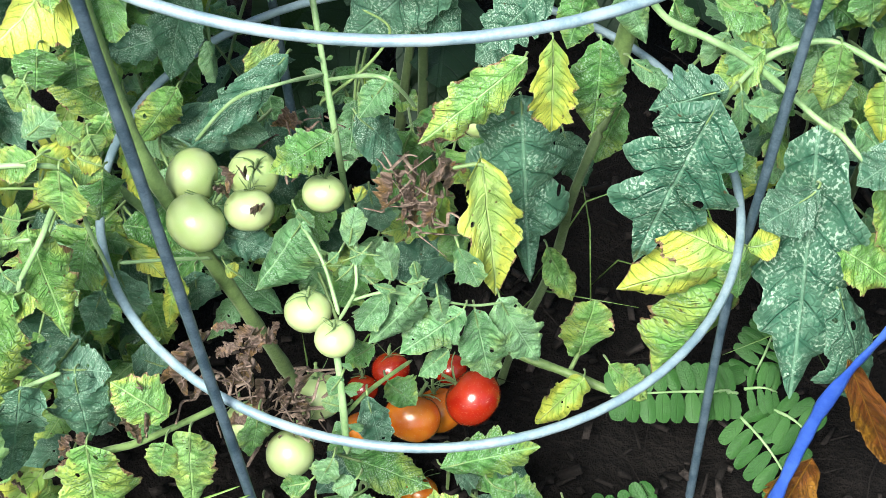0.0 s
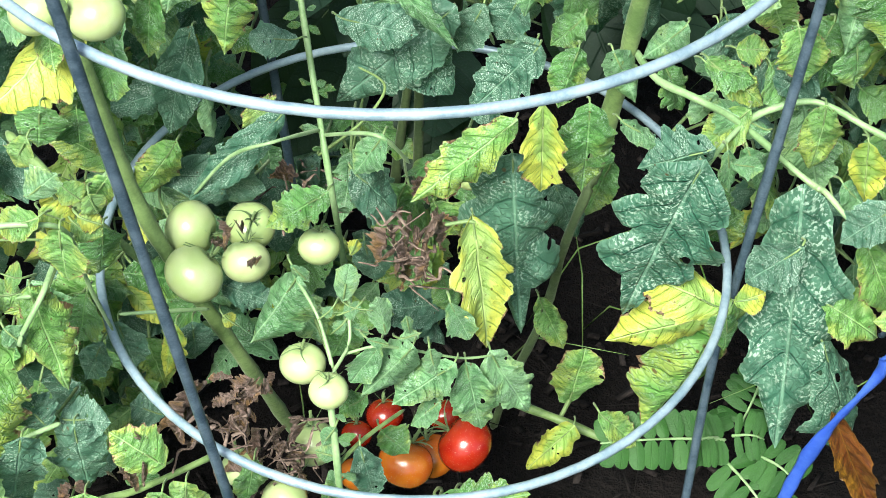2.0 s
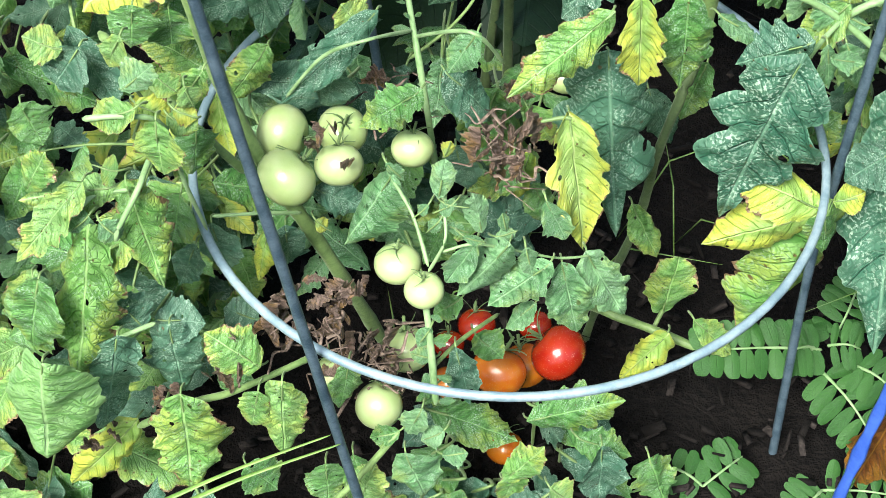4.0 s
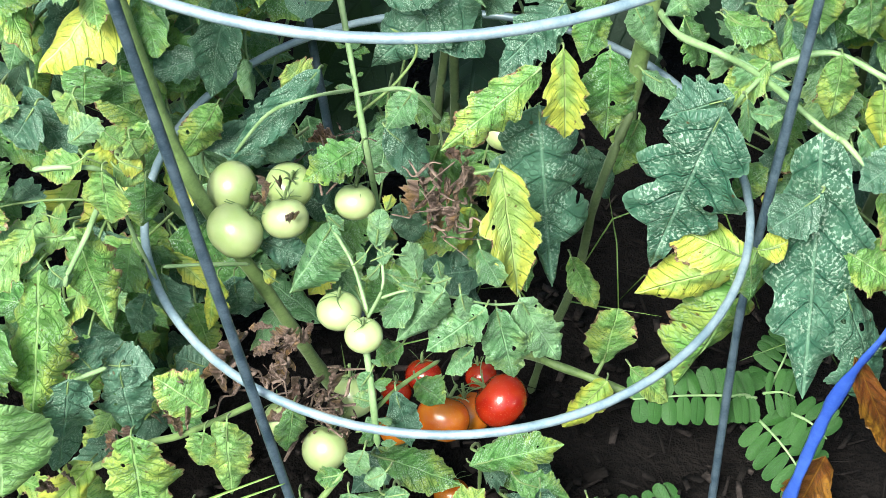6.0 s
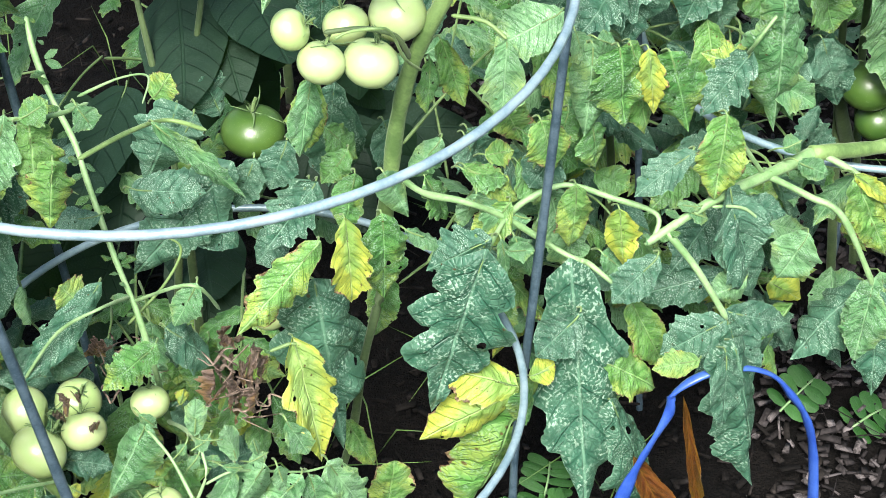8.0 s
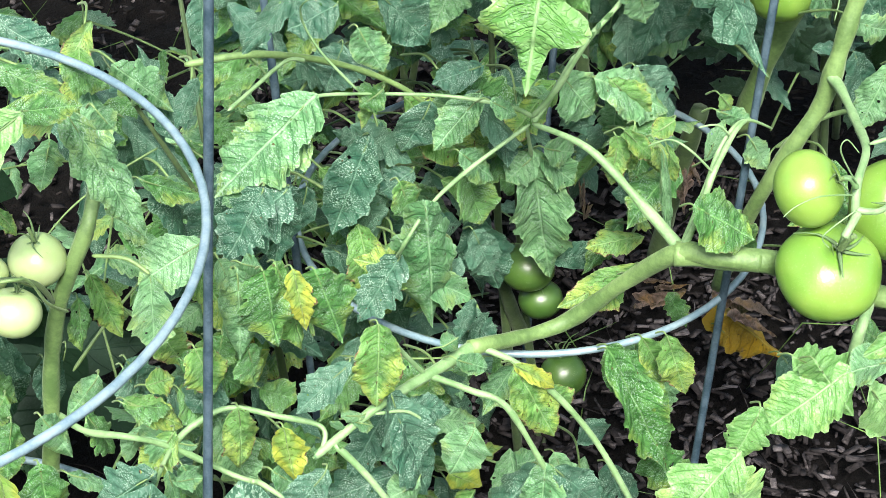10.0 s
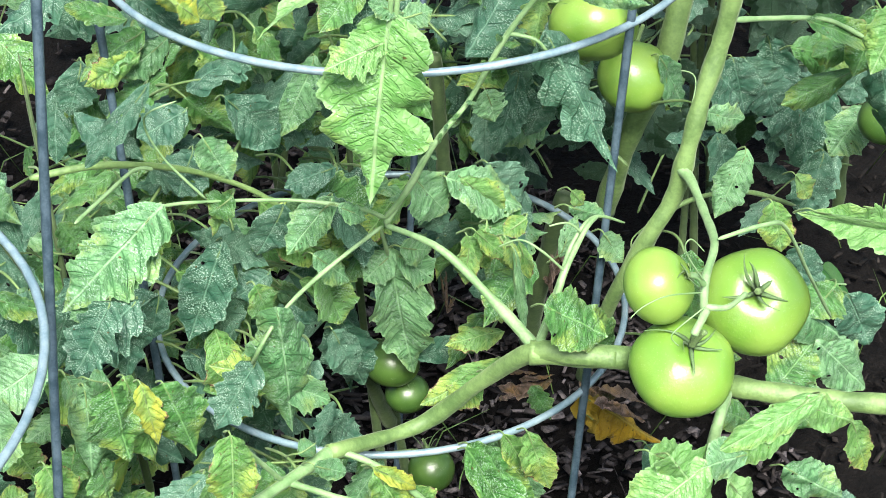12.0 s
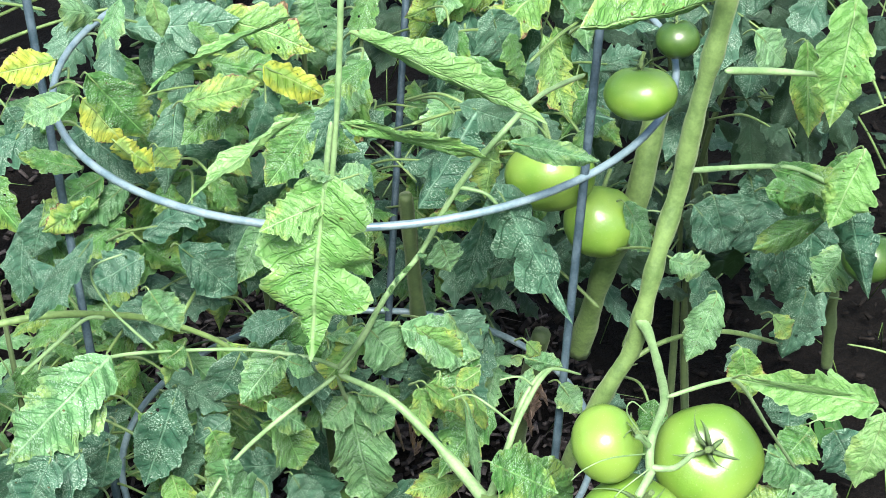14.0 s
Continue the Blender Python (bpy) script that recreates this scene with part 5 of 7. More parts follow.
leaf(trailing_plant, "lime", "ovate", (0.408, 0.030, 0.280), (0.425, 0.030, 0.257), 0.020, 19)
leaf(trailing_plant, "yellow", "ovate", (0.364, 0.080, 0.182), (0.389, 0.080, 0.160), 0.026, 14)
leaf(trailing_plant, "yellow", "ovate", (0.324, 0.080, 0.194), (0.340, 0.080, 0.175), 0.026, -17)
leaf(trailing_plant, "dark", "ovate", (0.445, 0.050, 0.222), (0.459, 0.050, 0.198), 0.026, 0)
leaf(trailing_plant, "fresh", "ovate", (0.450, 0.100, 0.455), (0.476, 0.100, 0.418), 0.036, -7)
leaf(trailing_plant, "fresh", "ovate", (0.474, 0.100, 0.447), (0.527, 0.100, 0.411), 0.036, -7)
leaf(trailing_plant, "dark", "ovate", (0.466, 0.120, 0.425), (0.476, 0.120, 0.394), 0.025, -6)
leaf(trailing_plant, "lime", "ovate", (0.461, 0.050, 0.439), (0.467, 0.050, 0.414), 0.016, 6)
leaf(trailing_plant, "lime", "ovate", (0.462, 0.040, 0.448), (0.484, 0.040, 0.420), 0.014, 3)
leaf(trailing_plant, "lime", "ovate", (0.482, 0.040, 0.436), (0.489, 0.040, 0.411), 0.012, -6)
leaf(trailing_plant, "green", "ovate", (0.471, -0.030, 0.436), (0.512, -0.030, 0.402), 0.041, -12)
leaf(trailing_plant, "lime", "ovate", (0.508, 0.100, 0.294), (0.452, 0.100, 0.276), 0.026, -7)
leaf(trailing_plant, "dark", "ovate", (0.344, 0.170, 0.362), (0.357, 0.170, 0.316), 0.030, -15)
leaf(trailing_plant, "dark", "ovate", (0.435, 0.200, 0.287), (0.451, 0.200, 0.225), 0.041, 2)
leaf(trailing_plant, "dark", "ovate", (0.379, 0.170, 0.363), (0.356, 0.170, 0.351), 0.025, 9)

leaf(second_plant, "bright", "deep", (0.392, 0.000, 0.628), (0.372, -0.003, 0.518), 0.068, 4)
leaf(second_plant, "bright", "tomato", (0.390, 0.000, 0.615), (0.355, -0.000, 0.608), 0.028, -5)
leaf(second_plant, "bright", "ovate", (0.392, 0.000, 0.611), (0.420, 0.000, 0.558), 0.026, -17)
leaf(second_plant, "bright", "ovate", (0.391, 0.000, 0.620), (0.417, 0.000, 0.606), 0.021, -13)
leaf(second_plant, "dark", "deep", (0.519, 0.060, 0.554), (0.561, 0.047, 0.456), 0.037, -5)
leaf(second_plant, "fresh", "ovate", (0.508, 0.020, 0.609), (0.566, 0.020, 0.583), 0.017, 4)
leaf(second_plant, "fresh", "ovate", (0.418, 0.170, 0.510), (0.397, 0.181, 0.454), 0.027, 11)
leaf(second_plant, "dark", "ovate", (0.360, 0.170, 0.498), (0.394, 0.170, 0.454), 0.034, -5)
leaf(second_plant, "dark", "ovate", (0.343, 0.200, 0.478), (0.311, 0.200, 0.467), 0.034, 12)
leaf(second_plant, "fresh", "ovate", (0.320, 0.100, 0.520), (0.333, 0.100, 0.488), 0.025, 5)
leaf(second_plant, "dark", "strip", (0.290, 0.100, 0.563), (0.250, 0.100, 0.520), 0.016, -3)
leaf(second_plant, "green", "tomato", (0.336, 0.250, 0.510), (0.290, 0.250, 0.495), 0.036, 35)
leaf(second_plant, "lime", "ovate", (0.329, 0.240, 0.500), (0.293, 0.240, 0.488), 0.024, -45)
leaf(second_plant, "green", "strip", (0.317, 0.220, 0.539), (0.282, 0.220, 0.557), 0.016, -5)
leaf(second_plant, "fresh", "tomato", (0.278, 0.080, 0.492), (0.220, 0.080, 0.445), 0.049, -0)
leaf(second_plant, "dark", "tomato", (0.261, 0.070, 0.445), (0.216, 0.070, 0.413), 0.042, 8)
leaf(second_plant, "dark", "tomato", (0.258, 0.070, 0.441), (0.252, 0.070, 0.394), 0.030, -3)
leaf(second_plant, "dark", "ovate", (0.511, 0.120, 0.435), (0.538, 0.120, 0.393), 0.035, 8)
leaf(second_plant, "dark", "ovate", (0.575, 0.200, 0.440), (0.558, 0.200, 0.380), 0.028, -2)
leaf(second_plant, "dark", "ovate", (0.597, 0.200, 0.421), (0.583, 0.200, 0.387), 0.028, -10)
leaf(second_plant, "fresh", "ovate", (0.499, 0.100, 0.502), (0.507, 0.100, 0.478), 0.024, 1)
leaf(second_plant, "dark", "ovate", (0.844, 0.300, 0.348), (0.865, 0.300, 0.271), 0.043, 8)
leaf(second_plant, "dark", "ovate", (0.867, 0.300, 0.315), (0.900, 0.300, 0.202), 0.044, -17)
leaf(second_plant, "green", "ovate", (0.812, 0.150, 0.430), (0.776, 0.150, 0.425), 0.024, -3)
leaf(second_plant, "green", "ovate", (0.810, 0.150, 0.406), (0.754, 0.150, 0.393), 0.024, -3)
leaf(second_plant, "bright", "ovate", (0.726, 0.000, 0.556), (0.705, 0.000, 0.508), 0.033, 15)
leaf(second_plant, "dark", "tomato", (0.792, 0.100, 0.448), (0.813, 0.100, 0.362), 0.033, 17)
leaf(second_plant, "bright", "tomato", (0.638, -0.148, 0.503), (0.557, -0.148, 0.544), 0.029, -5)
leaf(second_plant, "green", "ovate", (0.513, 0.030, 0.382), (0.557, 0.030, 0.326), 0.037, 16)
leaf(second_plant, "bright", "ovate", (0.606, -0.100, 0.368), (0.547, -0.100, 0.343), 0.028, 12)
leaf(second_plant, "bright", "ovate", (0.608, -0.100, 0.363), (0.647, -0.100, 0.337), 0.025, -10)
leaf(second_plant, "lime", "ovate", (0.716, 0.100, 0.354), (0.726, 0.100, 0.310), 0.028, -1)
leaf(second_plant, "amber", "deep", (0.609, 0.160, 0.184), (0.688, 0.170, 0.100), 0.038, -15)
leaf(second_plant, "amber", "tomato", (0.611, 0.160, 0.167), (0.656, 0.170, 0.110), 0.024, 13)
leaf(second_plant, "fresh", "ovate", (0.726, 0.150, 0.364), (0.705, 0.150, 0.314), 0.029, 6)
leaf(second_plant, "lime", "ovate", (0.462, 0.050, 0.432), (0.458, 0.050, 0.404), 0.017, 15)
leaf(second_plant, "lime", "ovate", (0.481, 0.050, 0.430), (0.493, 0.050, 0.401), 0.009, 12)
leaf(second_plant, "fresh", "ovate", (0.482, 0.030, 0.434), (0.490, 0.030, 0.364), 0.008, 7)
leaf(second_plant, "fresh", "ovate", (0.536, 0.060, 0.431), (0.561, 0.060, 0.416), 0.014, 9)
leaf(second_plant, "fresh", "ovate", (0.555, 0.050, 0.411), (0.568, 0.050, 0.385), 0.020, 3)
leaf(second_plant, "lime", "ovate", (0.500, 0.050, 0.440), (0.485, 0.050, 0.433), 0.016, -16)
leaf(second_plant, "dark", "ovate", (0.869, 0.250, 0.264), (0.855, 0.250, 0.200), 0.036, 4)
leaf(second_plant, "fresh", "ovate", (0.653, 0.150, 0.458), (0.677, 0.150, 0.412), 0.026, -20)
leaf(second_plant, "dark", "ovate", (0.798, 0.300, 0.332), (0.833, 0.300, 0.283), 0.040, -14)
leaf(second_plant, "green", "ovate", (0.776, 0.100, 0.267), (0.755, 0.100, 0.245), 0.037, 11)
leaf(second_plant, "fresh", "ovate", (0.744, 0.100, 0.258), (0.791, 0.100, 0.217), 0.033, -18)
leaf(second_plant, "fresh", "ovate", (0.567, -0.100, 0.343), (0.536, -0.100, 0.347), 0.030, -16)
leaf(second_plant, "bright", "ovate", (0.514, -0.080, 0.349), (0.546, -0.080, 0.323), 0.031, -16)
leaf(second_plant, "lime", "ovate", (0.483, 0.100, 0.444), (0.511, 0.100, 0.411), 0.024, 15)
leaf(second_plant, "green", "ovate", (0.362, 0.150, 0.371), (0.371, 0.150, 0.341), 0.025, -13)
leaf(second_plant, "dark", "ovate", (0.413, 0.150, 0.318), (0.428, 0.150, 0.275), 0.030, -19)
leaf(second_plant, "lime", "ovate", (0.470, 0.050, 0.331), (0.446, 0.050, 0.313), 0.024, 14)
leaf(second_plant, "fresh", "ovate", (0.384, 0.060, 0.478), (0.402, 0.060, 0.465), 0.015, -15)
leaf(second_plant, "dark", "ovate", (0.419, 0.150, 0.443), (0.385, 0.150, 0.440), 0.024, 14)
leaf(second_plant, "lime", "ovate", (0.414, 0.200, 0.534), (0.402, 0.200, 0.522), 0.024, 7)
leaf(second_plant, "lime", "ovate", (0.361, 0.200, 0.551), (0.370, 0.200, 0.534), 0.020, 13)
leaf(second_plant, "yellow", "strip", (0.336, 0.200, 0.561), (0.349, 0.200, 0.543), 0.017, 18)
leaf(second_plant, "yellow", "ovate", (0.346, 0.200, 0.551), (0.359, 0.200, 0.536), 0.017, 3)
leaf(second_plant, "dark", "ovate", (0.339, 0.180, 0.461), (0.325, 0.180, 0.432), 0.036, 12)
leaf(second_plant, "green", "ovate", (0.341, 0.120, 0.463), (0.326, 0.120, 0.455), 0.023, -19)

leaf(second_plant, "bright", "strip", (0.615, -0.100, 0.368), (0.549, -0.100, 0.354), 0.021, 11)
leaf(second_plant, "bright", "ovate", (0.539, -0.100, 0.346), (0.485, -0.100, 0.317), 0.045, 0)
leaf(second_plant, "bright", "tomato", (0.515, -0.100, 0.360), (0.547, -0.100, 0.306), 0.040, 9)
leaf(second_plant, "bright", "ovate", (0.556, -0.100, 0.326), (0.588, -0.100, 0.275), 0.031, -16)
leaf(second_plant, "fresh", "ovate", (0.612, -0.080, 0.299), (0.656, -0.080, 0.257), 0.030, 10)
leaf(second_plant, "dark", "ovate", (0.697, 0.000, 0.170), (0.747, 0.000, 0.131), 0.041, 17)
leaf(second_plant, "lime", "ovate", (0.724, 0.000, 0.234), (0.743, 0.000, 0.182), 0.027, -18)
leaf(second_plant, "green", "ovate", (0.730, 0.100, 0.188), (0.762, 0.100, 0.221), 0.042, -7)
leaf(second_plant, "fresh", "ovate", (0.766, 0.100, 0.219), (0.818, 0.100, 0.157), 0.043, 3)
leaf(second_plant, "dark", "ovate", (0.908, 0.250, 0.116), (0.938, 0.250, 0.056), 0.049, 13)
leaf(second_plant, "dark", "ovate", (0.863, 0.300, 0.307), (0.882, 0.300, 0.229), 0.047, -10)
leaf(second_plant, "dark", "ovate", (0.918, 0.320, 0.275), (0.922, 0.320, 0.178), 0.045, -13)
leaf(second_plant, "dark", "ovate", (0.841, 0.300, 0.316), (0.856, 0.300, 0.273), 0.041, -10)
leaf(second_plant, "green", "ovate", (0.796, 0.200, 0.403), (0.862, 0.200, 0.374), 0.035, 5)
leaf(second_plant, "dark", "ovate", (0.813, 0.300, 0.338), (0.829, 0.300, 0.286), 0.037, 10)
leaf(second_plant, "fresh", "ovate", (0.943, 0.300, 0.258), (0.914, 0.300, 0.220), 0.042, -4)
leaf(second_plant, "dark", "ovate", (0.803, 0.300, 0.272), (0.825, 0.300, 0.208), 0.034, -5)
leaf(second_plant, "dark", "ovate", (0.896, 0.300, 0.137), (0.896, 0.300, 0.085), 0.046, -4)
leaf(second_plant, "dark", "ovate", (0.857, 0.200, 0.376), (0.846, 0.200, 0.341), 0.038, -6)
leaf(second_plant, "lime", "ovate", (0.537, 0.060, 0.442), (0.546, 0.060, 0.429), 0.012, -3)
leaf(second_plant, "lime", "ovate", (0.471, 0.060, 0.425), (0.480, 0.060, 0.403), 0.013, -17)
leaf(second_plant, "lime", "ovate", (0.479, 0.060, 0.435), (0.466, 0.060, 0.412), 0.013, 0)
leaf(second_plant, "lime", "ovate", (0.496, 0.050, 0.423), (0.503, 0.050, 0.393), 0.012, 19)
leaf(second_plant, "fresh", "ovate", (0.524, 0.050, 0.405), (0.535, 0.050, 0.431), 0.012, -3)
leaf(second_plant, "green", "ovate", (0.730, 0.050, 0.226), (0.715, 0.050, 0.191), 0.036, 10)
leaf(second_plant, "green", "ovate", (0.452, 0.030, 0.295), (0.497, 0.030, 0.221), 0.035, -14)
leaf(second_plant, "lime", "ovate", (0.481, 0.040, 0.286), (0.504, 0.040, 0.240), 0.025, 8)
leaf(second_plant, "dark", "ovate", (0.594, 0.050, 0.227), (0.618, 0.050, 0.187), 0.031, 10)
leaf(second_plant, "green", "ovate", (0.727, 0.120, 0.146), (0.701, 0.120, 0.166), 0.029, 7)
leaf(second_plant, "lime", "ovate", (0.786, 0.150, 0.157), (0.768, 0.150, 0.137), 0.020, 1)
leaf(second_plant, "fresh", "ovate", (0.351, 0.250, 0.501), (0.319, 0.250, 0.481), 0.025, -1)
leaf(second_plant, "dark", "ovate", (0.309, 0.300, 0.470), (0.297, 0.300, 0.431), 0.030, 6)

leaf(second_plant, "bright", "tomato", (0.366, -0.030, 0.739), (0.293, -0.030, 0.724), 0.018, 60)
leaf(second_plant, "bright", "tomato", (0.371, -0.020, 0.679), (0.309, -0.020, 0.652), 0.018, 60)
leaf(second_plant, "bright", "tomato", (0.414, 0.000, 0.705), (0.521, 0.000, 0.628), 0.024, 55)
leaf(second_plant, "bright", "tomato", (0.406, 0.000, 0.657), (0.498, 0.000, 0.609), 0.020, 60)
leaf(second_plant, "green", "ovate", (0.325, 0.200, 0.608), (0.357, 0.200, 0.555), 0.037, 16)
leaf(second_plant, "yellow", "ovate", (0.305, 0.200, 0.623), (0.272, 0.200, 0.623), 0.024, -14)
leaf(second_plant, "yellow", "ovate", (0.320, 0.200, 0.594), (0.342, 0.200, 0.559), 0.025, -16)
leaf(second_plant, "fresh", "ovate", (0.266, -0.000, 0.707), (0.242, -0.000, 0.703), 0.019, 10)
leaf(second_plant, "fresh", "ovate", (0.399, 0.000, 0.629), (0.381, 0.000, 0.640), 0.013, 17)
leaf(second_plant, "fresh", "ovate", (0.399, 0.000, 0.626), (0.418, 0.000, 0.627), 0.016, 1)
leaf(second_plant, "lime", "tomato", (0.543, 0.000, 0.680), (0.641, 0.000, 0.670), 0.038, 50)
leaf(second_plant, "bright", "tomato", (0.711, 0.000, 0.656), (0.702, 0.000, 0.574), 0.038, -2)
leaf(second_plant, "lime", "ovate", (0.736, 0.080, 0.587), (0.742, 0.080, 0.520), 0.025, 9)
leaf(second_plant, "bright", "ovate", (0.560, -0.150, 0.546), (0.628, -0.150, 0.513), 0.003, -13)
leaf(second_plant, "bright", "ovate", (0.652, -0.140, 0.484), (0.640, -0.140, 0.434), 0.029, -9)
leaf(second_plant, "green", "ovate", (0.731, 0.100, 0.490), (0.789, 0.100, 0.457), 0.025, -12)
leaf(second_plant, "bright", "ovate", (0.339, 0.100, 0.698), (0.343, 0.100, 0.674), 0.014, 3)
leaf(second_plant, "dark", "ovate", (0.582, 0.200, 0.591), (0.593, 0.200, 0.549), 0.037, -7)
leaf(second_plant, "yellow", "strip", (0.405, 0.120, 0.633), (0.441, 0.120, 0.606), 0.022, -11)
leaf(second_plant, "lime", "ovate", (0.366, 0.150, 0.606), (0.411, 0.150, 0.606), 0.022, 8)
leaf(second_plant, "dark", "ovate", (0.826, 0.300, 0.333), (0.860, 0.300, 0.278), 0.045, 18)
leaf(second_plant, "lime", "ovate", (0.807, 0.200, 0.292), (0.824, 0.200, 0.266), 0.019, -8)
leaf(second_plant, "green", "ovate", (0.802, 0.120, 0.469), (0.788, 0.120, 0.420), 0.035, 8)
leaf(second_plant, "fresh", "ovate", (0.778, 0.200, 0.530), (0.806, 0.200, 0.497), 0.031, -3)

leaf(inner_plant, "brown", "strip", (0.006, -0.026, 0.283), (0.002, -0.028, 0.261), 0.007, -2)
leaf(inner_plant, "brown", "tomato", (0.012, -0.022, 0.295), (0.001, -0.021, 0.272), 0.009, -3)
leaf(inner_plant, "brown", "deep", (0.009, -0.011, 0.288), (0.011, -0.012, 0.253), 0.010, 39)
leaf(inner_plant, "brown", "tomato", (-0.007, -0.027, 0.284), (-0.009, -0.033, 0.253), 0.011, 56)
leaf(inner_plant, "brown", "strip", (-0.002, -0.011, 0.286), (-0.003, -0.018, 0.255), 0.006, -7)
leaf(inner_plant, "brown", "strip", (-0.009, -0.031, 0.284), (-0.021, -0.029, 0.269), 0.006, 6)
leaf(inner_plant, "brown", "tomato", (-0.014, -0.025, 0.292), (-0.011, -0.019, 0.270), 0.006, 38)
leaf(inner_plant, "brown", "strip", (0.001, -0.025, 0.292), (0.000, -0.029, 0.274), 0.007, 5)
leaf(inner_plant, "brown", "tomato", (-0.014, -0.020, 0.284), (-0.017, -0.019, 0.255), 0.007, -49)
leaf(inner_plant, "brown", "tomato", (-0.008, -0.010, 0.287), (-0.011, -0.003, 0.275), 0.007, 8)
leaf(inner_plant, "brown", "tomato", (-0.003, -0.035, 0.282), (0.003, -0.030, 0.272), 0.005, -56)
leaf(inner_plant, "brown", "strip", (-0.007, -0.041, 0.281), (-0.008, -0.037, 0.266), 0.006, -7)
leaf(inner_plant, "brown", "tomato", (0.006, -0.040, 0.290), (0.004, -0.039, 0.271), 0.006, 32)
leaf(inner_plant, "brown", "deep", (-0.009, -0.037, 0.288), (-0.001, -0.033, 0.271), 0.006, 42)
leaf(inner_plant, "brown", "strip", (-0.001, -0.038, 0.282), (0.001, -0.041, 0.268), 0.006, 63)
leaf(inner_plant, "brown", "strip", (-0.092, -0.068, 0.222), (-0.104, -0.071, 0.222), 0.006, -43)
leaf(inner_plant, "brown", "tomato", (-0.090, -0.079, 0.225), (-0.104, -0.077, 0.217), 0.007, 44)
leaf(inner_plant, "brown", "deep", (-0.083, -0.059, 0.210), (-0.090, -0.065, 0.205), 0.010, -63)
leaf(inner_plant, "brown", "tomato", (-0.096, -0.076, 0.209), (-0.101, -0.079, 0.210), 0.010, -59)
leaf(inner_plant, "brown", "deep", (-0.085, -0.063, 0.208), (-0.084, -0.055, 0.200), 0.011, -9)
leaf(inner_plant, "brown", "tomato", (-0.107, -0.089, 0.215), (-0.117, -0.095, 0.198), 0.005, 49)
leaf(inner_plant, "brown", "deep", (-0.113, -0.080, 0.215), (-0.117, -0.081, 0.190), 0.009, -19)
leaf(inner_plant, "brown", "deep", (-0.109, -0.079, 0.229), (-0.123, -0.084, 0.214), 0.009, 5)
leaf(inner_plant, "brown", "strip", (-0.114, -0.091, 0.228), (-0.119, -0.098, 0.206), 0.008, -62)
leaf(inner_plant, "brown", "deep", (-0.118, -0.081, 0.224), (-0.133, -0.083, 0.194), 0.010, 54)
leaf(inner_plant, "brown", "strip", (-0.090, -0.077, 0.206), (-0.081, -0.076, 0.197), 0.009, 40)
leaf(inner_plant, "brown", "strip", (-0.088, -0.060, 0.206), (-0.090, -0.054, 0.191), 0.009, -62)
leaf(inner_plant, "brown", "strip", (-0.089, -0.080, 0.213), (-0.084, -0.088, 0.199), 0.007, 22)
leaf(inner_plant, "brown", "deep", (-0.078, -0.077, 0.222), (-0.070, -0.070, 0.209), 0.009, 35)
leaf(inner_plant, "brown", "tomato", (-0.085, -0.073, 0.221), (-0.083, -0.072, 0.207), 0.012, 60)
leaf(inner_plant, "brown", "deep", (-0.062, -0.074, 0.194), (-0.063, -0.077, 0.171), 0.009, 28)
leaf(inner_plant, "brown", "deep", (-0.071, -0.072, 0.186), (-0.073, -0.069, 0.169), 0.007, 29)
leaf(inner_plant, "brown", "tomato", (-0.079, -0.081, 0.192), (-0.094, -0.085, 0.174), 0.006, 16)
leaf(inner_plant, "brown", "deep", (-0.078, -0.081, 0.195), (-0.079, -0.089, 0.166), 0.008, -26)
leaf(inner_plant, "brown", "deep", (-0.069, -0.072, 0.179), (-0.069, -0.065, 0.149), 0.007, -30)
leaf(inner_plant, "brown", "strip", (-0.056, -0.080, 0.177), (-0.058, -0.073, 0.157), 0.006, -59)
leaf(inner_plant, "brown", "strip", (-0.057, -0.089, 0.165), (-0.061, -0.083, 0.133), 0.007, 46)
leaf(inner_plant, "brown", "deep", (-0.060, -0.089, 0.176), (-0.056, -0.091, 0.158), 0.007, 62)
leaf(inner_plant, "brown", "deep", (-0.066, -0.083, 0.168), (-0.069, -0.080, 0.153), 0.008, -60)
leaf(inner_plant, "brown", "deep", (-0.063, -0.074, 0.175), (-0.061, -0.079, 0.151), 0.007, -10)
leaf(inner_plant, "brown", "tomato", (-0.078, -0.088, 0.177), (-0.082, -0.080, 0.170), 0.008, -11)
leaf(inner_plant, "brown", "deep", (-0.060, -0.070, 0.178), (-0.064, -0.072, 0.179), 0.007, 61)
leaf(inner_plant, "brown", "tomato", (-0.079, -0.090, 0.172), (-0.086, -0.087, 0.158), 0.006, -1)
leaf(inner_plant, "brown", "strip", (-0.082, -0.081, 0.160), (-0.099, -0.082, 0.158), 0.006, -49)
leaf(inner_plant, "brown", "strip", (-0.065, -0.075, 0.178), (-0.070, -0.077, 0.163), 0.010, -4)
leaf(inner_plant, "brown", "tomato", (-0.084, -0.049, 0.198), (-0.090, -0.051, 0.196), 0.006, 43)
leaf(inner_plant, "brown", "strip", (-0.089, -0.069, 0.204), (-0.101, -0.076, 0.187), 0.007, 65)
leaf(inner_plant, "brown", "tomato", (-0.080, -0.059, 0.203), (-0.089, -0.052, 0.199), 0.008, -57)
leaf(inner_plant, "brown", "tomato", (-0.081, -0.066, 0.210), (-0.091, -0.074, 0.199), 0.010, -47)
leaf(inner_plant, "brown", "strip", (-0.071, -0.058, 0.214), (-0.072, -0.060, 0.205), 0.008, -31)
leaf(inner_plant, "brown", "tomato", (-0.002, 0.053, 0.247), (0.007, 0.056, 0.247), 0.008, -18)
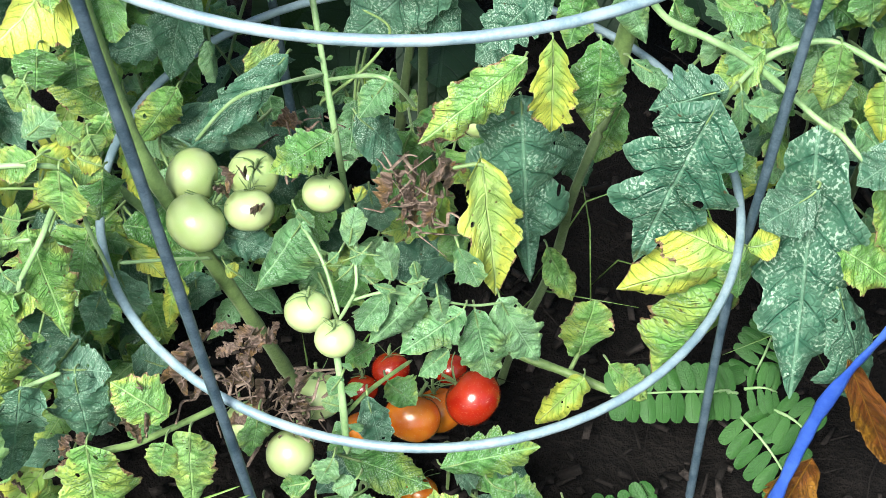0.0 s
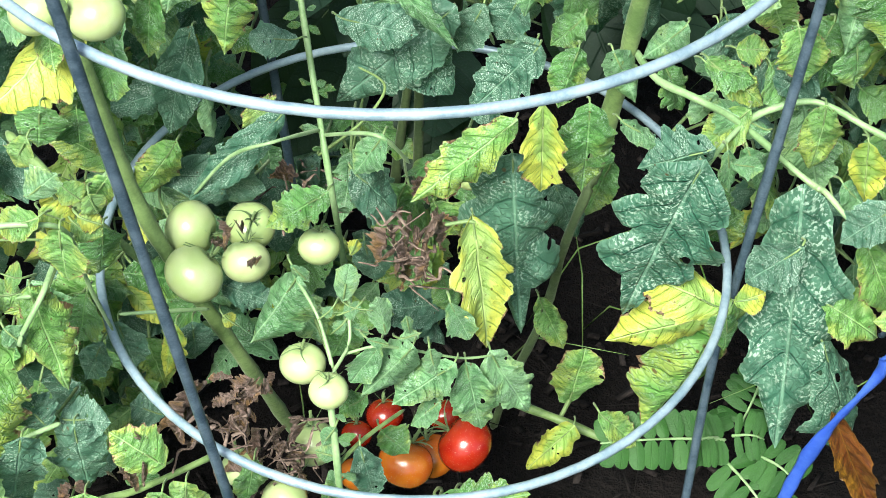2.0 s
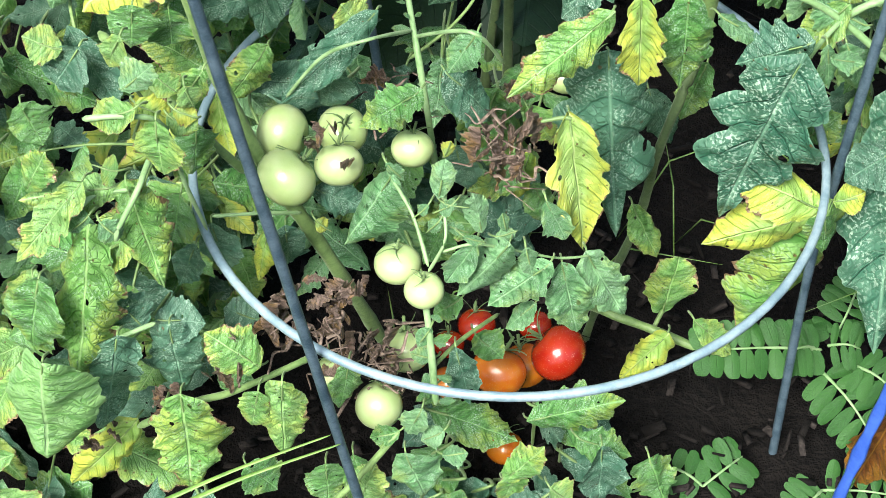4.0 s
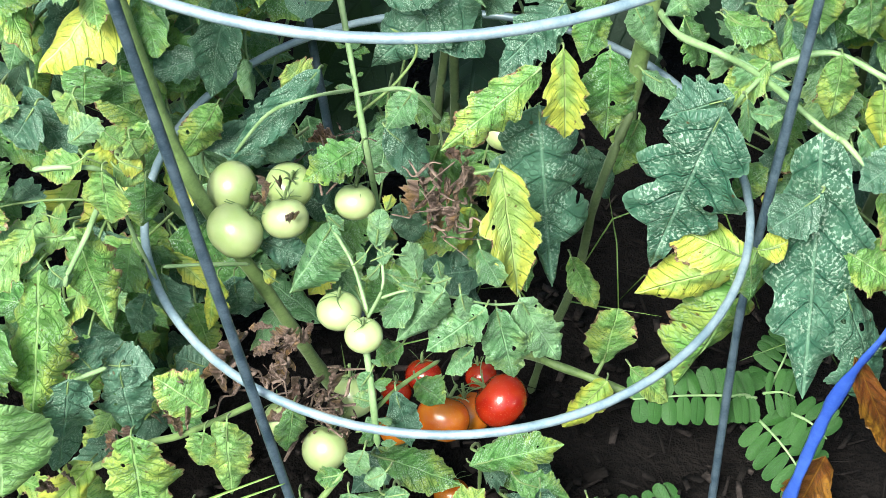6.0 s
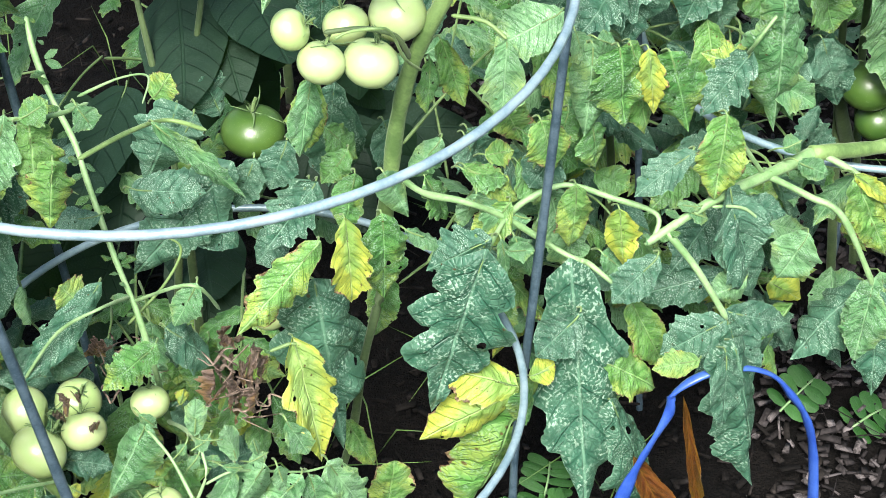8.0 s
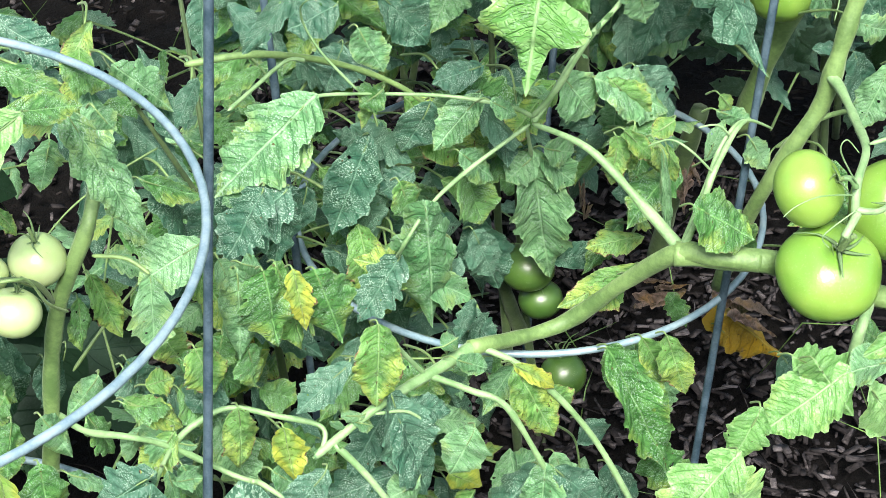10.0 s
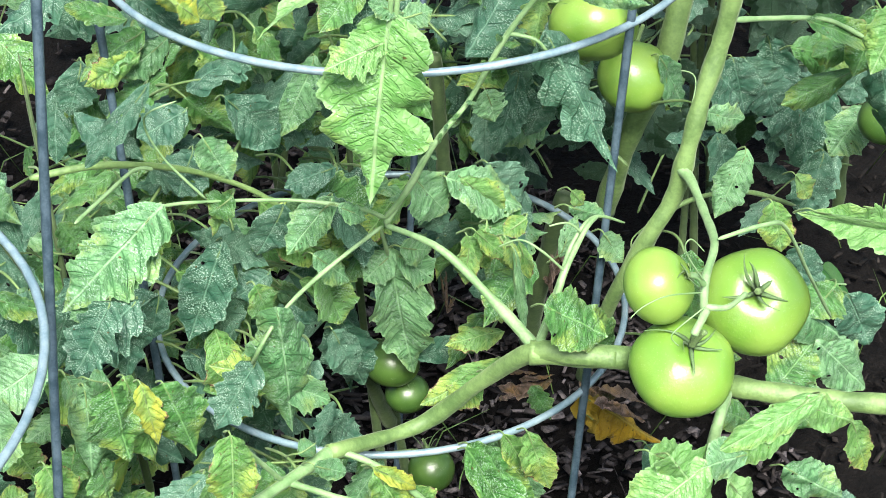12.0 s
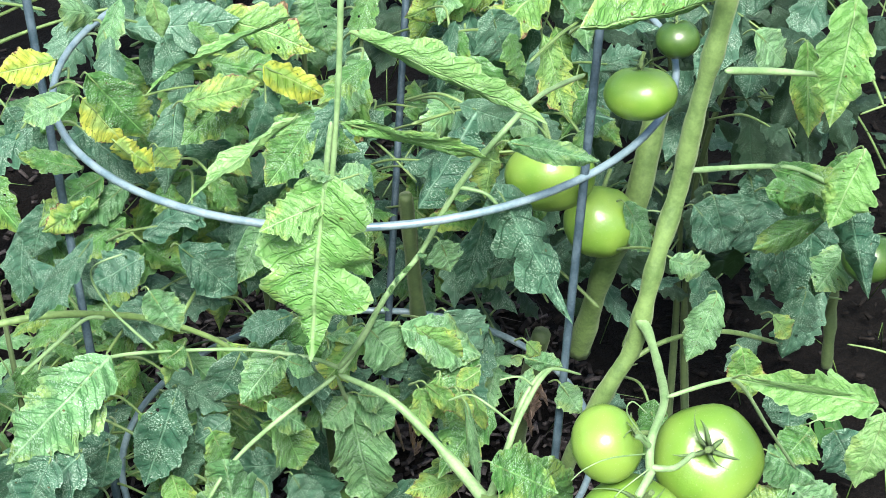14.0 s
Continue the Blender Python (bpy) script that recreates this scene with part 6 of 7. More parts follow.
leaf(inner_plant, "brown", "strip", (0.013, 0.045, 0.228), (0.024, 0.038, 0.228), 0.008, 42)
leaf(inner_plant, "brown", "strip", (0.008, 0.061, 0.230), (0.015, 0.060, 0.230), 0.010, 16)
leaf(inner_plant, "brown", "deep", (-0.002, 0.052, 0.239), (0.002, 0.055, 0.240), 0.008, -59)
leaf(inner_plant, "brown", "tomato", (-0.002, 0.050, 0.244), (0.007, 0.047, 0.234), 0.007, 46)
leaf(inner_plant, "brown", "strip", (-0.074, 0.071, 0.244), (-0.081, 0.067, 0.234), 0.005, 56)
leaf(inner_plant, "brown", "deep", (-0.069, 0.071, 0.240), (-0.082, 0.073, 0.228), 0.007, 66)
leaf(inner_plant, "brown", "strip", (-0.064, 0.058, 0.245), (-0.073, 0.059, 0.236), 0.007, -50)
leaf(inner_plant, "brown", "tomato", (-0.059, 0.052, 0.246), (-0.063, 0.046, 0.233), 0.004, -43)
leaf(inner_plant, "brown", "strip", (-0.061, 0.069, 0.223), (-0.068, 0.067, 0.210), 0.004, -66)
leaf(inner_plant, "brown", "strip", (-0.105, -0.015, 0.267), (-0.100, -0.008, 0.251), 0.007, 67)
leaf(inner_plant, "brown", "strip", (-0.101, -0.013, 0.281), (-0.096, -0.017, 0.267), 0.005, 50)
leaf(inner_plant, "brown", "tomato", (-0.097, -0.012, 0.271), (-0.101, -0.013, 0.264), 0.004, 35)
leaf(inner_plant, "brown", "tomato", (-0.089, -0.015, 0.279), (-0.089, -0.009, 0.264), 0.007, -13)
leaf(inner_plant, "brown", "tomato", (-0.086, -0.019, 0.258), (-0.078, -0.011, 0.254), 0.006, -31)

leaf(outer_plant, "brown", "tomato", (-0.142, -0.134, 0.230), (-0.140, -0.133, 0.222), 0.004, 14)
leaf(outer_plant, "brown", "deep", (-0.133, -0.120, 0.236), (-0.132, -0.112, 0.217), 0.005, -39)
leaf(outer_plant, "brown", "deep", (-0.132, -0.125, 0.222), (-0.133, -0.131, 0.207), 0.006, 4)
leaf(outer_plant, "brown", "strip", (-0.145, -0.127, 0.217), (-0.137, -0.123, 0.198), 0.004, 67)
leaf(outer_plant, "brown", "strip", (-0.147, -0.137, 0.229), (-0.145, -0.131, 0.216), 0.003, -18)
leaf(outer_plant, "brown", "deep", (-0.165, -0.120, 0.200), (-0.163, -0.123, 0.186), 0.007, -50)
leaf(outer_plant, "brown", "tomato", (-0.174, -0.134, 0.191), (-0.171, -0.127, 0.186), 0.006, 31)
leaf(outer_plant, "brown", "deep", (-0.156, -0.137, 0.192), (-0.153, -0.130, 0.178), 0.008, -30)
leaf(outer_plant, "brown", "deep", (-0.171, -0.122, 0.198), (-0.177, -0.125, 0.184), 0.006, -50)
leaf(outer_plant, "brown", "tomato", (-0.171, -0.127, 0.198), (-0.170, -0.130, 0.189), 0.007, -58)
leaf(outer_plant, "brown", "tomato", (-0.197, -0.118, 0.166), (-0.192, -0.120, 0.167), 0.006, -11)
leaf(outer_plant, "brown", "tomato", (-0.201, -0.121, 0.169), (-0.201, -0.118, 0.153), 0.006, 10)
leaf(outer_plant, "brown", "tomato", (-0.213, -0.136, 0.175), (-0.203, -0.140, 0.172), 0.008, -38)
leaf(outer_plant, "brown", "tomato", (-0.201, -0.134, 0.178), (-0.196, -0.133, 0.166), 0.008, 33)
leaf(outer_plant, "brown", "deep", (-0.210, -0.141, 0.175), (-0.209, -0.134, 0.162), 0.008, -53)

leaf(second_plant, "brown", "tomato", (0.516, 0.193, 0.270), (0.514, 0.191, 0.292), 0.004, -14)
leaf(second_plant, "brown", "deep", (0.516, 0.192, 0.271), (0.516, 0.190, 0.285), 0.005, -46)
leaf(second_plant, "brown", "tomato", (0.511, 0.200, 0.270), (0.504, 0.195, 0.303), 0.005, 6)
leaf(second_plant, "brown", "tomato", (0.521, 0.203, 0.276), (0.524, 0.209, 0.292), 0.005, 3)
leaf(second_plant, "brown", "deep", (0.517, 0.200, 0.275), (0.513, 0.198, 0.301), 0.004, -11)
leaf(second_plant, "brown", "strip", (0.656, 0.296, 0.171), (0.649, 0.298, 0.189), 0.006, -64)
leaf(second_plant, "brown", "tomato", (0.661, 0.303, 0.178), (0.663, 0.305, 0.216), 0.009, 6)
leaf(second_plant, "brown", "strip", (0.677, 0.308, 0.181), (0.664, 0.311, 0.212), 0.006, -18)
leaf(second_plant, "brown", "tomato", (0.657, 0.295, 0.167), (0.654, 0.292, 0.201), 0.007, 6)
leaf(second_plant, "brown", "deep", (0.664, 0.310, 0.176), (0.663, 0.312, 0.208), 0.007, -47)
leaf(second_plant, "brown", "strip", (0.538, 0.160, 0.235), (0.567, 0.153, 0.230), 0.006, -33)
leaf(second_plant, "brown", "tomato", (0.531, 0.141, 0.223), (0.550, 0.144, 0.218), 0.009, 23)
leaf(second_plant, "brown", "deep", (0.531, 0.144, 0.223), (0.551, 0.150, 0.216), 0.006, -6)
leaf(second_plant, "brown", "strip", (0.549, 0.146, 0.233), (0.574, 0.142, 0.232), 0.009, -8)
leaf(second_plant, "brown", "strip", (0.536, 0.152, 0.228), (0.575, 0.148, 0.223), 0.005, -66)
leaf(second_plant, "brown", "strip", (0.602, 0.167, 0.180), (0.634, 0.170, 0.153), 0.006, 8)
leaf(second_plant, "brown", "tomato", (0.620, 0.170, 0.182), (0.651, 0.174, 0.163), 0.007, -54)
leaf(second_plant, "brown", "deep", (0.610, 0.168, 0.195), (0.629, 0.161, 0.177), 0.005, -58)
leaf(second_plant, "brown", "deep", (0.621, 0.157, 0.188), (0.666, 0.153, 0.157), 0.006, 26)
leaf(second_plant, "brown", "deep", (0.612, 0.148, 0.185), (0.654, 0.146, 0.148), 0.007, 43)

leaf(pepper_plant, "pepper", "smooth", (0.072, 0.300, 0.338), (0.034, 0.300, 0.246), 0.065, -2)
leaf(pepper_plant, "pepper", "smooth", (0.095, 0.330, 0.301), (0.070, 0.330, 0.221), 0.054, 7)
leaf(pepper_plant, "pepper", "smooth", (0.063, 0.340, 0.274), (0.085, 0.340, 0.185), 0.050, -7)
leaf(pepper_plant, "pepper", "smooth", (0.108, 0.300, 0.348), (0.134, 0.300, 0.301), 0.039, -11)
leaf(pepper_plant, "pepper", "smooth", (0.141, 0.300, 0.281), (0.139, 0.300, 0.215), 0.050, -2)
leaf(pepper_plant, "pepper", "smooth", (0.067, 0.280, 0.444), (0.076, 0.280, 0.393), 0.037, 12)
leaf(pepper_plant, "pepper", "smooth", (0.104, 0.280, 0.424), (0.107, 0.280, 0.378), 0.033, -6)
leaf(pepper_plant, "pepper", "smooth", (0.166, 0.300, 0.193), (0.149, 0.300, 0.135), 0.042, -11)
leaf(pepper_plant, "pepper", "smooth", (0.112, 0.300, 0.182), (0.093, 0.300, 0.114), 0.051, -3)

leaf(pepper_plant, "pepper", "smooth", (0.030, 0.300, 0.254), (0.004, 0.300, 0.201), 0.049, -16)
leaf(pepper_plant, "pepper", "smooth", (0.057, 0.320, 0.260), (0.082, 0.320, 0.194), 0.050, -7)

leaf(trailing_plant, "fresh", "tomato", (0.487, 0.060, 0.267), (0.488, 0.060, 0.196), 0.034, 3)
leaf(trailing_plant, "green", "tomato", (0.490, 0.040, 0.197), (0.524, 0.040, 0.118), 0.038, 2)
leaf(trailing_plant, "dark", "ovate", (0.471, 0.060, 0.166), (0.491, 0.060, 0.105), 0.031, 4)
leaf(trailing_plant, "fresh", "tomato", (0.524, 0.080, 0.216), (0.514, 0.080, 0.169), 0.031, -8)
leaf(trailing_plant, "lime", "ovate", (0.456, 0.050, 0.148), (0.483, 0.050, 0.095), 0.027, -19)
leaf(trailing_plant, "green", "ovate", (0.508, 0.030, 0.121), (0.489, 0.030, 0.074), 0.031, -19)
leaf(trailing_plant, "fresh", "ovate", (0.426, 0.050, 0.200), (0.444, 0.050, 0.141), 0.026, -6)
leaf(trailing_plant, "yellow", "ovate", (0.518, 0.080, 0.075), (0.484, 0.080, 0.062), 0.023, -12)

leaf(inner_plant, "dark", "tomato", (0.061, 0.050, 0.348), (0.030, 0.050, 0.306), 0.032, 3)
leaf(inner_plant, "green", "ovate", (0.080, 0.030, 0.365), (0.071, 0.030, 0.326), 0.023, -9)
leaf(inner_plant, "fresh", "ovate", (0.099, 0.040, 0.355), (0.115, 0.040, 0.320), 0.020, 10)
leaf(inner_plant, "green", "ovate", (0.086, 0.080, 0.344), (0.070, 0.080, 0.322), 0.021, 4)
leaf(inner_plant, "dark", "ovate", (0.054, 0.100, 0.342), (0.041, 0.100, 0.308), 0.028, 6)
leaf(inner_plant, "fresh", "ovate", (0.137, 0.060, 0.357), (0.116, 0.060, 0.332), 0.020, 9)
leaf(inner_plant, "dark", "tomato", (0.164, 0.100, 0.330), (0.178, 0.100, 0.288), 0.032, 1)
leaf(inner_plant, "green", "ovate", (0.078, 0.100, 0.348), (0.098, 0.100, 0.323), 0.024, -3)
leaf(inner_plant, "dark", "ovate", (0.034, 0.100, 0.333), (0.021, 0.100, 0.299), 0.025, -8)
leaf(inner_plant, "green", "tomato", (0.128, 0.060, 0.331), (0.145, 0.060, 0.294), 0.024, -17)
leaf(inner_plant, "fresh", "ovate", (0.171, 0.020, 0.309), (0.185, 0.020, 0.274), 0.019, 12)
leaf(inner_plant, "fresh", "ovate", (0.222, 0.010, 0.294), (0.247, 0.010, 0.266), 0.024, 0)
leaf(inner_plant, "lime", "ovate", (0.240, 0.020, 0.297), (0.232, 0.020, 0.276), 0.017, -16)
leaf(inner_plant, "green", "ovate", (0.108, 0.070, 0.248), (0.096, 0.070, 0.207), 0.023, 17)
leaf(inner_plant, "dark", "ovate", (0.080, 0.090, 0.209), (0.096, 0.090, 0.168), 0.023, 3)

# ---- fruit ----
tomato((-0.120, 0.020, 0.240), 0.0157, "pale", (0.80, -0.21, -0.04), 0.98, 0.6, "hanging in a truss among leaves", long=0.80)
tomato((-0.116, -0.010, 0.237), 0.0164, "pale", (0.68, 0.45, 0.57), 0.98, 0.6, "hanging in a truss among leaves", long=0.80)
tomato((-0.089, 0.030, 0.233), 0.0138, "pale", (0.18, -0.40, 0.87), 0.98, 0.6, "hanging in a truss among leaves", long=0.80)
tomato((-0.089, 0.000, 0.237), 0.0132, "pale", (-0.02, 0.59, 0.69), 0.98, 0.6, "hanging in a truss among leaves", long=0.80)
tomato((-0.050, -0.000, 0.250), 0.0113, "pale", (0.05, 0.45, 0.84), 0.98, 0.6, "hanging in a truss among leaves", long=0.80)
tomato((-0.055, -0.075, 0.243), 0.0120, "pale", (-0.03, 0.24, 0.91), 0.93, 0.6, "hanging in a truss among leaves", long=0.80)
tomato((-0.041, -0.095, 0.246), 0.0101, "pale", (-0.03, 0.10, 0.92), 0.98, 0.6, "hanging in a truss among leaves", long=0.80)
tomato((-0.053, -0.050, 0.146), 0.0142, "pale", (-0.06, 0.45, 0.83), 0.98, 0.6, "hanging in a truss among leaves", long=0.80)
tomato((-0.090, -0.070, 0.149), 0.0115, "pale", (-0.25, 0.45, 0.83), 0.98, 0.6, "hanging in a truss among leaves", long=0.80)
tomato((-0.066, -0.090, 0.147), 0.0126, "pale", (0.29, 0.47, 0.83), 1.13, 0.6, "hanging in a truss among leaves", long=0.80)
tomato((0.032, -0.010, 0.097), 0.0169, "red", (-0.82, 0.43, 0.53), 0.98, 0.6, "hanging low beside the soil", long=0.80)
tomato((-0.002, -0.030, 0.104), 0.0160, "orange", (0.28, 0.66, 0.63), 0.98, 0.6, "hanging low beside the soil", long=0.80)
tomato((0.013, -0.005, 0.079), 0.0145, "orange", (-0.23, 0.45, 0.83), 0.98, 0.6, "hanging low beside the soil", long=0.80)
tomato((-0.015, 0.020, 0.085), 0.0113, "red", (-0.11, 0.45, 0.83), 0.98, 0.6, "hanging low beside the soil", long=0.80)
tomato((-0.030, -0.030, 0.093), 0.0103, "orange", (0.27, 0.45, 0.84), 0.98, 0.6, "hanging low beside the soil", long=0.80)
tomato((0.020, 0.040, 0.062), 0.0102, "red", (-0.25, 0.45, 0.83), 0.98, 0.6, "hanging low beside the soil", long=0.80)
tomato((-0.031, 0.010, 0.079), 0.0093, "red", (-0.03, 0.45, 0.84), 0.98, 0.6, "hanging low beside the soil", long=0.80)
tomato((0.003, -0.020, 0.020), 0.0114, "orange", (-0.02, 0.47, 0.83), 0.98, 0.6, "hanging low beside the soil", long=0.80)
tomato((0.047, 0.050, 0.258), 0.0112, "pale", (-0.18, 0.45, 0.83), 0.98, 0.6, "hanging in a truss among leaves", long=0.80)
tomato((0.031, 0.064, 0.243), 0.0106, "pale", (0.23, 0.45, 0.84), 0.98, 0.6, "hanging in a truss among leaves", long=0.80)
tomato((-0.150, -0.020, 0.424), 0.0141, "pale", (-0.08, 0.45, 0.83), 0.98, 0.6, "hanging in a truss among leaves", long=0.80)
tomato((-0.177, -0.020, 0.426), 0.0135, "pale", (-0.32, 0.45, 0.83), 0.98, 0.6, "hanging in a truss among leaves", long=0.80)
tomato((-0.133, 0.050, 0.383), 0.0134, "pale", (0.07, 0.36, 0.87), 0.98, 0.6, "hanging in a truss among leaves", long=0.80)
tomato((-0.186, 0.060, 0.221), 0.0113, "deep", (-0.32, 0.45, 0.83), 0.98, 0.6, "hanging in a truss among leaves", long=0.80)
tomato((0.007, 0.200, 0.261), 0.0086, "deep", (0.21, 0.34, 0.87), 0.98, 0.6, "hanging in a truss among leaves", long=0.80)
tomato((0.050, 0.040, 0.462), 0.0116, "pale", (0.87, -0.23, 0.44), 0.98, 0.6, "hanging in a truss among leaves", long=0.80)
tomato((0.064, 0.030, 0.445), 0.0132, "pale", (0.31, 0.21, 0.90), 0.98, 0.6, "hanging in a truss among leaves", long=0.80)
tomato((0.091, 0.030, 0.440), 0.0154, "pale", (0.33, 0.20, 0.90), 0.98, 0.6, "hanging in a truss among leaves", long=0.80)
tomato((0.084, 0.060, 0.446), 0.0129, "pale", (-0.15, 0.38, 0.90), 0.98, 0.6, "hanging in a truss among leaves", long=0.80)
tomato((0.113, 0.060, 0.448), 0.0161, "pale", (-0.02, -0.05, 0.92), 1.03, 0.6, "hanging in a truss among leaves", long=0.80)
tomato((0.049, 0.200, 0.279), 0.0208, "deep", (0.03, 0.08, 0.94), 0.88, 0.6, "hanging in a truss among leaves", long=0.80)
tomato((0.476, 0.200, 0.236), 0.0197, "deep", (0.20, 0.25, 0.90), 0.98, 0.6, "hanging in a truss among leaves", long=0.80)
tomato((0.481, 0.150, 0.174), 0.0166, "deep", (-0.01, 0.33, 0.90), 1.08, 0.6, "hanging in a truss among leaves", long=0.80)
tomato((0.532, -0.050, 0.444), 0.0225, "green", (0.74, -0.49, 0.46), 0.98, 1.8, "in a truss on a thick stalk", long=0.62)
tomato((0.599, -0.050, 0.410), 0.0322, "green", (-0.32, -0.55, 0.76), 0.95, 1.8, "in a truss on a thick stalk", long=0.62)
tomato((0.538, -0.070, 0.397), 0.0308, "green", (0.00, -0.35, 0.93), 0.92, 1.8, "in a truss on a thick stalk", long=0.62)
tomato((0.572, 0.100, 0.528), 0.0273, "green", (0.29, 0.58, 0.77), 0.88, 1.8, "in a truss on a thick stalk", long=0.62)
tomato((0.645, 0.170, 0.436), 0.0240, "green", (0.39, 0.55, 0.63), 1.13, 1.8, "in a truss on a thick stalk", long=0.62)
tomato((0.621, 0.080, 0.582), 0.0219, "green", (0.16, 0.31, 0.91), 0.83, 1.8, "in a truss on a thick stalk", long=0.62)
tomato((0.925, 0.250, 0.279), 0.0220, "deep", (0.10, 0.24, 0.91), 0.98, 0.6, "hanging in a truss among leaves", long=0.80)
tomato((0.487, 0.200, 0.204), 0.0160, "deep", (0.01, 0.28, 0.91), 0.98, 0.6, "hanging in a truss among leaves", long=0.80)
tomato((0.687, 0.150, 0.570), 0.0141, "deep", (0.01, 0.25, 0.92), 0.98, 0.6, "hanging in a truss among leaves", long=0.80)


# ---- a bent blue plastic hoop with torn film ----
BLUE = plain("blue_plastic", rgb(0.012, 0.040, 0.21), rgb(0.032, 0.080, 0.29), 30, 0.38, 0.25, 0.001)
hoop = thing("garden_hoop", "bent blue plastic hoop with torn rust-brown film hanging from it", "garden hoop")
arc = [Vector(p) for p in [(0.208, -0.062, 0.124), (0.221, -0.062, 0.178), (0.241, -0.062, 0.225), (0.244, -0.062, 0.243), (0.264, -0.062, 0.254), (0.292, -0.062, 0.251), (0.315, -0.062, 0.229), (0.338, -0.062, 0.169)]]
arc = [Vector((arc[0].x - 0.02, arc[0].y - 0.005, 0.0))] + arc + [Vector((arc[-1].x + 0.012, arc[-1].y, 0.0))]
part("band", tube(bmesh.new(), smooth_path(arc, 8), 0.0038, 0.0036, 10, wobble=0.5, flat=0.55), BLUE, hoop)
for a, b, w in (((0.225, -0.058, 0.189), (0.265, -0.050, 0.088), 0.020), ((0.254, -0.055, 0.226), (0.280, -0.045, 0.085), 0.008), ((0.219, -0.050, 0.095), (0.207, -0.040, 0.012), 0.030)):
    ob = new("film", leaf_data("strip", "rust", 1))
    ob.parent, ob.matrix_basis = hoop, leaf_frame(a, b, w, 10)

# ---- low weeds with paired oblong leaflets ----
weed_1 = thing("weed", "low bright-green weed with rows of oblong leaflets on the soil", "weed", "weeds")
weed_2 = thing("weed", "small feathery green weed growing from bare soil", "weed", "weeds")
weed_3 = thing("weed", "small shaded weed under the tomato stems", "weed", "weeds")


def sprig(plant, base, tip, width, pairs):
    a, b = Vector(base), Vector(tip)
    up = Vector((0.05, -0.45, 0.9))
    d = (b - a).normalized()
    s = d.cross(up).normalized()
    line = [a.lerp(b, k / 6) + up * (0.008 * math.sin(math.pi * k / 6)) for k in range(7)]
    plant = stem(plant, line, 0.0010, 0.0006, STEM_PALE, "leaf", 5)
    gap = (b - a).length / pairs
    for k in range(pairs):
        p = a.lerp(b, (k + 0.5) / pairs) + up * (0.008 * math.sin(math.pi * (k + 0.5) / pairs))
        ln = width * (0.74 + 0.2 * math.sin(math.pi * (k + 0.7) / pairs))
        for sd in (-1, 1):
            ob = new("leaflet", leaf_data("oblong", "weed", (k + sd) % 3, True))
            ob.parent = plant
            ob.matrix_basis = leaf_frame(p, p + (s * sd + d * 0.22).normalized() * ln, gap * 1.02, pick.uniform(-14, 14), up)


sprig(weed_1, (0.191, 0.030, 0.056), (0.111, 0.000, 0.088), 0.020, 9)
sprig(weed_1, (0.202, 0.050, 0.043), (0.217, 0.080, 0.054), 0.021, 5)
sprig(weed_1, (0.191, 0.020, 0.048), (0.219, -0.020, 0.035), 0.025, 6)
sprig(weed_1, (0.187, 0.030, 0.057), (0.169, 0.020, 0.066), 0.020, 4)
sprig(weed_1, (0.194, 0.030, 0.060), (0.214, 0.030, 0.057), 0.017, 4)
sprig(weed_1, (0.210, 0.020, 0.054), (0.231, 0.000, 0.053), 0.020, 4)
sprig(weed_1, (0.186, 0.040, 0.050), (0.182, 0.060, 0.042), 0.015, 3)
sprig(weed_2, (0.120, -0.040, 0.012), (0.145, -0.017, 0.012), 0.020, 4)
sprig(weed_2, (0.120, -0.040, 0.012), (0.101, -0.026, 0.012), 0.017, 3)
sprig(weed_2, (0.190, -0.041, 0.012), (0.232, -0.044, 0.012), 0.023, 5)
sprig(weed_2, (0.190, -0.041, 0.012), (0.175, -0.057, 0.012), 0.020, 4)
sprig(weed_3, (0.392, 0.100, 0.039), (0.426, 0.120, 0.045), 0.020, 4)
sprig(weed_3, (0.445, 0.095, 0.012), (0.478, 0.109, 0.012), 0.020, 4)
sprig(weed_3, (0.985, 0.350, 0.037), (0.943, 0.350, 0.039), 0.030, 4)

# ---- grass blades and bark chips on the soil ----
GRASS = plain("grass_blade", rgb(0.05, 0.12, 0.02), rgb(0.12, 0.21, 0.045), 30, 0.5, 0.2, 0.0005)
for pts in ([(-0.176, -0.170, 0.164), (-0.134, -0.160, 0.182), (-0.086, -0.150, 0.199)], [(-0.162, -0.170, 0.165), (-0.128, -0.160, 0.177), (-0.081, -0.150, 0.192)]):
    g = thing("grass_blade", "long narrow green grass blade lying across the bed", "grass", "grass blades")
    part("blade", tube(bmesh.new(), smooth_path(pts, 8), 0.0022, 0.0006, 6, flat=0.3), GRASS, g)

rng = random.Random(11)


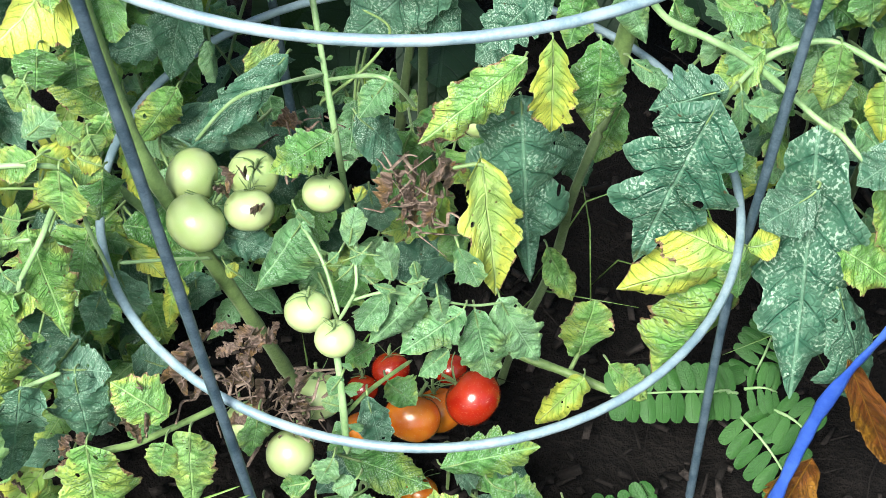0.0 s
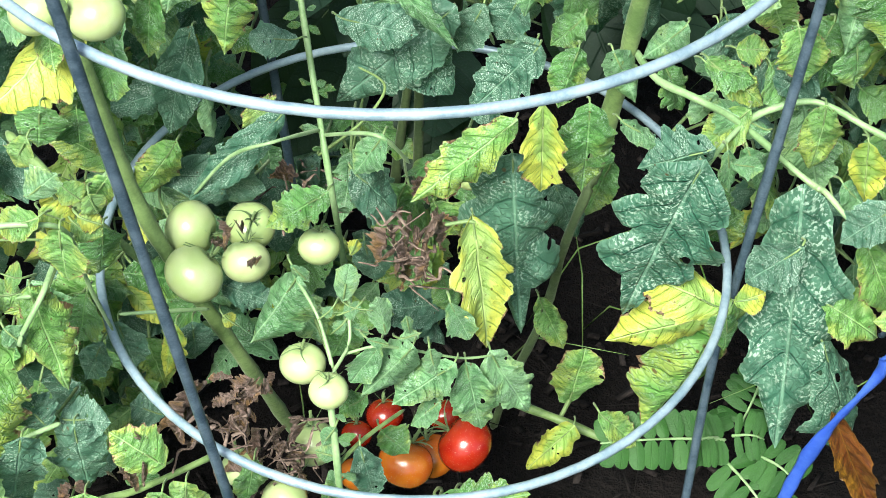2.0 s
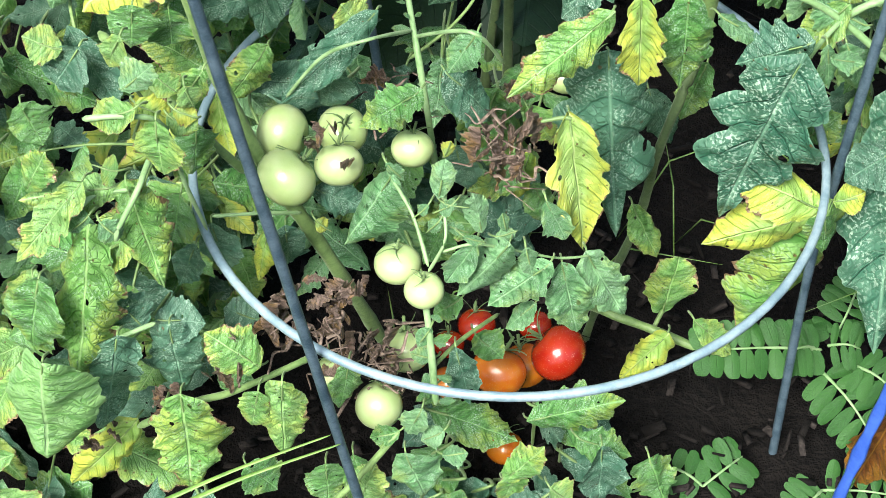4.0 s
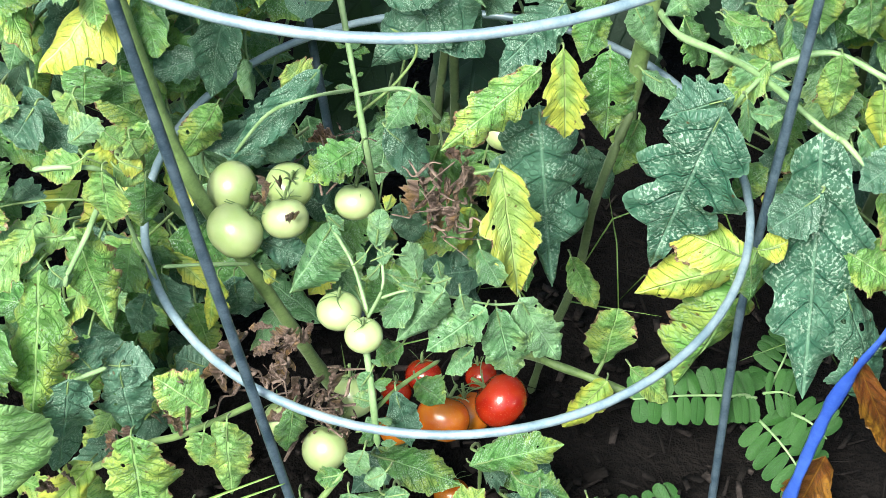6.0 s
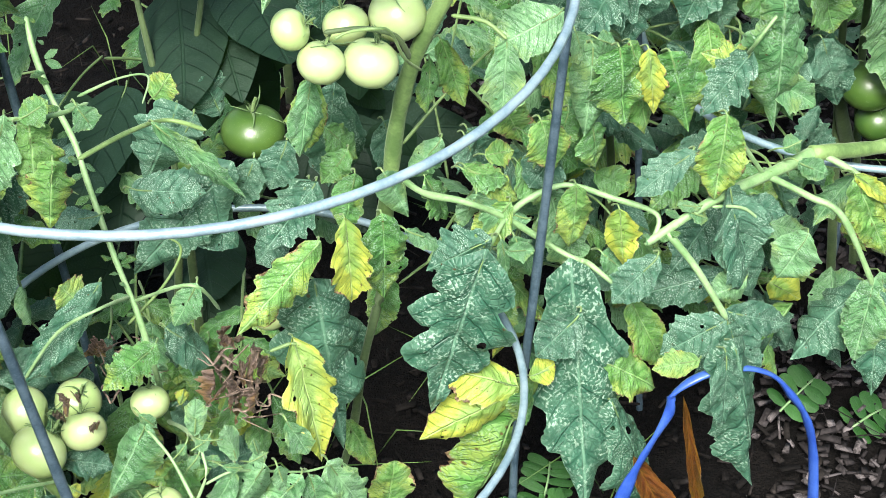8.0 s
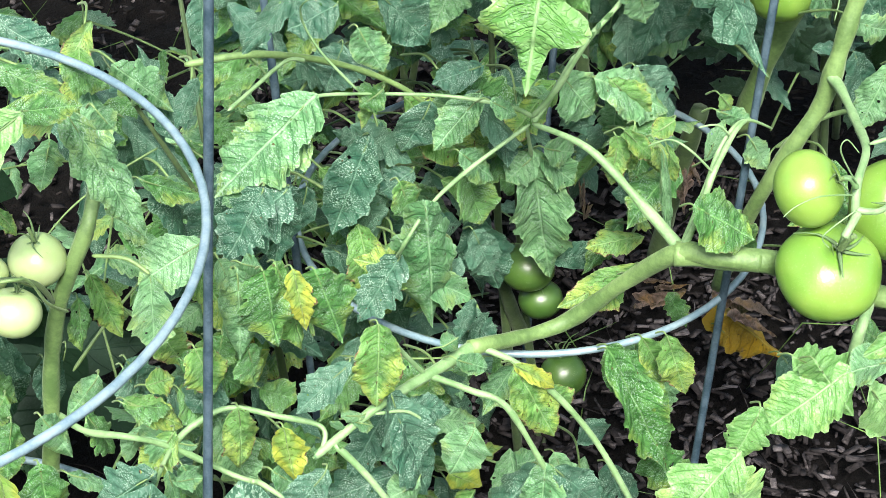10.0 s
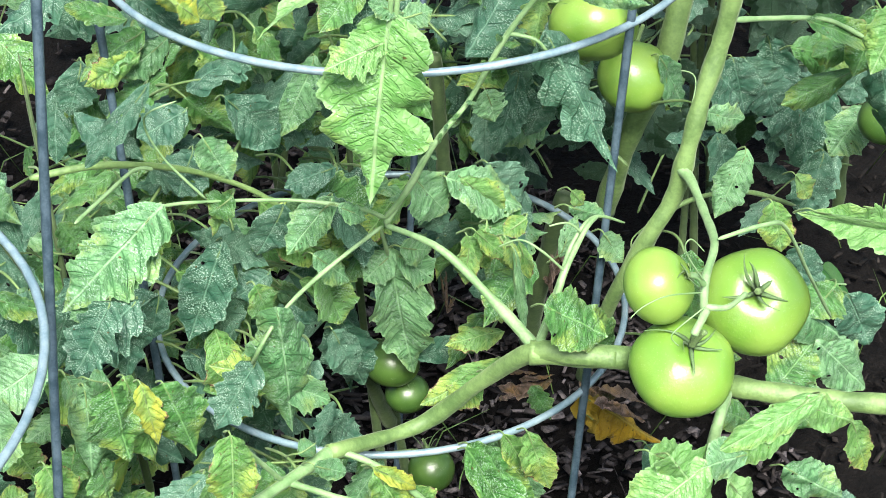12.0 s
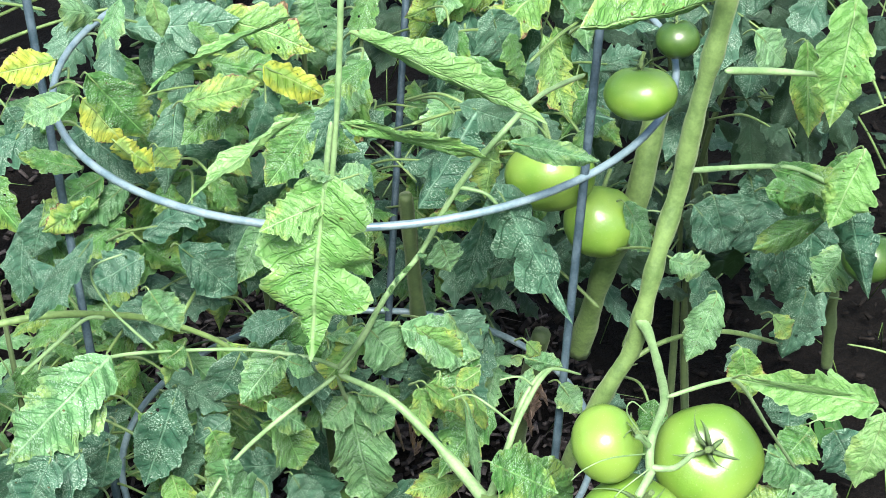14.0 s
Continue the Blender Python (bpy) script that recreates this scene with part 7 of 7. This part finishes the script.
def chips(bm, count, x0, x1, y0, y1, big):
    """Splintered chips, lying every way on the soil."""
    for k in range(count):
        x, y = rng.uniform(x0, x1), rng.uniform(y0, y1)
        sx, sy, sz = big * rng.uniform(0.0015, 0.0085), big * rng.uniform(0.0006, 0.0030), rng.uniform(0.0004, 0.0014)
        m = pose(x, y, 0.012 + rng.uniform(-0.004, 0.010), rng.uniform(-25, 25), rng.uniform(-25, 25), rng.uniform(0, 180))
        vs = [bm.verts.new(m @ Vector((a * sx * rng.uniform(0.7, 1.1), b * sy * rng.uniform(0.6, 1.2), c * sz))) for a, b, c in ((-1, -1, -1), (1, -1, -1), (1, 1, -1), (-1, 1, -1), (-1, -1, 1), (1, -1, 1), (1, 1, 1), (-1, 1, 1))]
        for q in ((0, 3, 2, 1), (4, 5, 6, 7), (0, 1, 5, 4), (1, 2, 6, 5), (2, 3, 7, 6), (3, 0, 4, 7)):
            bm.faces.new([vs[i] for i in q])


def dry_stalks(bm, count, x0, x1, y0, y1):
    for k in range(count):
        p = Vector((rng.uniform(x0, x1), rng.uniform(y0, y1), 0.018))
        a, ln, w = rng.uniform(0, 6.28), rng.uniform(0.015, 0.06), rng.uniform(0.0004, 0.0011)
        d, e = Vector((math.cos(a), math.sin(a), rng.uniform(-0.1, 0.15))), Vector((rng.uniform(-1, 1), rng.uniform(-1, 1), rng.uniform(-0.2, 0.3)))
        tube(bm, [p, p + d * ln * 0.5 + e * ln * 0.12, p + d * ln + e * ln * 0.05], w, w * 0.5, 4)


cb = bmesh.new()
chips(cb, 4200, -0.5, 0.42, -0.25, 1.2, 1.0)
# darkened chips instead of pale mulch, as shade on the right
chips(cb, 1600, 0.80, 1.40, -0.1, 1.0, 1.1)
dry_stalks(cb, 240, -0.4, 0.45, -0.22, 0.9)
tagged(new("bark_chips", mesh_of(cb, "bark_chips", BARK)), "scattered bark chips and twigs on damp soil, darkened for shade", "mulch", kind="stuff")
mb = bmesh.new()
chips(mb, 5200, 0.38, 0.84, -0.15, 0.85, 1.1)
chips(mb, 1300, 0.20, 0.84, 0.45, 1.4, 1.2)
dry_stalks(mb, 220, 0.38, 0.86, -0.1, 0.8)
tagged(new("wood_mulch", mesh_of(mb, "wood_mulch", MULCH)), "grey weathered wood mulch and dry stalks over soil", "mulch", kind="stuff")

gb2 = bmesh.new()
for k in range(260):
    x, y = rng.uniform(-0.5, 1.3), rng.uniform(0.05, 1.3)
    p = Vector((x, y, 0.0))
    d = Vector((rng.uniform(-1, 1), rng.uniform(-1, 1), 0)).normalized()
    ln = rng.uniform(0.04, 0.14)
    tube(gb2, [p, p + d * ln * 0.3 + Vector((0, 0, ln * 0.6)), p + d * ln * 0.8 + Vector((0, 0, ln * 0.7))], 0.0012, 0.0003, 3)
tagged(new("grass", mesh_of(gb2, "grass", GRASS)), "thin sparse grass blades under the plants", "grass", kind="stuff")


# ---- foliage behind and between ----
def bush(label, cx, cy, rx, ry, z0, z1, count, styles, seed, trunk=True, size=1.0):
    ob = thing("tomato_plant", label, "tomato plant", "tomato plants")
    r = random.Random(seed)
    if trunk:
        for k in range(2):
            a = r.uniform(0, 6.28)
            top = Vector((cx + rx * 0.5 * math.cos(a), cy + ry * 0.5 * math.sin(a), z1 * 0.95))
            stem(ob, [(cx + 0.02 * k, cy, 0.0), (cx + 0.02 * k + r.uniform(-.03, .03), cy + r.uniform(-.03, .03), z1 * 0.45), top], 0.0042, 0.0012, STEM_SHADED, "trunk")
    n = 0
    while n < count:
        p = Vector((cx + r.uniform(-rx, rx), cy + r.uniform(-ry, ry), r.uniform(z0, z1)))
        if hollow(p):
            if r.random() < 0.02:
                n += 1
            continue
        a = r.uniform(0, 6.28)
        d = Vector((math.cos(a), math.sin(a) - 0.35, r.uniform(-0.1, 0.7)))
        q = p - d * 0.05
        if hollow(p + d.normalized() * 0.06):
            n += 0.2
            continue
        compound(ob, q, d, size * r.uniform(0.10, 0.16), r.choice(styles), r)
        n += 1
    return ob


bush("tomato foliage crowded behind the fruiting plant in the cage", -0.02, 0.20, 0.22, 0.14, 0.06, 0.50, 46, ("dark", "green", "fresh", "dark"), 1)
bush("lime-green diseased tomato foliage at the edge of the bed", -0.34, 0.03, 0.20, 0.14, 0.02, 0.42, 44, ("lime", "green", "fresh", "dark"), 2)
bush("sprawling tomato foliage between the two wire cages", 0.26, 0.22, 0.18, 0.14, 0.04, 0.52, 46, ("fresh", "green", "dark", "lime", "dark"), 3)
bush("tomato foliage spilling out of the second wire cage", 0.50, 0.26, 0.18, 0.16, 0.20, 0.62, 46, ("fresh", "green", "dark", "dark"), 4)
# shade behind the trunk comes from the darkened "shade" leaf colour
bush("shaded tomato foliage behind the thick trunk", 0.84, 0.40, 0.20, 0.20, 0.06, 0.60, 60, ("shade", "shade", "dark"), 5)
bush("tomato foliage at the back of the bed", -0.30, 0.48, 0.25, 0.18, 0.04, 0.52, 46, ("green", "lime", "dark"), 6)
bush("dense tomato foliage in the second row", 0.12, 0.60, 0.26, 0.20, 0.05, 0.60, 50, ("dark", "green", "fresh"), 7, size=1.15)
bush("dense leafy tomato plant in the second row", 0.56, 0.66, 0.26, 0.20, 0.05, 0.66, 50, ("dark", "green", "fresh"), 8, size=1.15)
bush("leafy tomato plant in the second row, shade in its leaf colour", 1.02, 0.74, 0.26, 0.24, 0.05, 0.70, 50, ("shade", "dark", "shade"), 9, size=1.15)
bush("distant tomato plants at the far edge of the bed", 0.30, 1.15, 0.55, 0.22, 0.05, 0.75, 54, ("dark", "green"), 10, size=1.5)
bush("distant tomato plants at the far corner, leaves coloured for shade", 1.20, 1.25, 0.50, 0.28, 0.05, 0.80, 54, ("shade", "dark"), 12, size=1.5)

# a pepper plant with broad smooth leaves, in shade that their colour includes
stem(pepper_plant, [(0.02, 0.36, 0.0), (0.03, 0.35, 0.25), (0.05, 0.36, 0.42)], 0.006, 0.004, STEM_SHADED)
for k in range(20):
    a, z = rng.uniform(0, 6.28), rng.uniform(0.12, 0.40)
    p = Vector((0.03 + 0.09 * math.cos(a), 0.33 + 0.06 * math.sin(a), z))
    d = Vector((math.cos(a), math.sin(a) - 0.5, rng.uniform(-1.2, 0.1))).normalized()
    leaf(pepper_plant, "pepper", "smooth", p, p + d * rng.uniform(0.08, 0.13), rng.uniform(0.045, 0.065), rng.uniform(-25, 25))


# ---- leaflets that close the canopy near its face ----
def scatter(plant, count, x0, x1, y0, y1, z0, z1, styles, seed):
    r = random.Random(seed)
    n = 0
    while n < count:
        p = Vector((r.uniform(x0, x1), r.uniform(y0, y1), r.uniform(z0, z1)))
        n += 1
        d = Vector((r.uniform(-1, 1), r.uniform(-0.5, 0.2), r.uniform(-1.3, 0.3))).normalized()
        ln = r.uniform(0.030, 0.066)
        if hollow(p) or hollow(p + d * ln) or in_the_way(p, p + d * ln):
            continue
        leaf(plant, r.choice(styles), r.choice(("tomato", "ovate", "tomato")), p, p + d * ln, ln * r.uniform(0.5, 0.68), r.uniform(-35, 35), True)
        if r.random() < 0.5:
            stem(plant, [p + d * 0.01, p - d * 0.006 + Vector((0, 0.02, -0.004)), p - d * 0.012 + Vector((0, 0.06, -0.03))], 0.0008, 0.0010, STEM, "leaf_stalk", 5)


def twigs(plant, count, x0, x1, y0, y1, z0, z1, seed):
    """Thin bare leaf stalks and tendrils in the canopy."""
    r = random.Random(seed)
    for k in range(count):
        p = Vector((r.uniform(x0, x1), r.uniform(y0, y1), r.uniform(z0, z1)))
        if hollow(p):
            continue
        d = Vector((r.uniform(-1, 1), r.uniform(-0.4, 0.4), r.uniform(-0.5, 0.8))).normalized()
        e = Vector((r.uniform(-1, 1), r.uniform(-0.4, 0.4), r.uniform(-1, 0.4))).normalized()
        ln = r.uniform(0.05, 0.13)
        w = r.uniform(0.0006, 0.0013)
        stem(plant, [p, p + d * ln * 0.4, p + d * ln * 0.75 + e * ln * 0.12, p + d * ln * 0.9 + e * ln * 0.4], w, w * 0.55, r.choice((STEM, STEM_PALE)), "leaf_stalk", 5)


DRY = plain("dry_leaf", rgb(0.010, 0.006, 0.004), rgb(0.200, 0.152, 0.118), 120, 0.85, 0.6, 0.0008, 0.0, 0.2)


def shrivelled(plant, centre, spread, count, seed):
    """Dead leaves dried to thin curled ribbons."""
    r = random.Random(seed)
    for k in range(count):
        p = Vector(centre) + Vector([r.gauss(0, q) for q in spread])
        d = Vector((r.uniform(-1, 1), r.uniform(-0.6, 0.6), r.uniform(-1.4, 0.5))).normalized()
        e = Vector((r.uniform(-1, 1), r.uniform(-1, 1), r.uniform(-1, 1)))
        ln = r.uniform(0.010, 0.026)
        pts = [p, p + d * ln * 0.3 + e * ln * 0.15, p + d * ln * 0.6 - e * ln * 0.12, p + d * ln * 0.85 + e * ln * 0.18, p + d * ln + e * ln * 0.35]
        part("dry_ribbon", tube(bmesh.new(), smooth_path(pts, 5), r.uniform(0.0008, 0.0018), 0.0006, 6, wobble=0.9, flat=0.35), DRY, plant, "dead brown curled leaf")


shrivelled(inner_plant, (-0.003, -0.030, 0.272), (0.006, 0.005, 0.012), 20, 51)
shrivelled(inner_plant, (-0.068, -0.082, 0.170), (0.010, 0.007, 0.012), 36, 52)
shrivelled(inner_plant, (-0.098, -0.078, 0.212), (0.013, 0.010, 0.009), 22, 53)
shrivelled(inner_plant, (-0.060, 0.055, 0.238), (0.010, 0.006, 0.005), 12, 54)


def sprouts(plant, pts, count, seed):
    """Tiny leaflets in tufts along a hairy stem."""
    r, line = random.Random(seed), smooth_path(pts, 12)
    for k in range(count):
        p = line[r.randrange(len(line))]
        d = Vector((r.choice((-1, 1)) * r.uniform(0.5, 1), r.uniform(-0.5, 0.1), r.uniform(-0.5, 0.7))).normalized()
        ln = r.uniform(0.006, 0.014)
        leaf(plant, r.choice(("green", "fresh")), "ovate", p + d * 0.002, p + d * ln, ln * 0.5, r.uniform(-40, 40), True)


def low_leaves(plant, count, x0, x1, y0, y1, z0, z1, styles, seed):
    """Leaves that lie low before the fruit, clear of what hangs there."""
    r = random.Random(seed)
    for k in range(count):
        p = Vector((r.uniform(x0, x1), r.uniform(y0, y1), r.uniform(z0, z1)))
        d = Vector((r.uniform(-1, 1), r.uniform(-0.6, 0.2), r.uniform(-0.7, 0.3))).normalized()
        ln = r.uniform(0.030, 0.055)
        q = p + d * ln
        if q.z < 0.012 or in_the_way(p, q):
            continue
        leaf(plant, r.choice(styles), r.choice(("tomato", "ovate")), p, q, ln * r.uniform(0.5, 0.65), r.uniform(-30, 30), True)
        stem(plant, [p + d * 0.01, p - d * 0.005, p + Vector((0, 0.02, -0.02)), Vector((p.x, p.y + 0.03, 0.0))], 0.0008, 0.0012, STEM, "leaf_stalk", 5)


sprouts(inner_plant, [(-0.082, 0.180, 0.402), (-0.067, 0.120, 0.352), (-0.055, 0.070, 0.301), (-0.049, 0.040, 0.288), (-0.038, 0.030, 0.201)], 34, 41)
sprouts(inner_plant, [(-0.041, -0.090, 0.236), (-0.038, -0.100, 0.213), (-0.035, -0.110, 0.174)], 10, 42)
sprouts(trailing_plant, [(0.245, 0.002, 0.305), (0.285, 0.005, 0.325), (0.328, 0.028, 0.318), (0.367, 0.045, 0.315)], 12, 43)
sprouts(second_plant, [(0.430, 0.100, 0.432), (0.457, 0.080, 0.492), (0.498, 0.070, 0.557)], 14, 44)
low_leaves(inner_plant, 44, -0.05, 0.06, -0.13, -0.02, 0.03, 0.09, ("green", "dark", "green", "dark"), 45)
low_leaves(outer_plant, 40, -0.22, -0.05, -0.20, -0.10, 0.03, 0.10, ("green", "lime", "dark"), 46)
twigs(inner_plant, 6, -0.22, 0.02, 0.05, 0.14, 0.10, 0.5, 31)
twigs(outer_plant, 5, -0.5, -0.15, -0.12, 0.1, 0.05, 0.4, 32)
twigs(trailing_plant, 6, 0.14, 0.46, 0.03, 0.16, 0.12, 0.55, 33)
# foliage above view, added to shade the back right of the bed
bush("added unseen foliage high behind the thick trunk, casting shade", 0.95, 0.55, 0.28, 0.20, 0.50, 0.92, 46, ("shade", "shade", "dark"), 14, size=1.2)
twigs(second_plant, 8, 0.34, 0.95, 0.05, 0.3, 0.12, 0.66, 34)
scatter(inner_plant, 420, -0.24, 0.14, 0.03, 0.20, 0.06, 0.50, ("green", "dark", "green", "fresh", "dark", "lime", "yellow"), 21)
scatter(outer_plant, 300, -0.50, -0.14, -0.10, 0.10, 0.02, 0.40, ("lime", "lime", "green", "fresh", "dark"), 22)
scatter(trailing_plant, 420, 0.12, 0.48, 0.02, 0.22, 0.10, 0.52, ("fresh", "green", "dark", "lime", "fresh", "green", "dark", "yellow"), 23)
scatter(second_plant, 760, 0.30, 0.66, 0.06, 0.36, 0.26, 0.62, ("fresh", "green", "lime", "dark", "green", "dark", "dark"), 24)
# darkened leaves again, standing in for shade on the right
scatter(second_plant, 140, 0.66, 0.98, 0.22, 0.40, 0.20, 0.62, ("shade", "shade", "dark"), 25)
